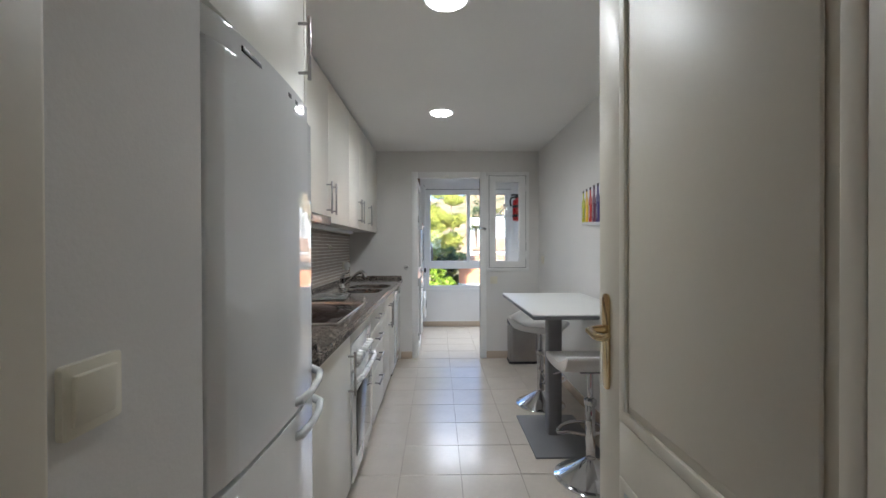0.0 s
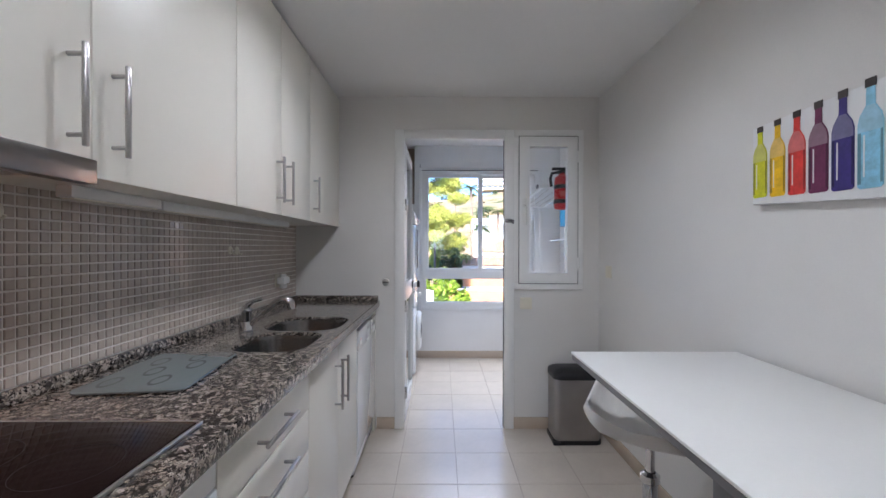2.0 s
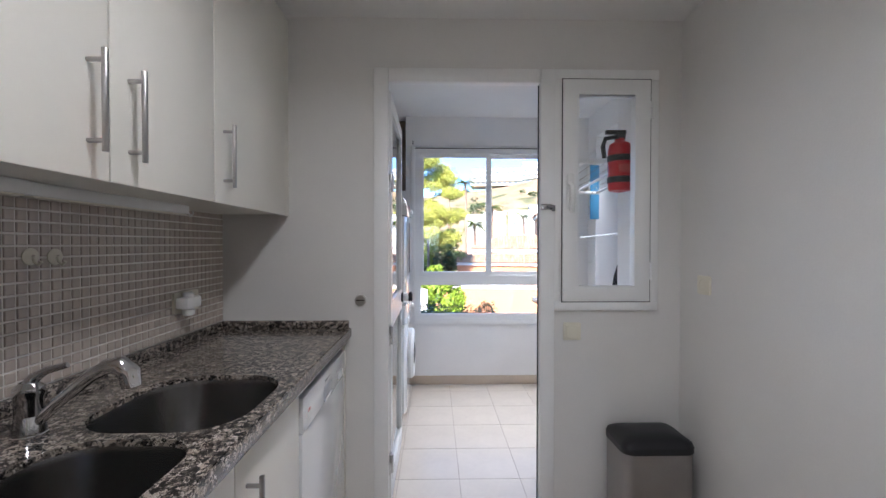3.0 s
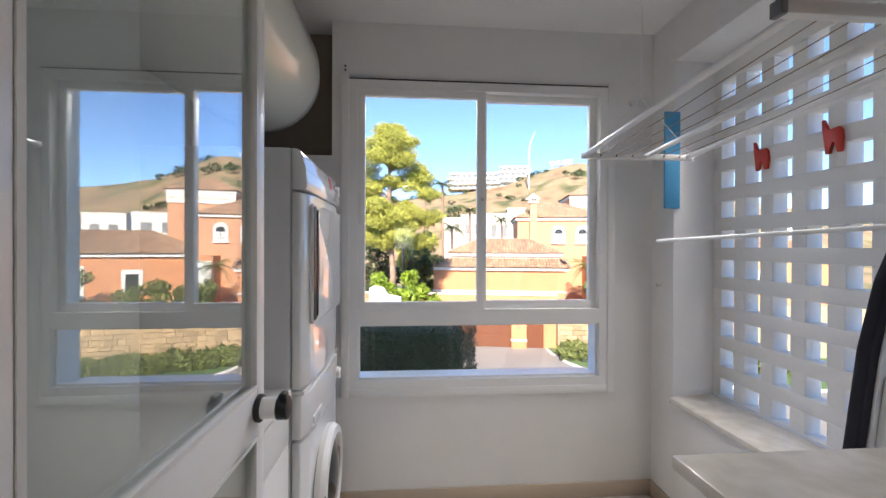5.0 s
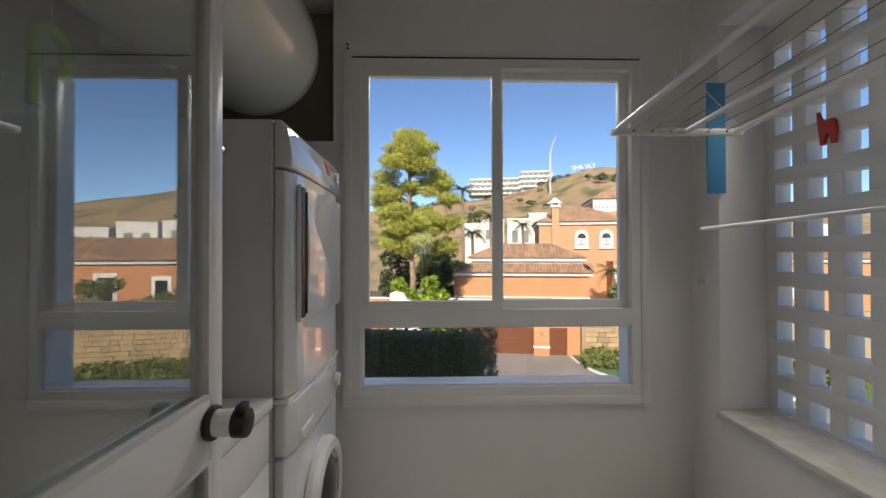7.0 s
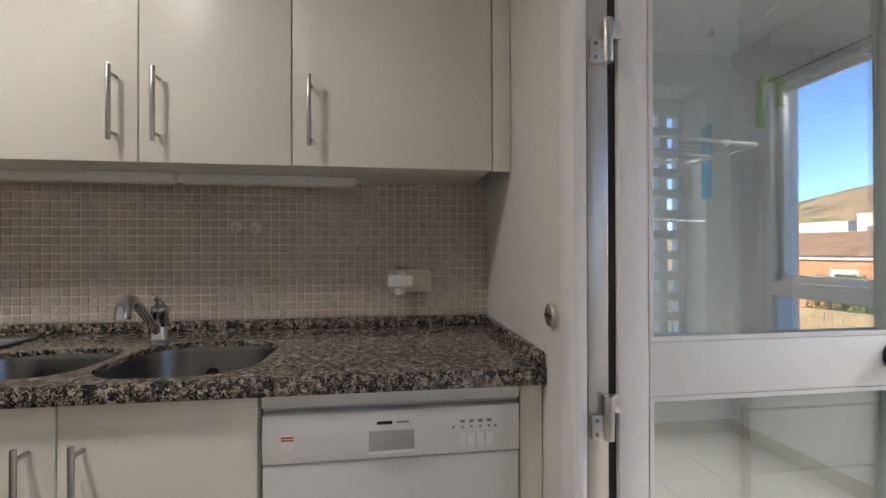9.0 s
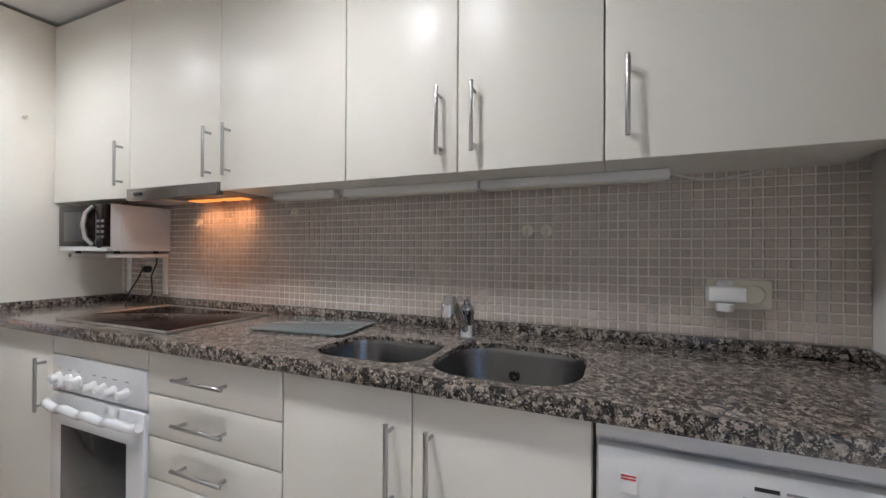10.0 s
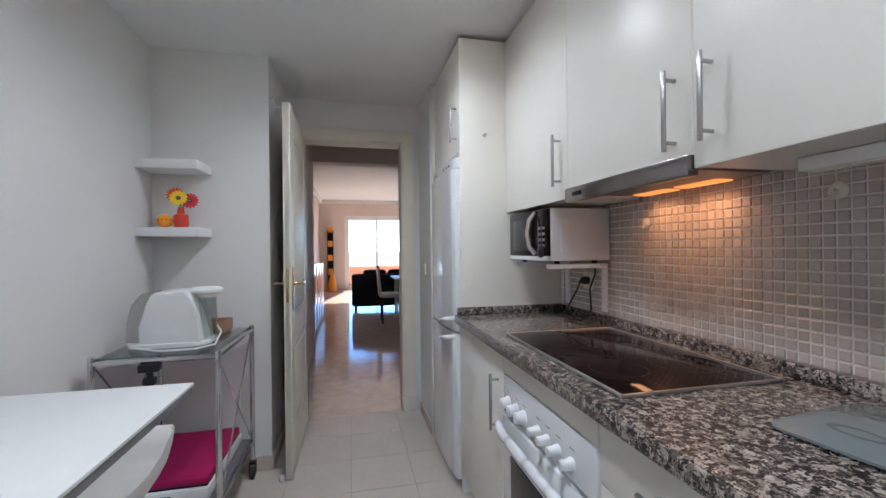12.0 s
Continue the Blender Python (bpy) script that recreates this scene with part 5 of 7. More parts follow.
for z in (0.25, 0.87, 1.60):
    hg = part("hinge", merge(cyl((-0.250, 4.562, z - 0.055), (-0.250, 4.562, z + 0.03), 0.010, 14, w=0.001), box(-0.2625, -0.252, 4.528, 4.562, z - 0.055, z - 0.008, 0.003)), steel, gd)
    part("hinge_leaf", box(-0.2625, -0.252, 4.562, 4.592, z - 0.006, z + 0.03, 0.003), steel, hg)
    for zz in (z - 0.045, z - 0.018):
        part("screw", cyl((-0.253, 4.538, zz), (-0.2505, 4.538, zz), 0.004, 8), steel_grey, hg)
part("seal", box(-0.285, -0.266, 4.5700, 4.585, 0.0, 2.04), rubber, gd)

# tumble dryer stacked on the washing machine
FX, MY0, MY1 = -0.252, 5.62, 6.22


def front_panel(z0, z1, depth=0.0, n=10):
    """A front that bows gently outward, with rounded upright edges."""
    poly = [(FX - 0.044, MY0)] + [(FX - 0.002 + 0.008 * (1 - (2 * i / n - 1) ** 2) + depth - (0.014 if i in (0, n) else 0), MY0 + (MY1 - MY0) * i / n) for i in range(n + 1)] + [(FX - 0.044, MY1)]
    return prism(poly, z0, z1, "z", 0.005)


ws = thing("washing_machine", "white front-loading washing machine", "washing machine", (-0.55, 5.9, 0))
part("cabinet", box(-0.85, FX - 0.047, MY0, MY1, 0.02, 0.835, 0.006), appliance_dull, ws)
part("front", front_panel(0.03, 0.68), appliance, ws)
fp = part("control_panel", front_panel(0.69, 0.835, 0.004), appliance, ws)
part("drawer_grip", prism([(5.76 + 0.06 * math.cos(radians(a)), 0.735 + 0.045 * math.sin(radians(a))) for a in range(180, 361, 15)], FX + 0.004, FX + 0.0115, "x", 0.002), appliance_dull, fp)
part("dial", lathe([(0.026, 0), (0.024, 0.016), (0.01, 0.02)], (FX + 0.014, 6.10, 0.765), 20, "x"), plastic_white, fp)
CY, CZ = 5.905, 0.415
pt = part("porthole_ring", lathe([(0.150, 0.0), (0.196, 0.0), (0.198, 0.02), (0.185, 0.038), (0.160, 0.042), (0.150, 0.030)], (FX + 0.006, CY, CZ), 44, "x", True), plastic_white, ws)
part("chrome_rim", lathe([(0.128, 0.012), (0.150, 0.03), (0.153, 0.033), (0.130, 0.020)], (FX + 0.006, CY, CZ), 40, "x", True), chrome, pt)
part("porthole_glass", lathe([(0.150, 0.022), (0.12, 0.030), (0.08, 0.046), (0.03, 0.052), (0.004, 0.053)], (FX + 0.002, CY, CZ), 36, "x"), dark_window, pt)
part("latch", box(FX + 0.02, FX + 0.045, CY - 0.185, CY - 0.165, CZ - 0.03, CZ + 0.03, 0.004), plastic_black, pt)
for y in (MY0 + 0.05, MY1 - 0.05):
    for x in (-0.32, -0.8):
        part("foot", cyl((x, y, 0), (x, y, 0.021), 0.02, 12), rubber, ws)
dy = thing("tumble_dryer", "white tumble dryer stacked on a washing machine", "dryer", (-0.55, 5.9, 0.85))
part("cabinet", box(-0.85, FX - 0.047, MY0, MY1, 0.85, 1.645, 0.010), appliance_dull, dy)
part("stacking_strip", box(-0.84, FX - 0.004, MY0 + 0.004, MY1 - 0.004, 0.836, 0.8495), plastic_white, dy)
part("front", front_panel(0.855, 1.50), appliance, dy)
part("control_panel", prism([(FX - 0.044, 1.508), (FX + 0.004, 1.508), (FX + 0.006, 1.530), (FX + 0.001, 1.575), (FX - 0.010, 1.622), (FX - 0.022, 1.640), (FX - 0.044, 1.645)], MY0, MY1, "y", 0.005), appliance, dy)
dd = part("door", prism(rounded(MY0 + 0.055, MY1 - 0.03, 1.06, 1.47, 0.012), FX + 0.002, FX + 0.013, "x", 0.003), appliance, dy)
part("door_handle", merge(box(FX + 0.010, FX + 0.0155, MY0 + 0.060, MY0 + 0.10, 1.07, 1.462, 0.002)), plastic_black, dd)
part("handle_curve", prism([(MY0 + 0.10, 1.08)] + [(MY0 + 0.10 + 0.022 * math.sin(math.pi * i / 10), 1.12 + 0.28 * i / 10) for i in range(11)] + [(MY0 + 0.10, 1.45)], FX + 0.011, FX + 0.020, "x"), steel_grey, dd)
part("dial", lathe([(0.024, 0), (0.022, 0.014), (0.008, 0.017)], (FX + 0.000, 6.15, 1.57), 18, "x"), plastic_white, dy)
part("label_sticker", moved(box(-0.001, 0.001, -0.022, 0.022, -0.025, 0.025), pose(FX - 0.003, 6.04, 1.590, 0, -13, 0)), red_paint, dy)
part("brand_bar", box(FX + 0.0045, FX + 0.0068, 6.06, 6.13, 1.515, 1.526), plug_glow, dy)

# worktop and cupboard between the pier and the machines
lc = thing("laundry_cupboard", "low white cupboard with a worktop", "cupboard", (-0.62, 5.25, 0))
part("body", box(-0.98, -0.31, 4.902, 5.585, 0.08, 0.84, 0.003), appliance_dull, lc)
part("plinth", box(-0.98, -0.36, 4.902, 5.585, 0.0, 0.079), plastic_black, lc)
part("door", box(-0.309, -0.292, 4.906, 5.58, 0.09, 0.70, 0.003), plastic_white, lc)
part("drawer_front", box(-0.309, -0.292, 4.906, 5.58, 0.704, 0.835, 0.003), plastic_white, lc)
part("worktop", box(-1.0, -0.285, 4.902, 5.588, 0.842, 0.872, 0.005), table_white, lc)

# horizontal water heater
wh = thing("water_heater", "horizontal white enamelled water heater on the wall", "water heater", (-0.66, 5.6, 2.12))
prof = [(0.02, 0.0), (0.14, 0.012), (0.20, 0.035), (0.255, 0.075), (0.28, 0.14), (0.28, 1.10), (0.262, 1.19), (0.22, 1.25), (0.15, 1.29), (0.02, 1.305)]
part("tank", lathe(prof, (-0.605, 5.05, 2.12), 48, "y"), heater_enamel, wh)
part("seam", lathe([(0.2805, 0.14), (0.2825, 0.143), (0.2825, 0.15), (0.2805, 0.153)], (-0.605, 5.05, 2.12), 48, "y", True), appliance_dull, wh)
part("end_cap", lathe([(0.10, 0.0), (0.10, -0.02), (0.08, -0.03), (0.01, -0.032)], (-0.605, 5.062, 2.12), 28, "y"), plastic_white, wh)
for y in (5.35, 5.95):
    part("wall_bracket", box(LX0 + 0.001, -0.88, y - 0.02, y + 0.02, 2.0, 2.25, 0.004), appliance_dull, wh)
for x, z in ((-0.80, 2.02), (-0.72, 1.98)):
    part("pipe", tube([(x, 5.07, z), (x, 5.02, z), (x - 0.02, 4.99, z - 0.05), (LX0 + 0.04, 4.98, z - 0.18), (LX0 + 0.02, 4.98, 1.2)], 0.011, 10), steel, wh)
part("power_cable", tube([(-0.66, 5.03, 2.05), (-0.64, 5.0, 1.9), (-0.70, 4.97, 1.75), (-0.85, 4.96, 1.62), (-1.0, 4.95, 1.58)], 0.004, 8), plastic_white, wh)
part("valve", merge(cyl((-0.80, 5.02, 2.0), (-0.80, 5.02, 2.06), 0.018, 12), box(-0.815, -0.785, 4.985, 5.015, 2.02, 2.04, 0.004)), steel, wh)
tap = thing("wall_tap", "small chrome tap on the laundry wall", "tap", (LX0, 5.25, 1.12))
part("body", tube([(LX0, 5.25, 1.12), (LX0 + 0.06, 5.25, 1.12), (LX0 + 0.10, 5.25, 1.115), (LX0 + 0.12, 5.25, 1.09)], 0.014, 12), chrome, tap)
part("handle", box(LX0 + 0.045, LX0 + 0.075, 5.225, 5.275, 1.135, 1.148, 0.004), chrome, tap)
hk = thing("green_cane_hook", "lime green plastic hook hanging under the water heater", "hook", (-0.61, 5.29, 1.6))
part("cane", tube([(-0.61, 5.255, 1.55), (-0.61, 5.255, 1.66)] + [tuple(p) for p in arc((-0.61, 5.29, 1.675), 0.035, 180, 0, 10, "yz")] + [(-0.61, 5.325, 1.66), (-0.61, 5.325, 1.62)], 0.012, 12), mat("lime_plastic", (0.30, 0.55, 0.02), 0.4), hk)
part("cord", tube([(-0.61, 5.29, 1.72), (-0.605, 5.29, 1.842)], 0.002, 6), plastic_white, hk)

# narrow cupboard behind the end wall
nc = thing("narrow_cupboard", "narrow white cupboard with a marble top", "cupboard", (0.92, 4.74, 0))
part("body", box(0.54, 1.0, YB + 0.002, 4.84, 0.0, 0.975, 0.003), appliance_dull, nc)
part("door", box(0.545, 0.77, 4.841, 4.856, 0.08, 0.965, 0.003), plastic_white, nc)
part("door", box(0.774, 0.996, 4.841, 4.856, 0.08, 0.965, 0.003), plastic_white, nc)
part("top", box(0.497, 1.003, YB + 0.0015, 4.869, 0.977, 1.0, 0.005), sill_marble, nc)
ib = thing("ironing_board", "folded ironing board with a dark cover leaning upright", "ironing board", (0.93, 5.03, 0))
IM = pose(0.985, 5.06, 0, 1, 11.3, 16)
out = [(-0.15, 0.0), (0.15, 0.0), (0.15, 1.1), (0.13, 1.25), (0.08, 1.36), (0.0, 1.40), (-0.08, 1.36), (-0.13, 1.25), (-0.15, 1.1)]
part("cover", moved(prism(out, -0.012, 0.012, "y", 0.006), IM), dark_cloth, ib)
part("underside", moved(prism([(u * 0.80, 0.04 + v * 0.95) for u, v in out], -0.018, -0.0125, "y", 0.002), IM), appliance_dull, ib, "pale metal underside")
part("leg", moved(tube([(-0.10, -0.03, 0.03), (-0.10, -0.03, 1.05)], 0.011, 10), IM), plastic_white, ib)
part("leg", moved(tube([(0.10, -0.03, 0.03), (0.10, -0.03, 1.05)], 0.011, 10), IM), plastic_white, ib)

# fire extinguisher
fx = thing("fire_extinguisher", "small red fire extinguisher with black straps on the wall", "fire extinguisher", (0.94, 4.695, 1.62))
EX, EY, EB = 0.912, 4.695, 1.565
part("cylinder", lathe([(0.02, 0), (0.05, 0.006), (0.058, 0.02), (0.058, 0.215), (0.05, 0.245), (0.025, 0.262), (0.022, 0.275)], (EX, EY, EB), 28), red_paint, fx)
for z in (0.045, 0.155):
    st = part("strap", lathe([(0.0585, 0), (0.0615, 0.002), (0.0615, 0.030), (0.0585, 0.032)], (EX, EY, EB + z), 28, "z", True), plastic_black, fx)
    part("buckle", box(EX - 0.016, EX + 0.016, EY - 0.067, EY - 0.060, EB + z + 0.002, EB + z + 0.030, 0.003), plastic_black, st)
part("valve_head", merge(box(EX - 0.022, EX + 0.022, EY - 0.02, EY + 0.02, EB + 0.268, EB + 0.298, 0.005), box(EX - 0.075, EX + 0.03, EY - 0.012, EY + 0.012, EB + 0.298, EB + 0.318, 0.004)), plastic_black, fx)
part("hose", tube([(EX - 0.02, EY, EB + 0.285), (EX - 0.075, EY, EB + 0.275), (EX - 0.088, EY, EB + 0.235), (EX - 0.08, EY, EB + 0.175)], 0.011, 10), plastic_black, fx)
part("label", box(EX - 0.03, EX + 0.03, EY - 0.0605, EY - 0.057, EB + 0.095, EB + 0.135, 0.001), mat("pale_red_label", (0.60, 0.10, 0.08), 0.5), fx)
part("wall_bracket", merge(box(1.000, 1.0045, EY - 0.03, EY + 0.03, EB + 0.04, EB + 0.26, 0.001), box(EX + 0.052, 1.001, EY - 0.012, EY + 0.012, EB + 0.055, EB + 0.075, 0.002), box(EX + 0.052, 1.001, EY - 0.012, EY + 0.012, EB + 0.165, EB + 0.185, 0.002)), steel_grey, fx)

# hanging clothes airer
airer_line = mat("brown_plastic_line", (0.30, 0.20, 0.13), 0.6)
ai = thing("clothes_airer", "white hanging clothes airer with rails and lines", "clothes airer", (1.1, 5.5, 1.74))
AZ0, AZ1, AY0, AY1, AX0, AX1 = 1.725, 1.785, 6.0, 5.0, 0.845, 1.335
part("end_bar", box(AX0 - 0.01, AX1 + 0.01, AY0 - 0.012, AY0 + 0.012, AZ0 - 0.012, AZ0 + 0.012, 0.003), plastic_white, ai)
part("end_bar", box(AX0 - 0.04, AX1 + 0.01, AY1 - 0.012, AY1 + 0.012, AZ1 - 0.014, AZ1 + 0.014, 0.003), plastic_white, ai)
part("end_cap", box(AX0 - 0.055, AX0 - 0.04, AY1 - 0.014, AY1 + 0.014, AZ1 - 0.016, AZ1 + 0.016, 0.003), steel_grey, ai)
for x in (AX0, 1.12, AX1 - 0.02):
    part("rail", tube([(x, AY0, AZ0), (x, AY1, AZ1)], 0.010, 10), aluminium, ai)
for k in range(6):
    x = AX0 + 0.07 + k * 0.072
    part("line", tube([(x, AY0, AZ0 + 0.005), (x, (AY0 + AY1) / 2, (AZ0 + AZ1) / 2 - 0.006), (x, AY1, AZ1 + 0.005)], 0.0014, 6), airer_line, ai)
    part("eyelet", cyl((x, AY0 - 0.0125, AZ0), (x, AY0 - 0.0145, AZ0), 0.004, 8), plastic_black, ai)
for x, y, z in ((1.10, 5.985, AZ0), (1.10, 5.02, AZ1)):
    part("cord", tube([(x, y, z + 0.25), (x, y, HL - 0.03)], 0.0025, 6), plastic_white, ai)
    part("bridle", tube([(AX0, y, z + 0.01), (x, y, z + 0.25), (AX1, y, z + 0.01)], 0.0022, 6), plastic_white, ai)
    part("pulley", merge(cyl((x - 0.008, y, HL - 0.03), (x + 0.008, y, HL - 0.03), 0.016, 14), box(x - 0.012, x + 0.012, y - 0.008, y + 0.008, HL - 0.03, HL - 0.0005, 0.002)), chrome, ai)
part("cord_loop", tube([tuple(p) for p in arc((1.10, 5.985, 1.955), 0.022, 100, 380, 10, "xz")], 0.003, 6), plastic_white, ai)
rl = thing("drying_rail", "thin white drying rail fixed to the wall", "rail", (1.25, 5.6, 1.37))
part("rail", tube([(1.182, 6.0, 1.352), (1.345, 5.0, 1.385), (1.345, 4.9195, 1.387)], 0.008, 10), aluminium, rl)
bs = thing("blue_strip", "blue foam strip hanging on the white wall", "strip", (1.40, 6.165, 1.5))
part("strip", box(1.325, 1.405, 6.168, 6.1795, 1.515, 1.99, 0.004), blue_film, bs)
for i, (y, z) in enumerate(((5.95, 1.66), (5.648, 1.665))):
    ck = thing("cat_wall_hook", "red plastic cat-tail shaped wall hook", "hook", (1.60, y, z), "red animal hooks on the lattice")
    sil = [(0.002, 0.0), (0.021, 0.0), (0.024, 0.032), (0.033, 0.044), (0.044, 0.040), (0.049, 0.0), (0.068, 0.0), (0.071, 0.05), (0.069, 0.078), (0.058, 0.092), (0.032, 0.090), (0.014, 0.084), (0.004, 0.098), (-0.004, 0.130), (-0.013, 0.128), (-0.009, 0.095), (-0.001, 0.068), (0.001, 0.03)]
    part("figure", prism([(y - u * 0.88, z + v) for u, v in sil], 1.599, 1.6125, "x", 0.003), red_plastic, ck)
nl = thing("wall_hook", "small grey hook on the laundry wall", "hook", (LX1, 6.28, 1.13))
part("peg", tube([(LX1 - 0.0005, 6.28, 1.13), (LX1 - 0.02, 6.28, 1.125), (LX1 - 0.025, 6.28, 1.14)], 0.004, 8), steel, nl)
pp = thing("pipe_outlet", "small white pipe outlet high on the wall", "outlet", (LX1, 6.2, 2.1))
part("stub", cyl((1.26, YF - 0.0005, 2.09), (1.26, YF - 0.02, 2.09), 0.014, 14), plastic_white, pp)

# ---------------------------------------------------------------- living room, seen through the kitchen door
sf = thing("sofa", "dark navy fabric sofa seen from behind", "sofa", (-0.9, -5.3, 0))
part("backrest", box(-1.95, 0.08, -5.15, -4.92, 0.12, 0.76, 0.05), dark_cloth, sf)
part("seat", box(-1.95, 0.08, -5.75, -5.15, 0.12, 0.42, 0.05), dark_cloth, sf)
for x0 in (-1.95, -0.12):
    part("armrest", box(x0, x0 + 0.2, -5.78, -5.15, 0.12, 0.60, 0.05), dark_cloth, sf)
for k, x0 in enumerate((-1.72, -1.12, -0.62)):
    part("cushion", box(x0, x0 + 0.48, -5.26, -5.0, 0.45, 0.84, 0.07), dark_cloth, sf)
for x in (-1.85, 0.0):
    for y in (-5.68, -5.0):
        part("foot", cyl((x, y, 0), (x, y, 0.125), 0.025, 10), plastic_black, sf)
dt = thing("dining_table", "white dining table in the living room", "table", (-1.5, -3.9, 0))
part("tabletop", box(-2.2, -0.62, -4.35, -3.45, 0.73, 0.76, 0.008), table_white, dt)
for x in (-2.1, -0.72):
    for y in (-4.25, -3.55):
        part("leg", box(x - 0.03, x + 0.03, y - 0.03, y + 0.03, 0, 0.73, 0.006), table_white, dt)
ch = thing("dining_chair", "white dining chair with dark legs", "chair", (-0.56, -3.75, 0))
part("seat", box(-0.78, -0.40, -3.95, -3.55, 0.44, 0.50, 0.02), leatherette, ch)
part("backrest", prism([(-0.41, 0.45), (-0.37, 0.45), (-0.33, 0.97), (-0.37, 0.98)], -3.94, -3.56, "y", 0.012), leatherette, ch)
for x in (-0.74, -0.42):
    for y in (-3.91, -3.59):
        part("leg", cyl((x, y, 0), (x, y, 0.445), 0.016, 10), plastic_black, ch)
sb = thing("sideboard", "glossy white sideboard along the living room wall", "sideboard", (0.83, -3.7, 0))
part("body", box(0.605, 1.045, -4.75, -2.7, 0.06, 1.03, 0.004), appliance, sb)
part("plinth", box(0.65, 1.045, -4.72, -2.73, 0, 0.06), plastic_black, sb)
for k in range(4):
    part("door", box(0.59, 0.604, -4.745 + k * 0.5125, -4.24 + k * 0.5125, 0.08, 1.01, 0.003), appliance, sb)
for y, z in ((-6.6, 1.95), (-6.6, 1.52)):
    fp = thing("framed_picture", "small dark framed picture on the living room wall", "picture", (1.05, y, z), "framed pictures in the living room")
    part("frame", bevel(frame_ring(y - 0.22, y + 0.22, z - 0.16, z + 0.16, 0.04, 1.025, 1.049, "x"), 0.003), plastic_black, fp)
    part("print", box(1.036, 1.046, y - 0.18, y + 0.18, z - 0.12, z + 0.12), steel_grey, fp)
tw = thing("storage_tower", "tall slim dark tower with orange boxes", "shelf", (0.72, -9.75, 0))
part("back", box(0.62, 0.80, -9.87, -9.85, 0.0, 1.86), plastic_black, tw)
for x in (0.62, 0.785):
    part("side", box(x, x + 0.015, -9.85, -9.65, 0, 1.86), plastic_black, tw)
for k in range(9):
    part("shelf", box(0.635, 0.785, -9.85, -9.65, 0.05 + k * 0.215, 0.065 + k * 0.215), plastic_black, tw)
    if k % 2 == 0:
        part("orange_box", box(0.64, 0.78, -9.83, -9.64, 0.067 + k * 0.215, 0.235 + k * 0.215, 0.004), orange_plastic, tw)
ov_ = thing("orange_floor_vase", "tapered orange floor vase", "vase", (0.62, -9.35, 0))
part("vase", lathe([(0.13, 0), (0.14, 0.02), (0.12, 0.25), (0.07, 0.46), (0.05, 0.52), (0.04, 0.5)], (0.64, -9.3, 0), 24), orange_plastic, ov_)
rug_light = thing("hall_ceiling_lamp", "slim white ceiling light in the hall", "ceiling light", (0.0, -0.9, 2.5))
part("housing", box(-0.35, 0.35, -0.75, -0.65, 2.46, 2.4995, 0.006), plastic_white, rug_light)
# ---------------------------------------------------------------- outdoors, laid out along the line of sight through the laundry window
OUT = pose(0.06, 4.59, 0, 0, 0, -10.4)
G = -6.1
orange_render = mat("orange_render", (0.66, 0.30, 0.15), 0.85, var=0.07, scale=0.8, fine=30, bump=0.1)
ochre_render = mat("ochre_render", (0.64, 0.34, 0.20), 0.85, var=0.07, scale=0.8, fine=30, bump=0.1)
white_render = mat("white_render", (0.80, 0.78, 0.74), 0.85, var=0.05, scale=0.6, fine=20, bump=0.05)
roof_clay = mat("clay_roof_tile", (0.50, 0.32, 0.21), 0.85, var=0.25, scale=1.2, fine=8, bump=0.2, piece=0.28)
gate_wood = mat("brown_gate_paint", (0.19, 0.065, 0.03), 0.6, var=0.15, scale=3, fine=40, bump=0.1)
asphalt = mat("pale_asphalt", (0.30, 0.285, 0.265), 0.9, var=0.15, scale=0.5, fine=25, bump=0.2)
earth = ramp_mat("dry_earth", "noise", 0.085, [(0.32, (0.28, 0.18, 0.10)), (0.46, (0.44, 0.30, 0.17)), (0.54, (0.34, 0.26, 0.14)), (0.60, (0.19, 0.18, 0.08)), (0.70, (0.08, 0.10, 0.035))], 0.95, 0.9, detail=9)
soil = ramp_mat("garden_ground", "noise", 0.3, [(0.3, (0.20, 0.16, 0.10)), (0.6, (0.10, 0.13, 0.05))], 0.95, 0.3, detail=8)
lawn = mat("green_verge", (0.13, 0.21, 0.08), 0.9, var=0.2, scale=2, fine=40, bump=0.3)
stone = mat("ochre_stone", (0.46, 0.33, 0.19), 0.85, var=0.2, scale=3, fine=20, bump=0.4, piece=0.22)
pine_leaf = mat("pine_needles", (0.42, 0.43, 0.09), 0.7, var=0.3, scale=0.8, fine=6, bump=0, piece=0.45)
shrub_leaf = mat("light_shrub_leaves", (0.22, 0.32, 0.03), 0.6, var=0.3, scale=1, fine=8, bump=0, piece=0.4)
dark_leaf = mat("cypress_leaves", (0.050, 0.072, 0.028), 0.75, var=0.3, scale=1.5, fine=10, bump=0, piece=0.5)
hedge_leaf = mat("hedge_leaves", (0.17, 0.20, 0.06), 0.7, var=0.3, scale=1, fine=8, bump=0, piece=0.4)
palm_leaf = mat("palm_leaves", (0.20, 0.25, 0.055), 0.6, var=0.25, scale=1, fine=8, bump=0, piece=0.35)
bark = ramp_mat("bark", "noise", 6, [(0.3, (0.22, 0.14, 0.10)), (0.7, (0.42, 0.30, 0.22))], 0.9, 0.6, (1, 1, 0.3))


def op(name, bm, material, parent, label="", sharp=38):
    return part(name, moved(bm, OUT), material, parent, label, sharp)


def othing(name, label, category, at, group=""):
    p = OUT @ Vector(at)
    return thing(name, label, category, tuple(p), group)


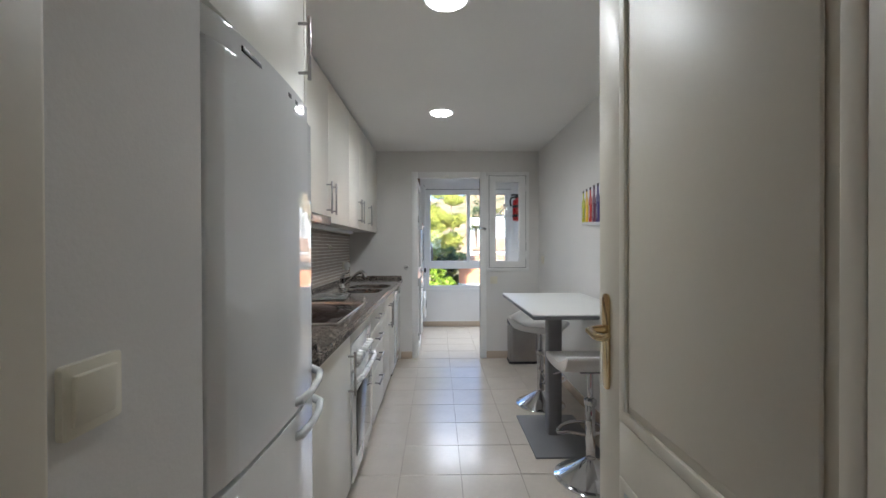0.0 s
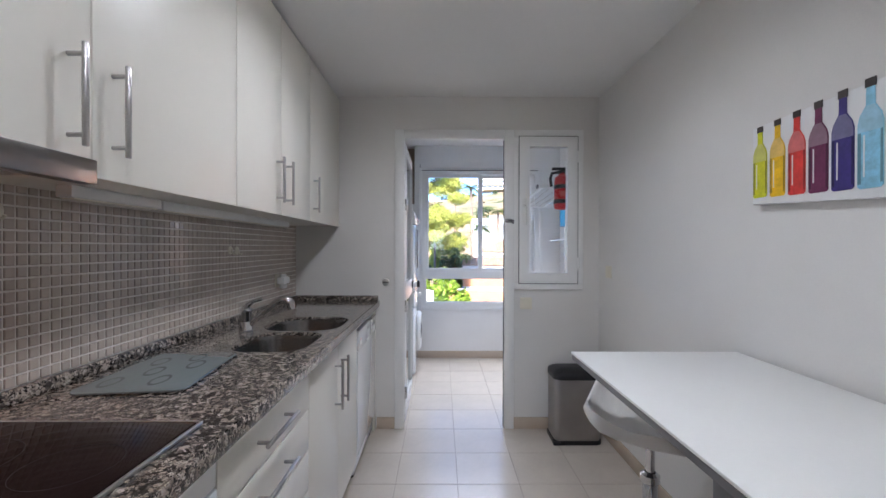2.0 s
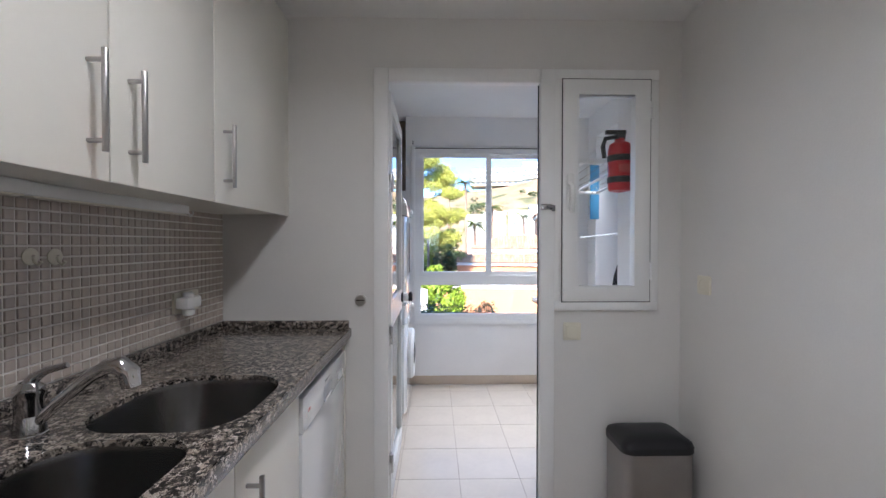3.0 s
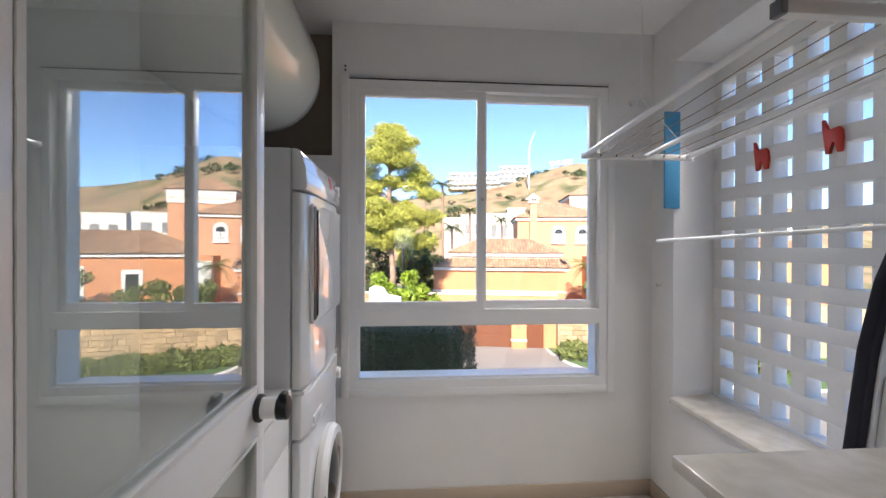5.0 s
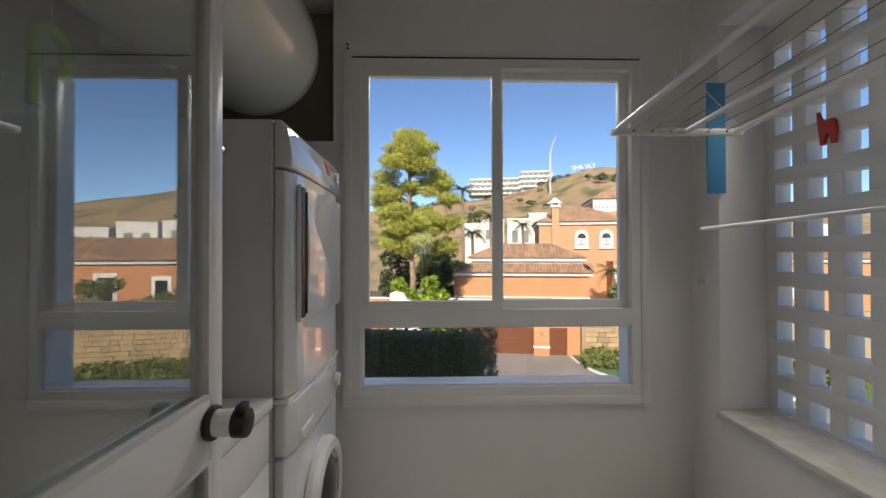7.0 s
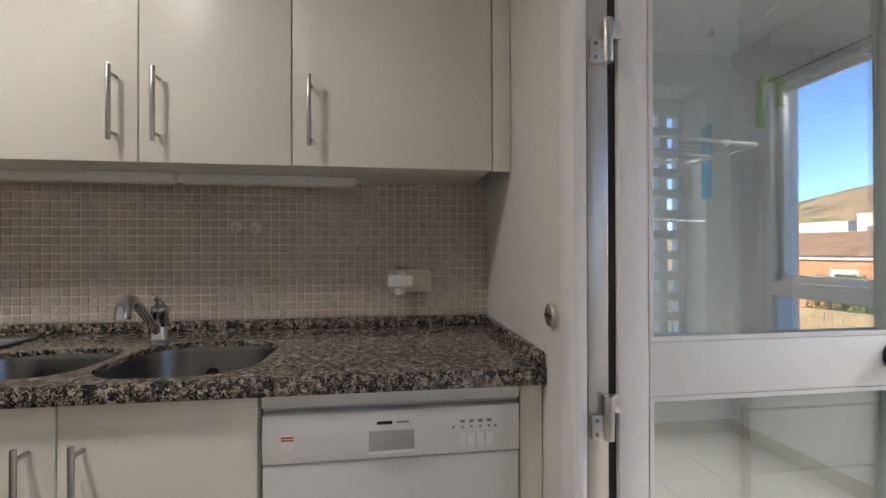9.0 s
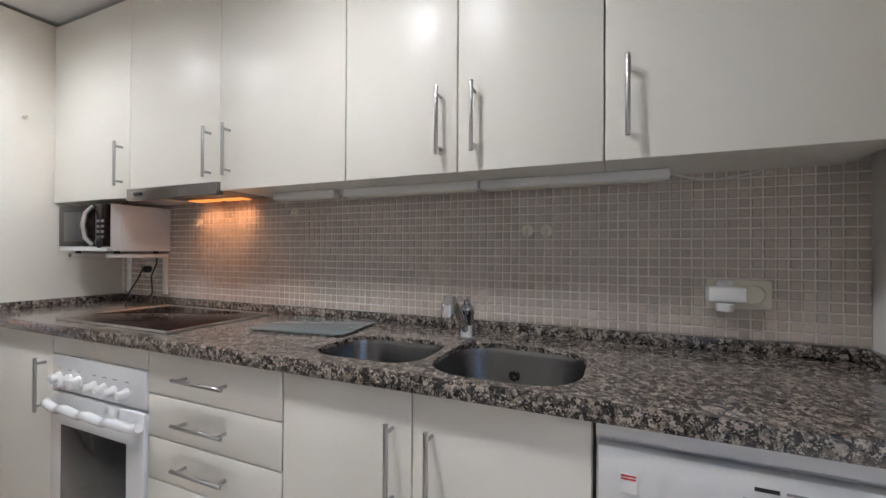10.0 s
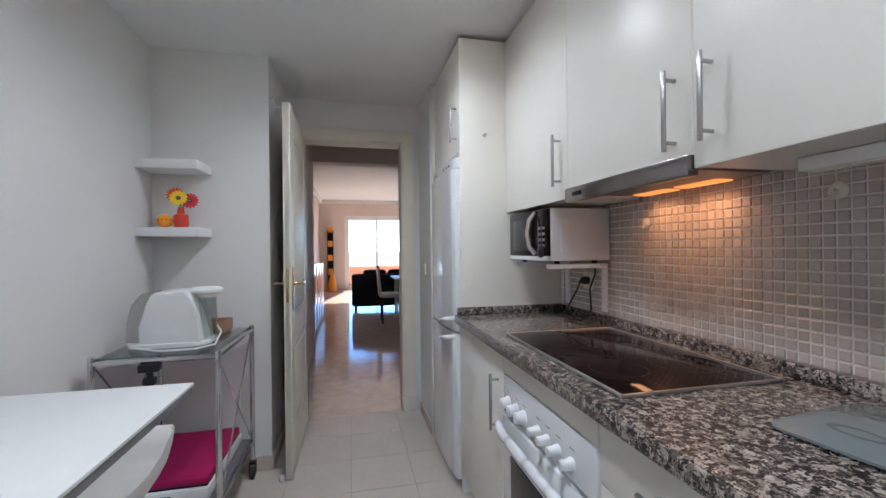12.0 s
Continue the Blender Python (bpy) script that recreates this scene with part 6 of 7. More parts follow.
def raw(name, verts, faces, material, parent):
    """One mesh from arrays laid out in the outdoor frame."""
    m4 = np.array(OUT)
    v = np.asarray(verts, dtype=float) @ m4[:3, :3].T + m4[:3, 3]
    me = bpy.data.meshes.new(name)
    me.from_pydata(v.tolist(), [], np.asarray(faces).tolist())
    me.materials.append(material)
    ob = new(name, me)
    if parent:
        ob.parent = parent
        ob.matrix_parent_inverse = parent.matrix_basis.inverted() if parent.type == "EMPTY" else Matrix()
    return ob


def leaf_cloud(name, blobs, count, size, material, parent, seed=1, flat=1.0, shell=0.45):
    """Many small leaves in uneven clumps: blobs are (x, y, z, rx, ry, rz)."""
    rng = np.random.default_rng(seed)
    b = np.array(blobs, dtype=float)
    vol = (b[:, 3] * b[:, 4] * b[:, 5]) ** 0.67
    pick = rng.choice(len(b), count, p=vol / vol.sum())
    d = rng.normal(size=(count, 3))
    d /= np.linalg.norm(d, axis=1)[:, None]
    r = shell + (1 - shell) * rng.random(count) ** 0.5
    r *= 1 + 0.22 * np.sin(d[:, 0] * 7 + pick) * np.cos(d[:, 2] * 6 + pick * 2)
    c = b[pick, :3] + d * r[:, None] * b[pick, 3:]
    u = rng.normal(size=(count, 3))
    u /= np.linalg.norm(u, axis=1)[:, None]
    w = np.cross(u, rng.normal(size=(count, 3)))
    w /= np.linalg.norm(w, axis=1)[:, None]
    s = size * (0.6 + 0.8 * rng.random(count))[:, None]
    v = np.stack([c - u * s, c + w * s * 0.45 * flat, c + u * s, c - w * s * 0.45 * flat], 1).reshape(-1, 3)
    return raw(name, v, np.arange(count * 4).reshape(-1, 4), material, parent)


# ground, hill
ground = build(part("ground", box(-900, 900, 6.6, 1500, G - 0.5, G), soil))
# ground east of the lattice, made pale to bounce sunlight onto its holes
build(part("side_ground", box(1.72, 900, -60, 6.6, G - 0.5, G), mat("pale_bounce_ground", (0.52, 0.48, 0.42), 0.85, var=0.15, scale=0.6, fine=12, bump=0.1)))
build(part("south_ground", box(-900, 900, -1500, -12.62, G - 0.5, G), soil))
ridge_x = (-260, -120, -60, -20, 0, 18, 34, 48, 62, 76, 95, 120, 180, 260)
ridge_z = (20, 26, 30, 34, 37, 41, 46, 50, 51.5, 46, 38, 33, 24, 12)
N, M = 90, 46
hv = []
for j in range(M):
    d = 62 + 300 * j / (M - 1)
    for i in range(N):
        s = (i / (N - 1) - 0.5) * 2
        X = (s * 340) * d / 260
        top = np.interp(X * 260 / d, ridge_x, ridge_z)
        f = min(1.0, max(0.0, (d - 62) / 198))
        f = f * f * (3 - 2 * f) if d < 262 else max(0.0, 1 - (d - 262) / 260)
        n1 = noise.fractal(Vector((X * 0.018, d * 0.018, 3.0)), 1.0, 2.0, 5)
        n2 = noise.fractal(Vector((X * 0.09, d * 0.09, 8.0)), 1.0, 2.0, 3)
        hv.append((X, d, G - 0.6 + (top - G) * f + (n1 * 5.0 + n2 * 1.2) * f * (0.35 if 225 < d < 275 else 1.0)))
hf = [(j * N + i, j * N + i + 1, (j + 1) * N + i + 1, (j + 1) * N + i) for j in range(M - 1) for i in range(N - 1)]
hill = build(raw("hill", hv, hf, earth, None))
hill.data.polygons.foreach_set("use_smooth", [True] * len(hill.data.polygons))
sc = []
rng = random.Random(4)
for k in range(70):
    d = rng.uniform(90, 250)
    X = rng.uniform(-60, 100) * d / 260
    top = np.interp(X * 260 / d, ridge_x, ridge_z)
    f = min(1.0, (d - 62) / 198)
    f = f * f * (3 - 2 * f)
    r = rng.uniform(0.8, 2.2)
    sc.append((X, d, G + (top - G) * f + 0.3, r * 1.6, r * 1.6, r * 0.8))
tagged(leaf_cloud("hill_scrub", sc, 4500, 0.6, dark_leaf, None, 5), kind="stuff")

# road, kerb, verge
build(op("road", prism([(-30, 9), (30, 9), (30, 22.4), (13, 22.6), (7.6, 24.1), (6.2, 24.8), (5.3, 26.2), (4.65, 28.4), (4.5, 30.2), (-30, 30.2)], G + 0.001, G + 0.05), asphalt, None))
kerb = [(30, 22.4), (13, 22.6), (7.6, 24.1), (6.2, 24.8), (5.3, 26.2), (4.65, 28.4), (4.5, 29.6)]
build(op("kerb", tube([(x, y, G + 0.09) for x, y in kerb], 0.10, 8), white_render, None))
build(op("verge", prism([(30, 22.5), (13, 22.7), (7.65, 24.2), (6.25, 24.9), (5.35, 26.3), (4.7, 28.5), (4.6, 30), (30, 30)][::-1], G + 0.002, G + 0.13), lawn, None))

# retaining wall with gates
rw = othing("garden_wall", "orange rendered garden wall with white coping", "wall", (0, 30.2, G))
for a in ((-14, -3.2, G, -2.2), (2.03, 3.03, G, -2.2), (4.32, 5.2, G, -2.2), (-3.2, 2.03, -4.1, -2.2), (3.03, 4.32, -4.1, -2.2)):
    op("wall_panel", box(a[0], a[1], 30.0, 30.4, a[2], a[3]), orange_render, rw)
op("coping", box(-14, 5.3, 29.94, 30.46, -2.2, -2.1, 0.02), white_render, rw)
op("pillar", box(1.98, 3.06, 29.75, 30.0, G, -4.0, 0.02), orange_render, rw)
op("pillar_band", box(1.94, 3.10, 29.70, 30.0, -5.52, -5.36, 0.02), white_render, rw)
op("meter_box", box(2.4, 2.65, 29.70, 29.76, -4.6, -4.3, 0.01), roof_clay, rw)
for nm, x0, x1 in (("driveway_gate", -3.2, 1.98), ("garden_gate", 3.06, 4.32)):
    g = othing(nm, "brown slatted wooden gate in an orange wall", "gate", ((x0 + x1) / 2, 30.1, G))
    n = int((x1 - x0) / 0.14)
    for k in range(n):
        xa = x0 + (x1 - x0) * k / n
        op("board", box(xa + 0.008, xa + (x1 - x0) / n - 0.008, 30.10, 30.14, G + 0.06, -4.12), gate_wood, g)
    for z in (G + 0.4, G + 1.1, -4.4):
        op("rail", box(x0 + 0.02, x1 - 0.02, 30.06, 30.10, z, z + 0.1), gate_wood, g)

# stone wall of single blocks
sw = othing("stone_wall", "ochre dressed stone garden wall", "wall", (12, 29.4, G))
op("core", box(5.2, 26, 29.35, 29.9, G, -2.5), mat("stone_mortar", (0.40, 0.32, 0.22), 0.95, var=0.15), sw)
rng = random.Random(7)
z = G + 0.02
while z < -2.6:
    h = rng.uniform(0.26, 0.42)
    x = 5.2 + rng.uniform(0, 0.2)
    while x < 17:
        w = rng.uniform(0.35, 0.9)
        b = box(x + 0.012, x + w - 0.012, 29.28 - rng.uniform(0, 0.04), 29.36, z + 0.012, min(z + h, -2.5) - 0.012)
        op("stone", b, stone, sw)
        x += w
    z += h
hb_ = othing("low_hedge", "clipped low green hedge along the stone wall", "hedge", (9, 27.3, G))
op("core", merge(*[box(4.9 + k * 1.3, 6.3 + k * 1.3, 26.7 - k * 0.22, 27.8 - k * 0.22, G + 0.1, -5.3 + 0.08 * math.sin(k * 2.1)) for k in range(10)]), dark_leaf, hb_)
leaf_cloud("leaves", [(5.4 + k * 0.65, 27.2 - k * 0.11, -5.45 + 0.1 * math.sin(k * 1.7), 0.62 + 0.1 * math.sin(k * 2.9), 0.75, 0.60) for k in range(21)], 16000, 0.13, hedge_leaf, hb_, 11, shell=0.75)


def tiled_plane(e0, e1, up, inset0, inset1, rows_len=0.42, pitch=0.24):
    """Clay barrel tiles laid up a roof plane: eave from e0 to e1, 'up' to the ridge, hips drawn in by the insets."""
    e0, e1, up = Vector(e0), Vector(e1), Vector(up)
    along = (e1 - e0)
    L = along.length
    along.normalize()
    nrm = along.cross(up).normalized()
    if nrm.z < 0:
        nrm = -nrm
    verts, faces = [], []
    S = up.length
    uu = up.normalized()
    n = max(1, int(L / pitch))
    for k in range(n):
        x = (k + 0.5) * L / n
        fr = min(1.0, x / inset0 if inset0 else 1.0, (L - x) / inset1 if inset1 else 1.0)
        m = max(1, int(round(S * fr / rows_len)))
        for r in range(m):
            for t, rad, lift in ((r * S * fr / m - 0.03, pitch * 0.36, 0.035), ((r + 1) * S * fr / m, pitch * 0.28, 0.0)):
                c = e0 + along * x + uu * t + nrm * lift
                for a in (-90, -35, 35, 90):
                    verts.append(c + along * (rad * math.sin(radians(a))) + nrm * (rad * math.cos(radians(a))))
            b = len(verts) - 8
            faces += [(b + q, b + q + 1, b + q + 5, b + q + 4) for q in range(3)] + [(b, b + 1, b + 2, b + 3)]
    return verts, faces


def hip_roof(parent, x0, x1, y0, y1, z0, h, over=0.4):
    """A hipped roof: board, two long and two short tiled planes."""
    x0, x1, y0, y1 = x0 - over, x1 + over, y0 - over, y1 + over
    i = min((x1 - x0), (y1 - y0)) / 2
    bm = bmesh.new()
    e = [bm.verts.new(p) for p in ((x0, y0, z0), (x1, y0, z0), (x1, y1, z0), (x0, y1, z0))]
    if (x1 - x0) >= (y1 - y0):
        ra, rb = (x0 + i, (y0 + y1) / 2, z0 + h), (x1 - i, (y0 + y1) / 2, z0 + h)
    else:
        ra, rb = ((x0 + x1) / 2, y0 + i, z0 + h), ((x0 + x1) / 2, y1 - i, z0 + h)
    a, b = bm.verts.new(ra), bm.verts.new(rb)
    for f in ((e[0], e[1], b, a), (e[1], e[2], b), (e[2], e[3], a, b), (e[3], e[0], a)) if (x1 - x0) >= (y1 - y0) else ((e[0], e[1], a), (e[1], e[2], b, a), (e[2], e[3], b), (e[3], e[0], a, b)):
        bm.faces.new(f)
    roof = op("roof", bm, roof_clay, parent)
    v, f = [], []
    wide = (x1 - x0) >= (y1 - y0)
    for e0, e1, up in (((x0, y0, z0), (x1, y0, z0), (0, i, h)), ((x1, y0, z0), (x1, y1, z0), (-i, 0, h)), ((x0, y1, z0), (x0, y0, z0), (i, 0, h))):
        vv, ff = tiled_plane(e0, e1, up, i, i)
        f += [tuple(q + len(v) for q in t) for t in ff]
        v += [tuple(p) for p in vv]
    t = raw("roof_tiles", v, f, roof_clay, roof)
    tagged(t, kind="stuff")
    op("eave", merge(box(x0 + 0.15, x1 - 0.15, y0 + 0.15, y1 - 0.15, z0 - 0.28, z0 - 0.02)), white_render, parent)


def arched_window(parent, xc, y, z0, w, h):
    arch = [(-w / 2, 0), (w / 2, 0), (w / 2, h - w / 2)] + [(w / 2 * math.cos(radians(a)), h - w / 2 + w / 2 * math.sin(radians(a))) for a in range(20, 180, 20)] + [(-w / 2, h - w / 2)]
    s = op("window", prism([(xc + u, z0 + v) for u, v in arch], y - 0.10, y + 0.02, "y"), white_render, parent)
    k = 0.62
    op("pane", prism([(xc + u * k, z0 + h * 0.17 + v * k) for u, v in arch], y - 0.12, y - 0.095, "y"), dark_window, s)
    op("sill", box(xc - w * 0.6, xc + w * 0.6, y - 0.2, y, z0 - 0.1, z0, 0.01), white_render, s)
    for dx in (-0.16, 0.16):
        op("shutter", box(xc + dx * w - w * 0.14, xc + dx * w + w * 0.14, y - 0.135, y - 0.12, z0 + h * 0.2, z0 + h * 0.52), white_render, s)


# garage wing, main house, tower and side wing
gh = othing("garage_wing", "orange villa wing with two tiers of clay roof", "house", (1.2, 36, G))
op("wall", box(-4.3, 6.6, 34, 40, -6.0, -0.35), orange_render, gh)
op("band", box(-4.36, 6.66, 33.93, 34.0, -2.42, -2.28), white_render, gh)
op("upper_wall", box(-2.9, 6.3, 35.2, 40, -0.35, 0.75), white_render, gh)
v, f = [], []
for e0, e1, up, i0, i1 in (((-4.7, 33.6, -0.32), (7.0, 33.6, -0.32), (0, 1.6, 0.72), 1.4, 0.6), ((7.0, 33.6, -0.32), (7.0, 40, -0.32), (-0.7, 0, 0.72), 0.1, 0.1)):
    vv, ff = tiled_plane(e0, e1, up, i0, i1)
    f += [tuple(q + len(v) for q in t) for t in ff]
    v += [tuple(p) for p in vv]
sk_ = op("skirt_roof", prism([(33.6, -0.34), (35.2, 0.38), (35.2, -0.34)], -4.7, 7.0, "x"), roof_clay, gh)
tagged(raw("roof_tiles", v, f, roof_clay, sk_), kind="stuff")
op("eave", box(-4.55, 6.85, 33.75, 34.0, -0.6, -0.36), white_render, gh)
hip_roof(gh, -2.9, 6.3, 35.2, 40, 0.86, 1.25)
mh = othing("villa", "orange two-storey villa with arched windows", "house", (7.4, 43, G))
op("wall", box(3.2, 11.5, 40.5, 47, -6.0, 4.0), ochre_render, mh)
hip_roof(mh, 3.2, 11.5, 40.5, 47, 4.25, 1.7, 0.35)
for xc in (7.15, 9.4):
    arched_window(mh, xc, 40.5, 1.75, 1.25, 1.75)
chm = op("chimney", box(4.35, 5.0, 39.8, 40.5, -2, 5.6, 0.01), ochre_render, mh)
op("chimney_cap", box(4.2, 5.15, 39.65, 40.65, 5.6, 5.75), white_render, chm)
for x in (4.32, 4.62, 4.92):
    op("cap_post", box(x, x + 0.12, 39.75, 40.55, 5.75, 6.0), white_render, chm)
op("cap_roof", cyl((4.675, 40.15, 6.0), (4.675, 40.15, 6.6), 0.75, 4, 0.05), white_render, chm)
tw_ = othing("villa_tower", "square villa tower with a pyramid clay roof", "house", (12.2, 48, G))
op("wall", box(9.2, 15.2, 45, 51, -6.0, 6.7), ochre_render, tw_)
op("frieze", box(9.1, 15.3, 44.9, 45.0, 5.6, 6.7), white_render, tw_)
for k in range(16):
    op("dentil", box(9.3 + k * 0.37, 9.46 + k * 0.37, 44.86, 44.9, 6.0, 6.18), orange_render, tw_)
hip_roof(tw_, 9.2, 15.2, 45, 51, 6.95, 1.75, 0.3)
sd = othing("villa_side_wing", "low orange villa wing with white framed windows", "house", (18, 40, G))
op("wall", box(9.4, 30, 38, 45, -6.0, 0.5), orange_render, sd)
hip_roof(sd, 11.7, 30, 38, 45, 0.72, 2.0, 0.4)
for x0, x1, z0, z1 in ((9.5, 11.2, -3.0, 0.1), (14.5, 16.0, -2.6, -0.6), (18.5, 20.2, -2.9, -0.3), (23.5, 25.0, -2.6, -0.6)):
    wn_ = op("window", box(x0, x1, 37.9, 38.02, z0, z1, 0.01), white_render, sd)
    op("pane", box(x0 + 0.3, x1 - 0.3, 37.86, 37.90, z0 + 0.3, z1 - 0.35), dark_window if x0 > 10 else plastic_white, wn_)

# white houses on the slope and the terraced flats on the ridge
rng = random.Random(12)
for k, (x, d, w, h, z0) in enumerate(((-4.4, 74, 4.0, 5, 2.0), (0.2, 72, 4.4, 6, 1.0), (4.2, 78, 3.2, 5, 3.5), (-8.5, 82, 4, 4, 3), (30, 95, 9, 6, 2), (42, 100, 8, 7, 1), (54, 105, 9, 6, 1), (66, 100, 8, 7, 0))):
    hs = othing("hillside_house", "white rendered house on the slope", "house", (x, d, z0 - 6), "white hillside houses")
    op("wall", box(x, x + w, d, d + 5, z0 - 7, z0 + h), white_render, hs)
    op("parapet", box(x - 0.15, x + w + 0.15, d - 0.15, d + 5.15, z0 + h, z0 + h + 0.3), white_render, hs)
    for q in range(2):
        op("window", box(x + w * (0.18 + 0.42 * q), x + w * (0.40 + 0.42 * q), d - 0.06, d + 0.02, z0 + h * 0.35, z0 + h * 0.7), plug_glow, hs)
flat_window = mat("pale_far_window", (0.42, 0.45, 0.48), 0.3, var=0.1)
for name_x, d, w, floors, z0 in ((-22, 232, 29, 3, 34.5), (6, 236, 20, 4, 36.0)):
    fl_ = othing("hilltop_flats", "white terraced apartment building on the ridge", "apartment building", (name_x, d, z0), "terraced flats on the ridge")
    for q in range(floors):
        op("storey", box(name_x + q * 1.0, name_x + w - q * 0.6, d + q * 1.5, d + 16, z0 + q * 3.1, z0 + q * 3.1 + 2.4), white_render, fl_)
        op("terrace_slab", box(name_x + q * 1.0 - 0.8, name_x + w - q * 0.6 + 0.8, d + q * 1.5 - 2.2, d + 16, z0 + q * 3.1 + 2.4, z0 + q * 3.1 + 3.1), white_render, fl_)
        for g_ in range(int(w / 3.2)):
            xa = name_x + q * 1.0 + 0.8 + g_ * 3.0
            op("window", box(xa, xa + 1.7, d + q * 1.5 - 0.1, d + q * 1.5 + 0.05, z0 + q * 3.1 + 0.5, z0 + q * 3.1 + 1.9), flat_window, fl_)
sg = othing("hillside_sign", "large white letters standing on the bare hilltop", "sign", (46, 258, 48))
words("letters", "THE SKY", 3.8, OUT @ pose(45.8, 256, 53.2, 90, -6, 0), white_render, sg, 0.4)
for x in (40.5, 45.8, 51.0):
    op("post", box(x - 0.15, x + 0.15, 256.4, 256.7, 44.0, 53.2 + 0.1 * (x - 45.8)), white_render, sg)
cr_ = othing("tower_crane", "slender construction crane on the slope", "crane", (20.6, 200, 20))
op("mast", box(20.2, 21.0, 199.6, 200.4, 14, 48.5), mat("crane_grey", (0.45, 0.46, 0.48), 0.5), cr_)
op("jib", tube([(20.6, 200, 48), (21.4, 200, 52), (23.6, 200, 57.5)], 0.3, 6, [0.45, 0.35, 0.2]), mat("crane_jib_grey", (0.45, 0.46, 0.48), 0.5), cr_)


# trees
def trunk(parent, pts, r0, r1, material=bark):
    n = len(pts)
    return op("trunk", tube(pts, r0, 10, [r0 + (r1 - r0) * i / (n - 1) for i in range(n)]), material, parent)


pn = othing("pine_tree", "tall umbrella pine with a broad yellow-green crown", "tree", (-6.3, 27, G))
trunk(pn, [(-6.3, 27, G), (-6.35, 27, -3), (-6.2, 27, -0.5), (-6.4, 27.1, 2.0), (-6.5, 27, 5.0), (-6.4, 27, 9.0)], 0.28, 0.08)
rng = random.Random(21)
blobs = []
for k in range(84):
    h = rng.random()
    zc = 1.5 + 8.3 * h
    spread = 2.5 * (1 - abs(h - 0.32) ** 1.3) * (0.95 if h < 0.85 else 0.6)
    a = rng.uniform(0, 2 * math.pi)
    q = spread * math.sqrt(rng.random())
    cx, cy = -6.35 + q * math.cos(a) * 1.12 + 0.3 * (1 - h), 27 + q * math.sin(a)
    s = rng.uniform(0.5, 0.95)
    blobs.append((cx, cy, zc, s * 1.15, s * 1.15, s * 0.62))
    if k % 4 == 0:
        op("limb", tube([(-6.35, 27, zc - 0.9), ((cx - 6.35) / 2, (cy + 27) / 2, zc - 0.5), (cx, cy, zc - 0.1)], 0.07, 6, [0.09, 0.06, 0.03]), bark, pn)
leaf_cloud("crown", blobs, 120000, 0.13, pine_leaf, pn, 22, 0.26, 0.2)


def shrub(name, label, at, rx, rz, count, leafm, seed, size=0.14):
    s = othing(name, label, "shrub", at)
    rg = random.Random(seed)
    op("stem", tube([at, (at[0], at[1], at[2] + rz)], 0.06, 6), bark, s)
    bl = [(at[0] + rg.uniform(-rx, rx) * 0.75, at[1] + rg.uniform(-0.8, 0.8), at[2] + rz * rg.uniform(0.5, 1.8), rg.uniform(0.3, 0.5) * rx, 0.6, rg.uniform(0.16, 0.28) * rz) for _ in range(16)]
    leaf_cloud("crown", bl, count, size, leafm, s, seed, 0.9, 0.5)


shrub("garden_shrub", "large lime green broad-leaved shrub", (-5.6, 24.5, G), 1.3, 3.0, 5000, shrub_leaf, 31, 0.17)
shrub("garden_shrub", "large lime green broad-leaved shrub", (-4.0, 25.2, G), 1.2, 2.9, 5000, shrub_leaf, 32, 0.17)
shrub("dark_shrub", "tall dark evergreen behind the pine", (-8.2, 31, G), 2.0, 4.2, 6000, dark_leaf, 33, 0.16)
shrub("dark_shrub", "tall dark evergreen behind the pine", (-5.6, 33, G), 1.3, 3.4, 4000, dark_leaf, 34, 0.16)
shrub("garden_shrub", "green shrub beside the villa door", (9.2, 33.5, G), 1.6, 2.6, 4000, hedge_leaf, 35, 0.15)
shrub("garden_shrub", "green shrub above the stone wall", (12.5, 33.5, G), 1.8, 2.5, 4000, hedge_leaf, 36, 0.15)
shrub("garden_shrub", "green shrub above the stone wall", (17.5, 34.0, G), 2.2, 2.9, 4000, hedge_leaf, 37, 0.15)
shrub("garden_shrub", "dense green shrub beside the garage wing", (-5.2, 35.0, G), 1.6, 3.9, 6000, hedge_leaf, 61, 0.15)
shrub("garden_shrub", "dense green shrub beside the garage wing", (-6.6, 38.0, G), 1.8, 4.6, 6000, pine_leaf, 62, 0.15)
shrub("side_shrub", "green shrub beyond the lattice wall", (9.5, 2.5, G), 2.0, 3.6, 4000, shrub_leaf, 38, 0.16)
shrub("side_shrub", "green shrub beyond the lattice wall", (13.0, 5.5, G), 2.0, 3.4, 4000, shrub_leaf, 39, 0.16)


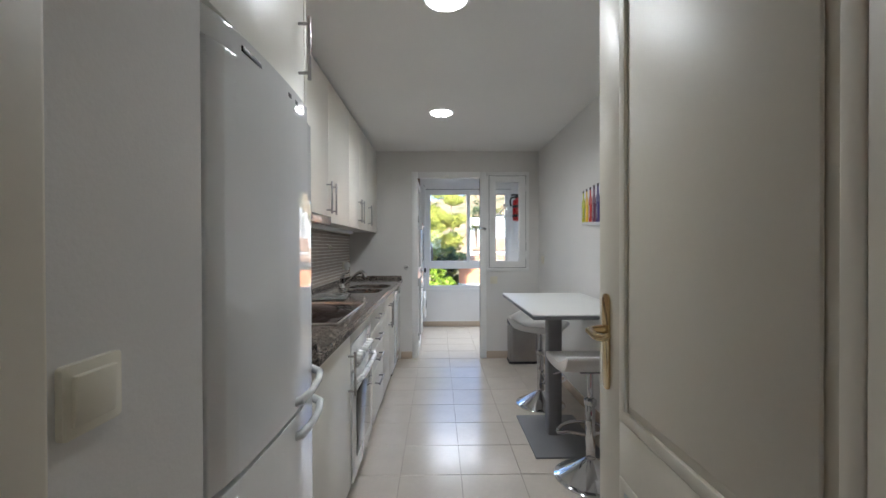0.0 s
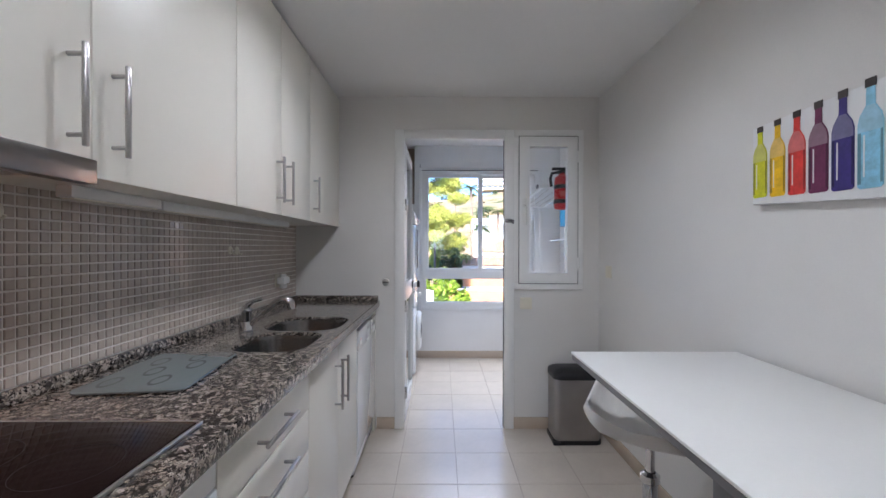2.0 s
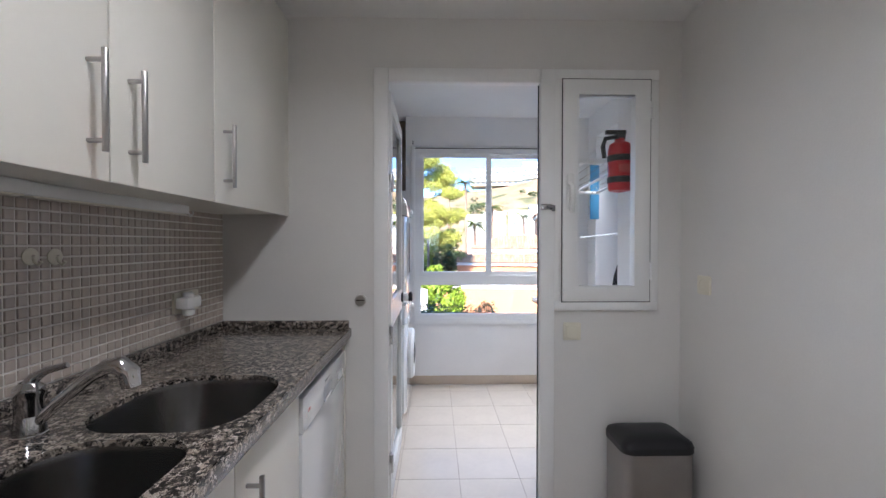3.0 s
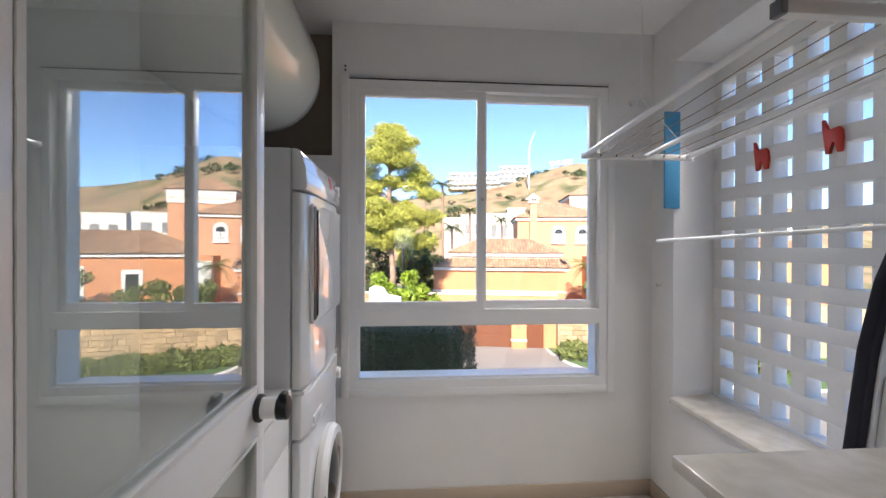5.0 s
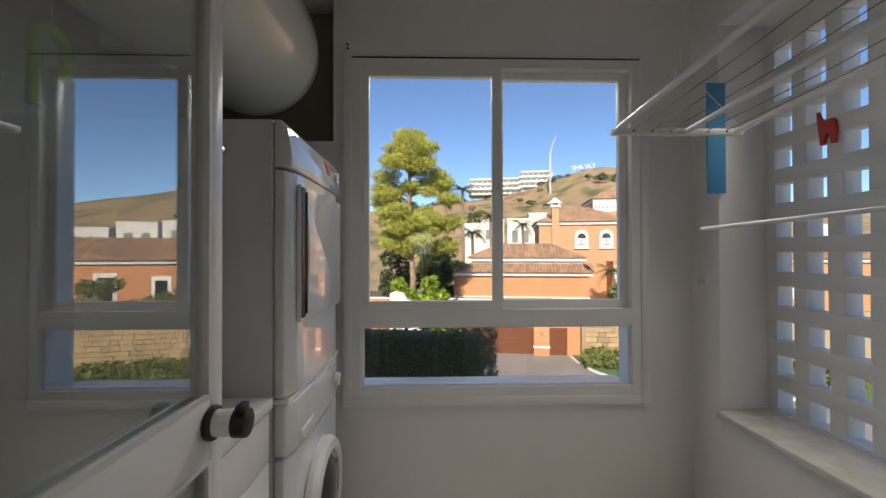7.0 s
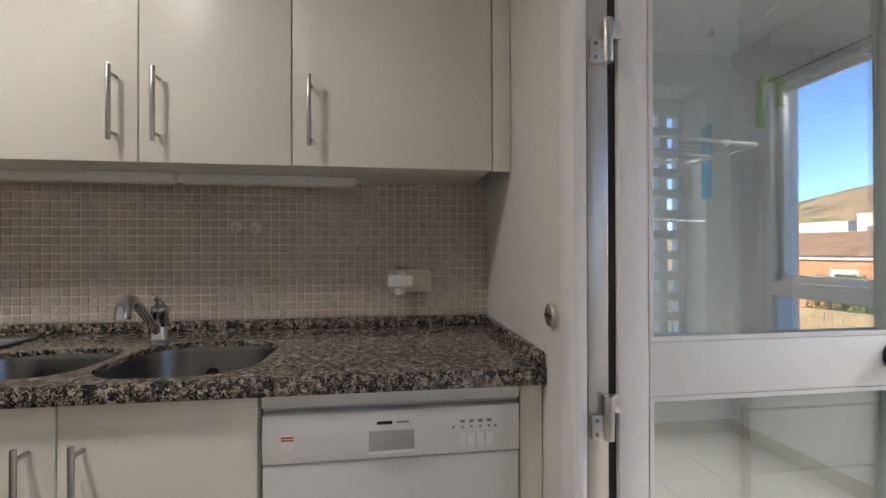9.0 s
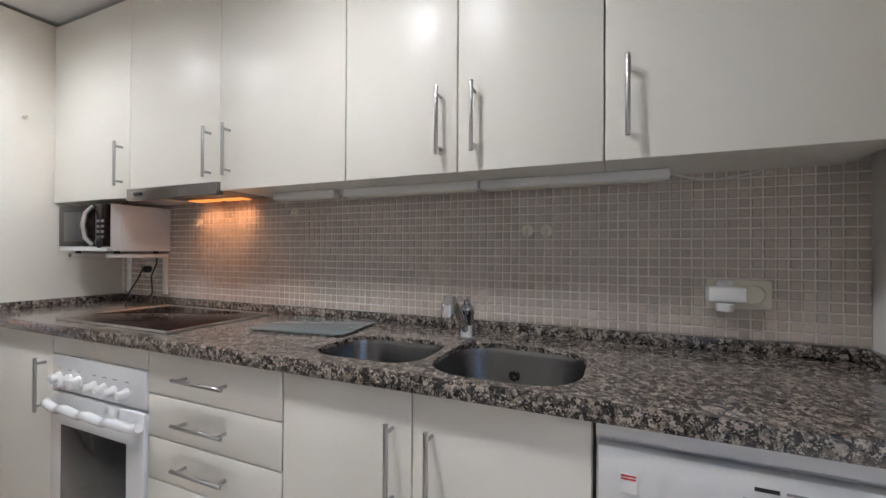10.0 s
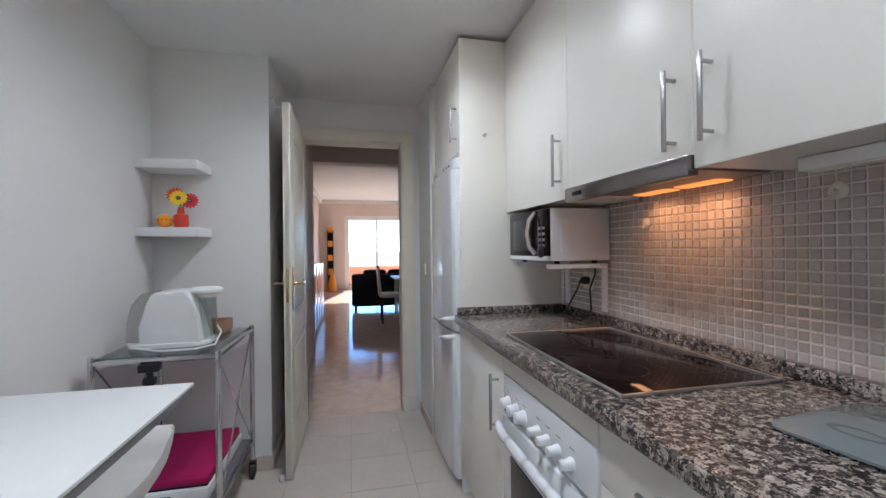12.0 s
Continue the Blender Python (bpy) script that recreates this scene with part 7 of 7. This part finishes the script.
def palm(at, top, r, seed, label):
    p = othing("palm_tree", label, "palm", at, "palms in the gardens")
    trunk(p, [at, (at[0] + 0.1, at[1], (at[2] + top) / 2), (at[0], at[1], top)], 0.17 * r / 1.4, 0.11 * r / 1.4)
    rg = random.Random(seed)
    v, f = [], []
    for k in range(30):
        a = 2 * math.pi * k / 30 + rg.uniform(-0.1, 0.1)
        lift = rg.uniform(-0.5, 1.0)
        dirn = Vector((math.cos(a), math.sin(a), 0))
        side = Vector((-math.sin(a), math.cos(a), 0))
        for q in range(14):
            t = q / 13
            c = Vector((at[0], at[1], top)) + dirn * (r * t) + Vector((0, 0, r * (lift * t - (0.55 + 0.5 * (1 - lift)) * t * t)))
            ln = r * 0.30 * math.sin(math.pi * min(1, t * 0.85 + 0.15))
            for sgn in (-1, 1):
                tip = c + side * (sgn * ln) + dirn * (ln * 0.5) - Vector((0, 0, ln * 0.35))
                b = len(v)
                v += [c - dirn * 0.03 * r, c + dirn * 0.03 * r, tip]
                f.append((b, b + 1, b + 2))
    m4 = [tuple(x) for x in v]
    raw("crown", m4, f, palm_leaf, p)


palm((-4.0, 38, G), 7.3, 1.35, 41, "slender fan palm with a green crown")
palm((-6.0, 40, G), 8.6, 1.3, 42, "slender fan palm with a green crown")
palm((-2.2, 58, G + 2), 6.6, 2.2, 43, "feathery palm among white houses")
palm((2.4, 62, G + 2), 5.6, 2.0, 44, "feathery palm among white houses")
palm((-4.7, 57, G + 2), 4.2, 2.4, 47, "feathery palm among white houses")
palm((8.7, 35.6, G), -0.2, 1.5, 45, "small garden palm beside the villa door")
palm((-7.4, 36, G), 5.4, 1.2, 46, "slender fan palm with a green crown")

nh = othing("cypress_hedge", "tall dark clipped cypress hedge", "hedge", (-2.6, 11, G))
op("core", box(-6.1, -0.55, 10.75, 11.8, G, -1.0, 0.15), dark_leaf, nh)
leaf_cloud("leaves", [(-6.0 + 0.36 * i, 10.75 + 0.05 * math.sin(i * 2.3 + j), -1.0 - 0.42 * j + 0.07 * math.sin(i * 3.1), 0.36 + 0.08 * math.sin(i * 1.9 + j * 2.7), 0.34, 0.40) for i in range(16) for j in range(8)] + [(-0.45, 10.9 + 0.4 * k, -1.0 - 0.5 * j, 0.3, 0.4, 0.4) for k in range(3) for j in range(7)], 34000, 0.055, dark_leaf, nh, 51, 0.6, 0.6)
gw = othing("white_garden_wall", "low white curved garden wall", "wall", (-5.6, 22, G))
op("panel", prism([(-6.4, G), (-4.6, G), (-4.6, -1.45), (-5.4, -1.35), (-5.6, -0.95), (-6.1, -0.85), (-6.4, -1.0)], 22, 22.25, "y", 0.03), white_render, gw)
# ---------------------------------------------------------------- floor tiles and mosaic
floor = build(part("floor", box(XL - 0.1, LX1 + 0.12, 0.125, YF + 0.2, -0.12, -0.0025), floor_grout))
PT, GX, GY = 0.336, 0.093, 4.497


def tile_mesh(name, w, d, h, b, material):
    me = bpy.data.meshes.new(name)
    v = [(-w, -d, 0), (w, -d, 0), (w, d, 0), (-w, d, 0), (-w, -d, h - b), (w, -d, h - b), (w, d, h - b), (-w, d, h - b), (-w + b, -d + b, h), (w - b, -d + b, h), (w - b, d - b, h), (-w + b, d - b, h)]
    f = [(0, 1, 5, 4), (1, 2, 6, 5), (2, 3, 7, 6), (3, 0, 4, 7), (4, 5, 9, 8), (5, 6, 10, 9), (6, 7, 11, 10), (7, 4, 8, 11), (8, 9, 10, 11)]
    me.from_pydata(v, [], f)
    me.materials.append(material)
    return me


half = PT / 2 - 0.0016
floor_me = tile_mesh("tile", half, half, 0.010, 0.0012, tile_cream)
for i in range(-4, 5):
    for j in range(-14, 7):
        x, y = GX + (i + 0.5) * PT, GY + (j + 0.5) * PT
        if x > XR + 0.2 and y < YE - 0.1:
            continue
        if y < 0.28 or (x < -0.75 and y < YE) or y > YF + 0.12:
            continue
        t = new("tile", floor_me)
        t.parent = floor
        t.matrix_basis = pose(x, y, -0.0101 + random.uniform(-0.0001, 0.0001), random.uniform(-0.03, 0.03), random.uniform(-0.03, 0.03), 0)

splash = build(part("backsplash", box(XL + 0.0005, XL + 0.0035, 1.2645, YE - 0.0005, 0.94, UZ + 0.02), grout))
PM = 0.0292
mos = tile_mesh("mosaic_tile", 0.0119, 0.0119, 0.0042, 0.0016, mosaic)
mv = np.array([tuple(v.co) for v in mos.vertices])
mf = np.array([tuple(p.vertices) for p in mos.polygons])
verts, faces = [], []
n = 0
for r in range(17):
    for c in range(110):
        y, z = YE - 0.015 - c * PM, 0.9555 + r * PM
        if z > UZ + 0.01 or y < 1.28:
            continue
        y += random.uniform(-0.0004, 0.0004)
        tilt = pose(XL + 0.0036, y, z, random.uniform(-0.5, 0.5), 90 + random.uniform(-0.7, 0.7), random.uniform(-0.5, 0.5))
        if 3.28 < y < 3.79:
            t = new("mosaic_tile", mos)
            t.parent = splash
            t.matrix_basis = tilt
        else:
            m4 = np.array(tilt)
            verts.append(mv @ m4[:3, :3].T + m4[:3, 3])
            faces.append(mf + n)
            n += len(mv)
me = bpy.data.meshes.new("mosaic_rest")
me.from_pydata(np.concatenate(verts).tolist(), [], np.concatenate(faces).tolist())
me.materials.append(mosaic)
rest = new("mosaic_rest", me)
rest.parent = splash
tagged(rest, kind="stuff")
